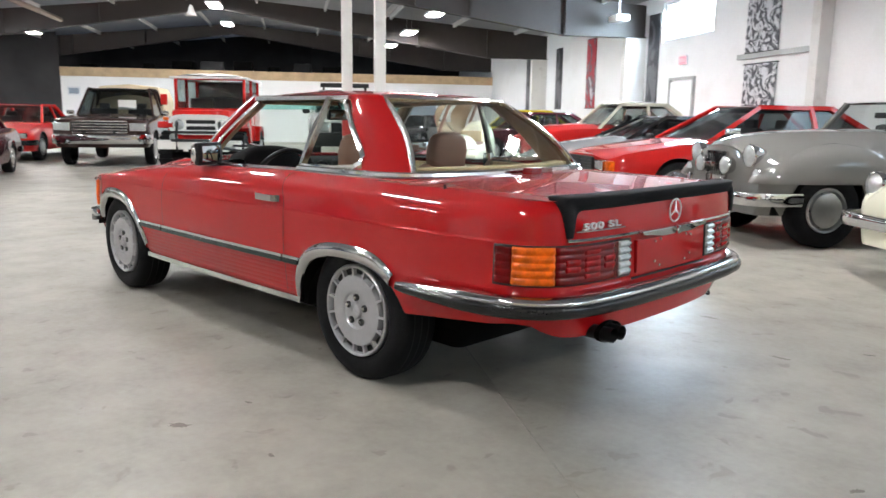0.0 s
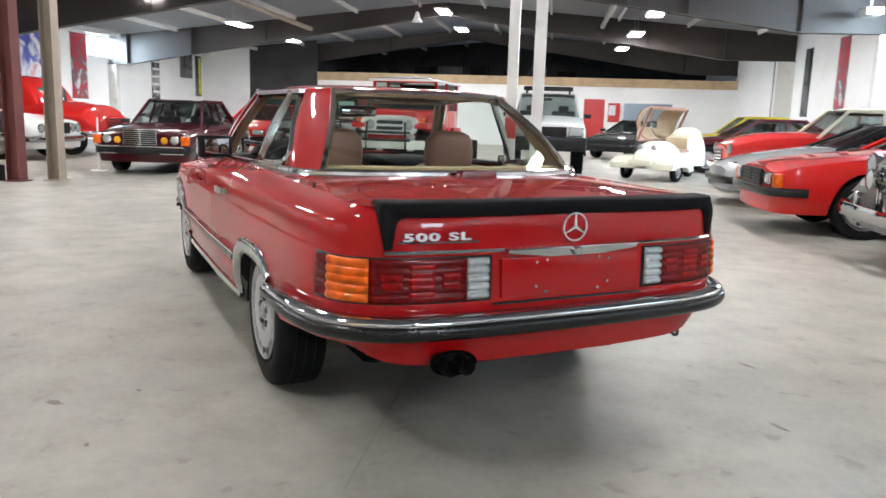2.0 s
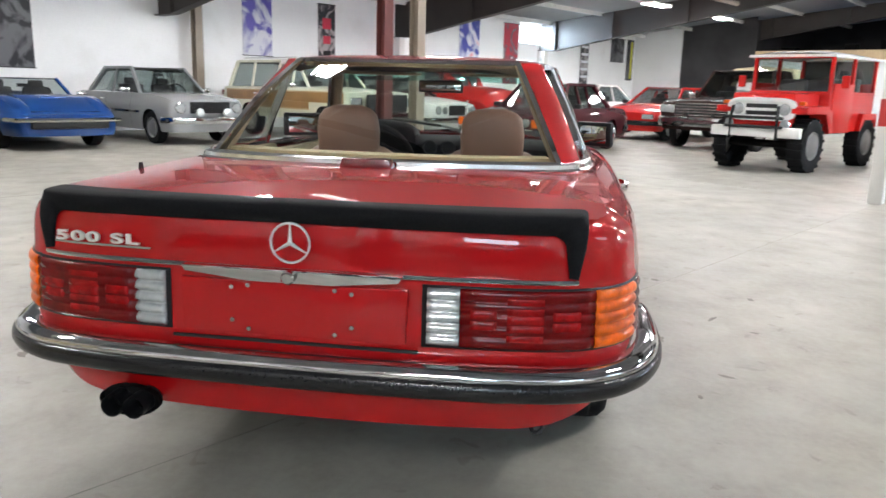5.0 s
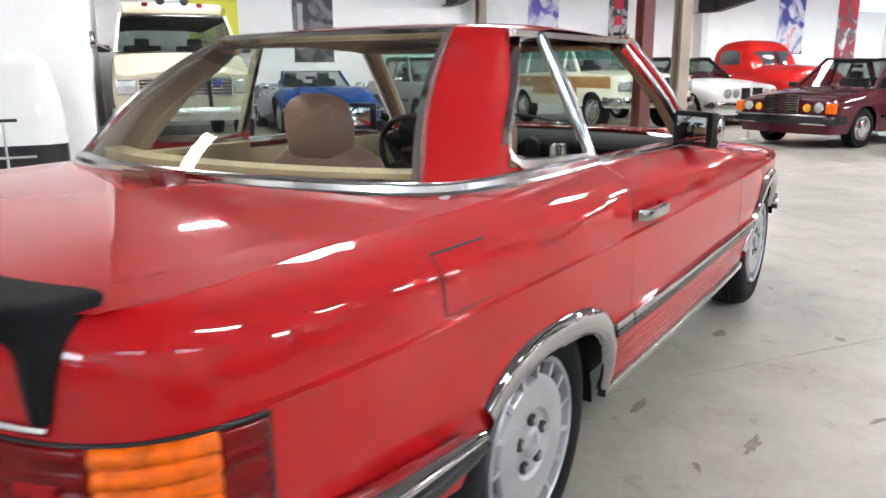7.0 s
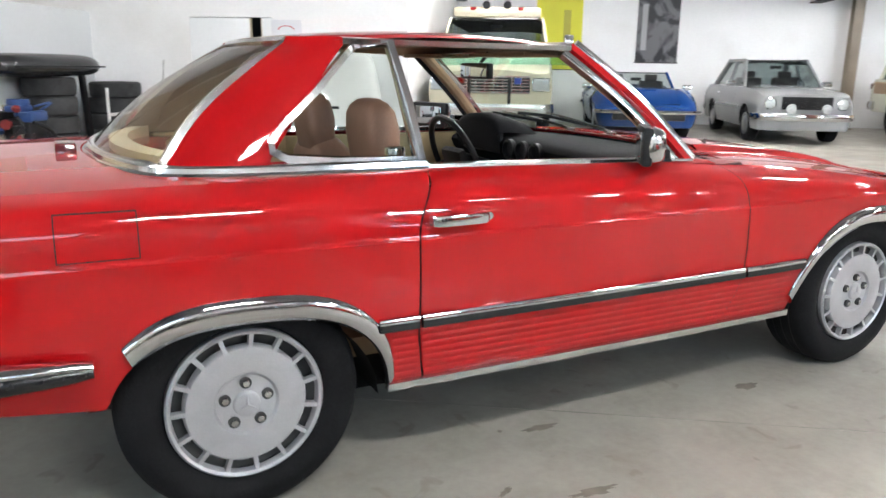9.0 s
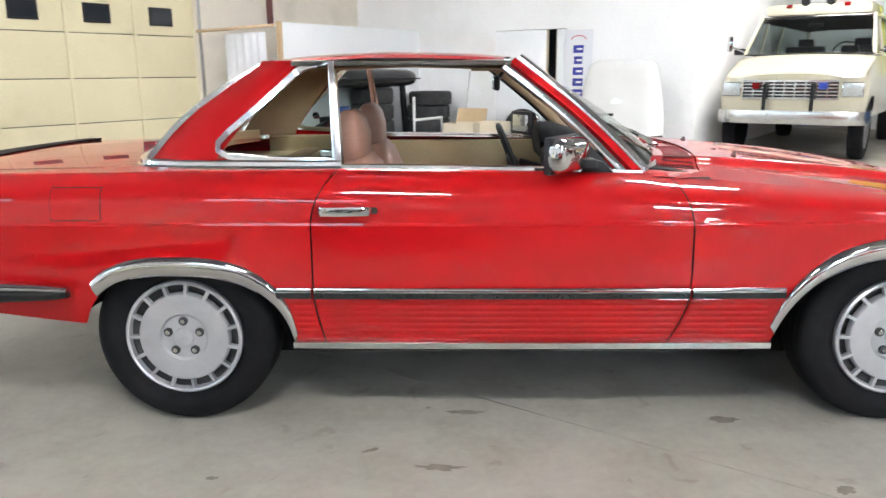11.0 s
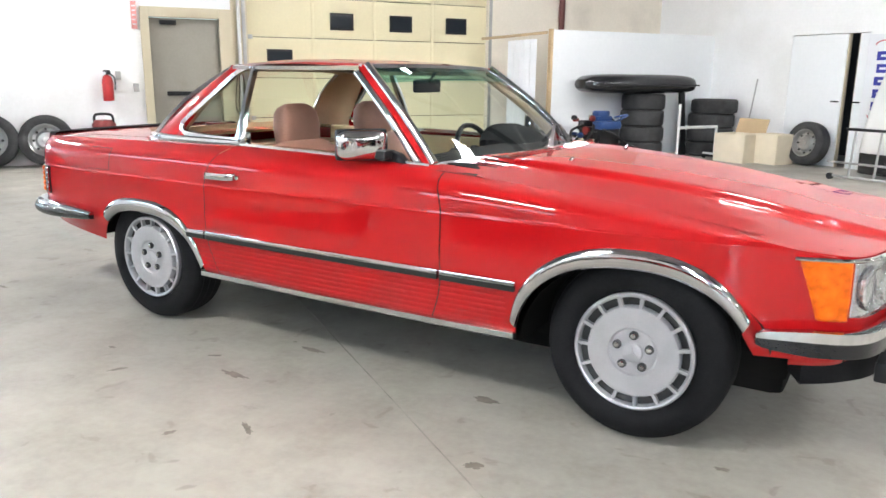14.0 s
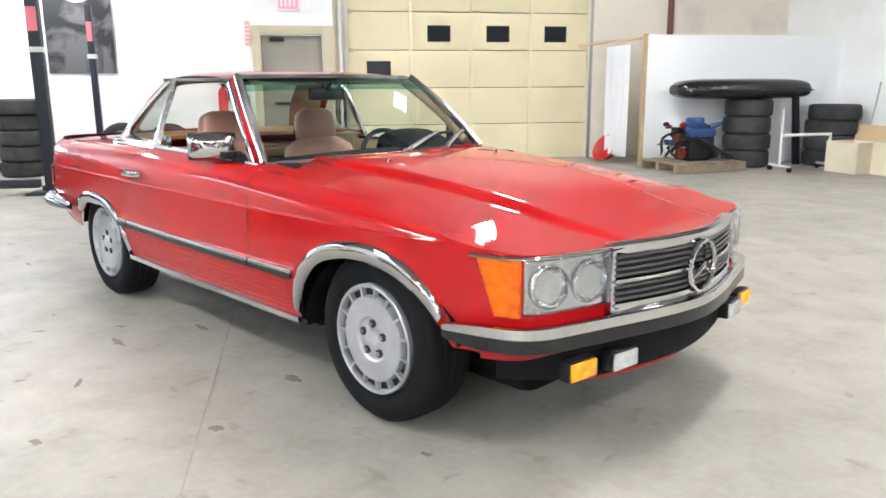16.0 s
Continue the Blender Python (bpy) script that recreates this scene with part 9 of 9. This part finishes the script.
for u0, u1, z0, z1, v, face in ((11.62, 13.95, 3.08, 3.94, V0 - 0.18, 1), (-3.8, -0.8, 3.08, 3.94, V0 - 0.18, 1), (2.0, 4.6, 3.08, 3.94, V0 - 0.18, 1), (21.3, 23.6, 2.87, 3.64, V1 + 0.18, -1)):
    la = bpy.data.lights.new("window_daylight", "AREA")
    la.shape, la.size, la.size_y, la.energy, la.color = "RECTANGLE", u1 - u0, z1 - z0, 850 if u0 > 10 else 50, (0.66, 0.83, 1.0)
    la.spread = radians(160 if face > 0 else 110)
    lo = new("window_daylight", la)
    lo.matrix_basis = on((u0 + u1) / 2, v, (z0 + z1) / 2) @ pose(0, 0, 0, 62 if face > 0 else -62, 0, 0)

# overcast sky outside the high windows
M_SKYCARD = glow("white_sky", (0.88, 0.94, 1.0), 4.0)
for v, u0, u1 in ((V0 - 1.2, 8.5, 18.0), (V1 + 1.2, 19.0, 26.0)):
    bd = part("backdrop", box(((u0 + u1) / 2, v, 3.6), (u1 - u0, 0.04, 2.4)), M_SKYCARD, None)
    bd.matrix_basis = HALL.copy()
    tagged(bd, "plain bright overcast sky outside the windows", "sky", "", "structure")

# doorway in the right wall, with its leaf
dw = thing("door_side", on(0, V0), "white steel side door in the hall wall", "door", "", "structure")
part("leaf", box((12.78, 0.03, 1.03), (1.0, 0.05, 2.06), 0.004), M_BOARD, dw)
for c, s_ in (((12.24, 0.03, 1.05), (0.06, 0.08, 2.10)), ((13.32, 0.03, 1.05), (0.06, 0.08, 2.10)), ((12.78, 0.03, 2.13), (1.14, 0.08, 0.06))):
    part("frame", box(c, s_), M_GREYRAIL, dw)
pj = thing("projector", on(14.3, -7.05, 3.62), "white ceiling projector under the beam", "projector")
part("case", box((0, 0, 0), (0.50, 0.36, 0.16), 0.03), M_LAMPBODY, pj)
part("mount", rod((0, 0, 0.08), (0, 0, 0.50), 0.025, 8), M_LAMPBODY, pj)
# far end: red door, window, store clutter
rd = thing("door_far", on(30.05, -2.22), "plain red painted door in the white partition", "door", "", "structure")
part("leaf", box((0, 0, 1.05), (0.06, 0.86, 2.09), 0.004), M_REDDOOR, rd)
part("knob", box((-0.05, -0.34, 1.0), (0.06, 0.05, 0.05), 0.015), M_BRUSH, rd)
for v0, v1, z0, z1, lab in ((-5.5, -3.4, 0.9, 2.02, "grey interior window in the partition"), (9.35, 9.85, 1.85, 2.2, "small blue-lit window in the partition")):
    wf = thing("window_far", on(29.96, (v0 + v1) / 2, (z0 + z1) / 2), lab, "window", "", "structure")
    part("window_frame", box((0, 0, 0), (0.06, v1 - v0, z1 - z0), 0.006), M_BANNERW, wf)
    part("pane", box((-0.034, 0, 0), (0.006, v1 - v0 - 0.12, z1 - z0 - 0.12)), material("grey_pane", (0.25, 0.30, 0.36), 0.15), wf)
pst = thing("wall_poster", on(29.93, -3.05, 1.55), "small red and white poster on the partition", "poster")
part("sheet", box((0, 0, 0), (0.02, 0.50, 0.80)), M_REDDOOR, pst)
part("printed_bar", box((-0.012, 0.08, 0.1), (0.004, 0.28, 0.42)), M_BANNERW, pst)
rr = random.Random(8)
for k in range(14):
    w, d, h = rr.uniform(0.4, 1.1), rr.uniform(0.4, 0.9), rr.uniform(0.3, 0.9)
    v = -7.5 + 17.0 * k / 13
    cr = part("store_crate", box((0, 0, h / 2), (d, w, h), 0.02), M_UNDER if k % 3 else M_BLACK, None)
    cr.matrix_basis = on(31.2 + rr.uniform(0, 2.5), v, 2.66, rr.uniform(-10, 10))
    tagged(cr, "dark storage crate on the mezzanine", "crate", "mezzanine crates")
slab("mezzanine", 30.2, U1, V0, 10.1, 2.50, 2.64, M_ROOMSHADE, "mezzanine deck of the rear store, coloured near-black for shade", "floor")
# bell lamp under the ridge, stand by the saloon, bin by the post
bl = part("bell_lamp", lathe([(0.02, 0.30), (0.05, 0.26), (0.10, 0.10), (0.17, 0.0), (0.15, 0.0), (0.08, 0.10)], 20, pose(0, 0, 0, 90, 0, 0)), M_LAMPBODY, None)
bl.matrix_basis = on(19.0, 3.6, 3.85)
tagged(bl, "white bell-shaped hanging lamp", "lamp")
part("lamp_cord", rod((0, 0, 0.3), (0, 0, 1.0), 0.008, 6), M_BLACK, bl)
bn = part("waste_bin", box((0, 0, 0.12), (0.30, 0.22, 0.24), 0.03), M_BLACK, None)
bn.matrix_basis = on(6.72, 7.72)
tagged(bn, "small black bin at the foot of the post", "bin")
stn = thing("barrier_stand", on(9.15, 7.55), "thin white barrier stand with round foot", "stand")
part("pole", rod((0, 0, 0.02), (0, 0, 0.95), 0.016, 8), M_WHITETUBE, stn)
part("foot", lathe([(0.15, 0.0), (0.14, 0.02), (0.0005, 0.025)], 20, pose(0, 0, 0, 90, 0, 0)), M_WHITETUBE, stn)
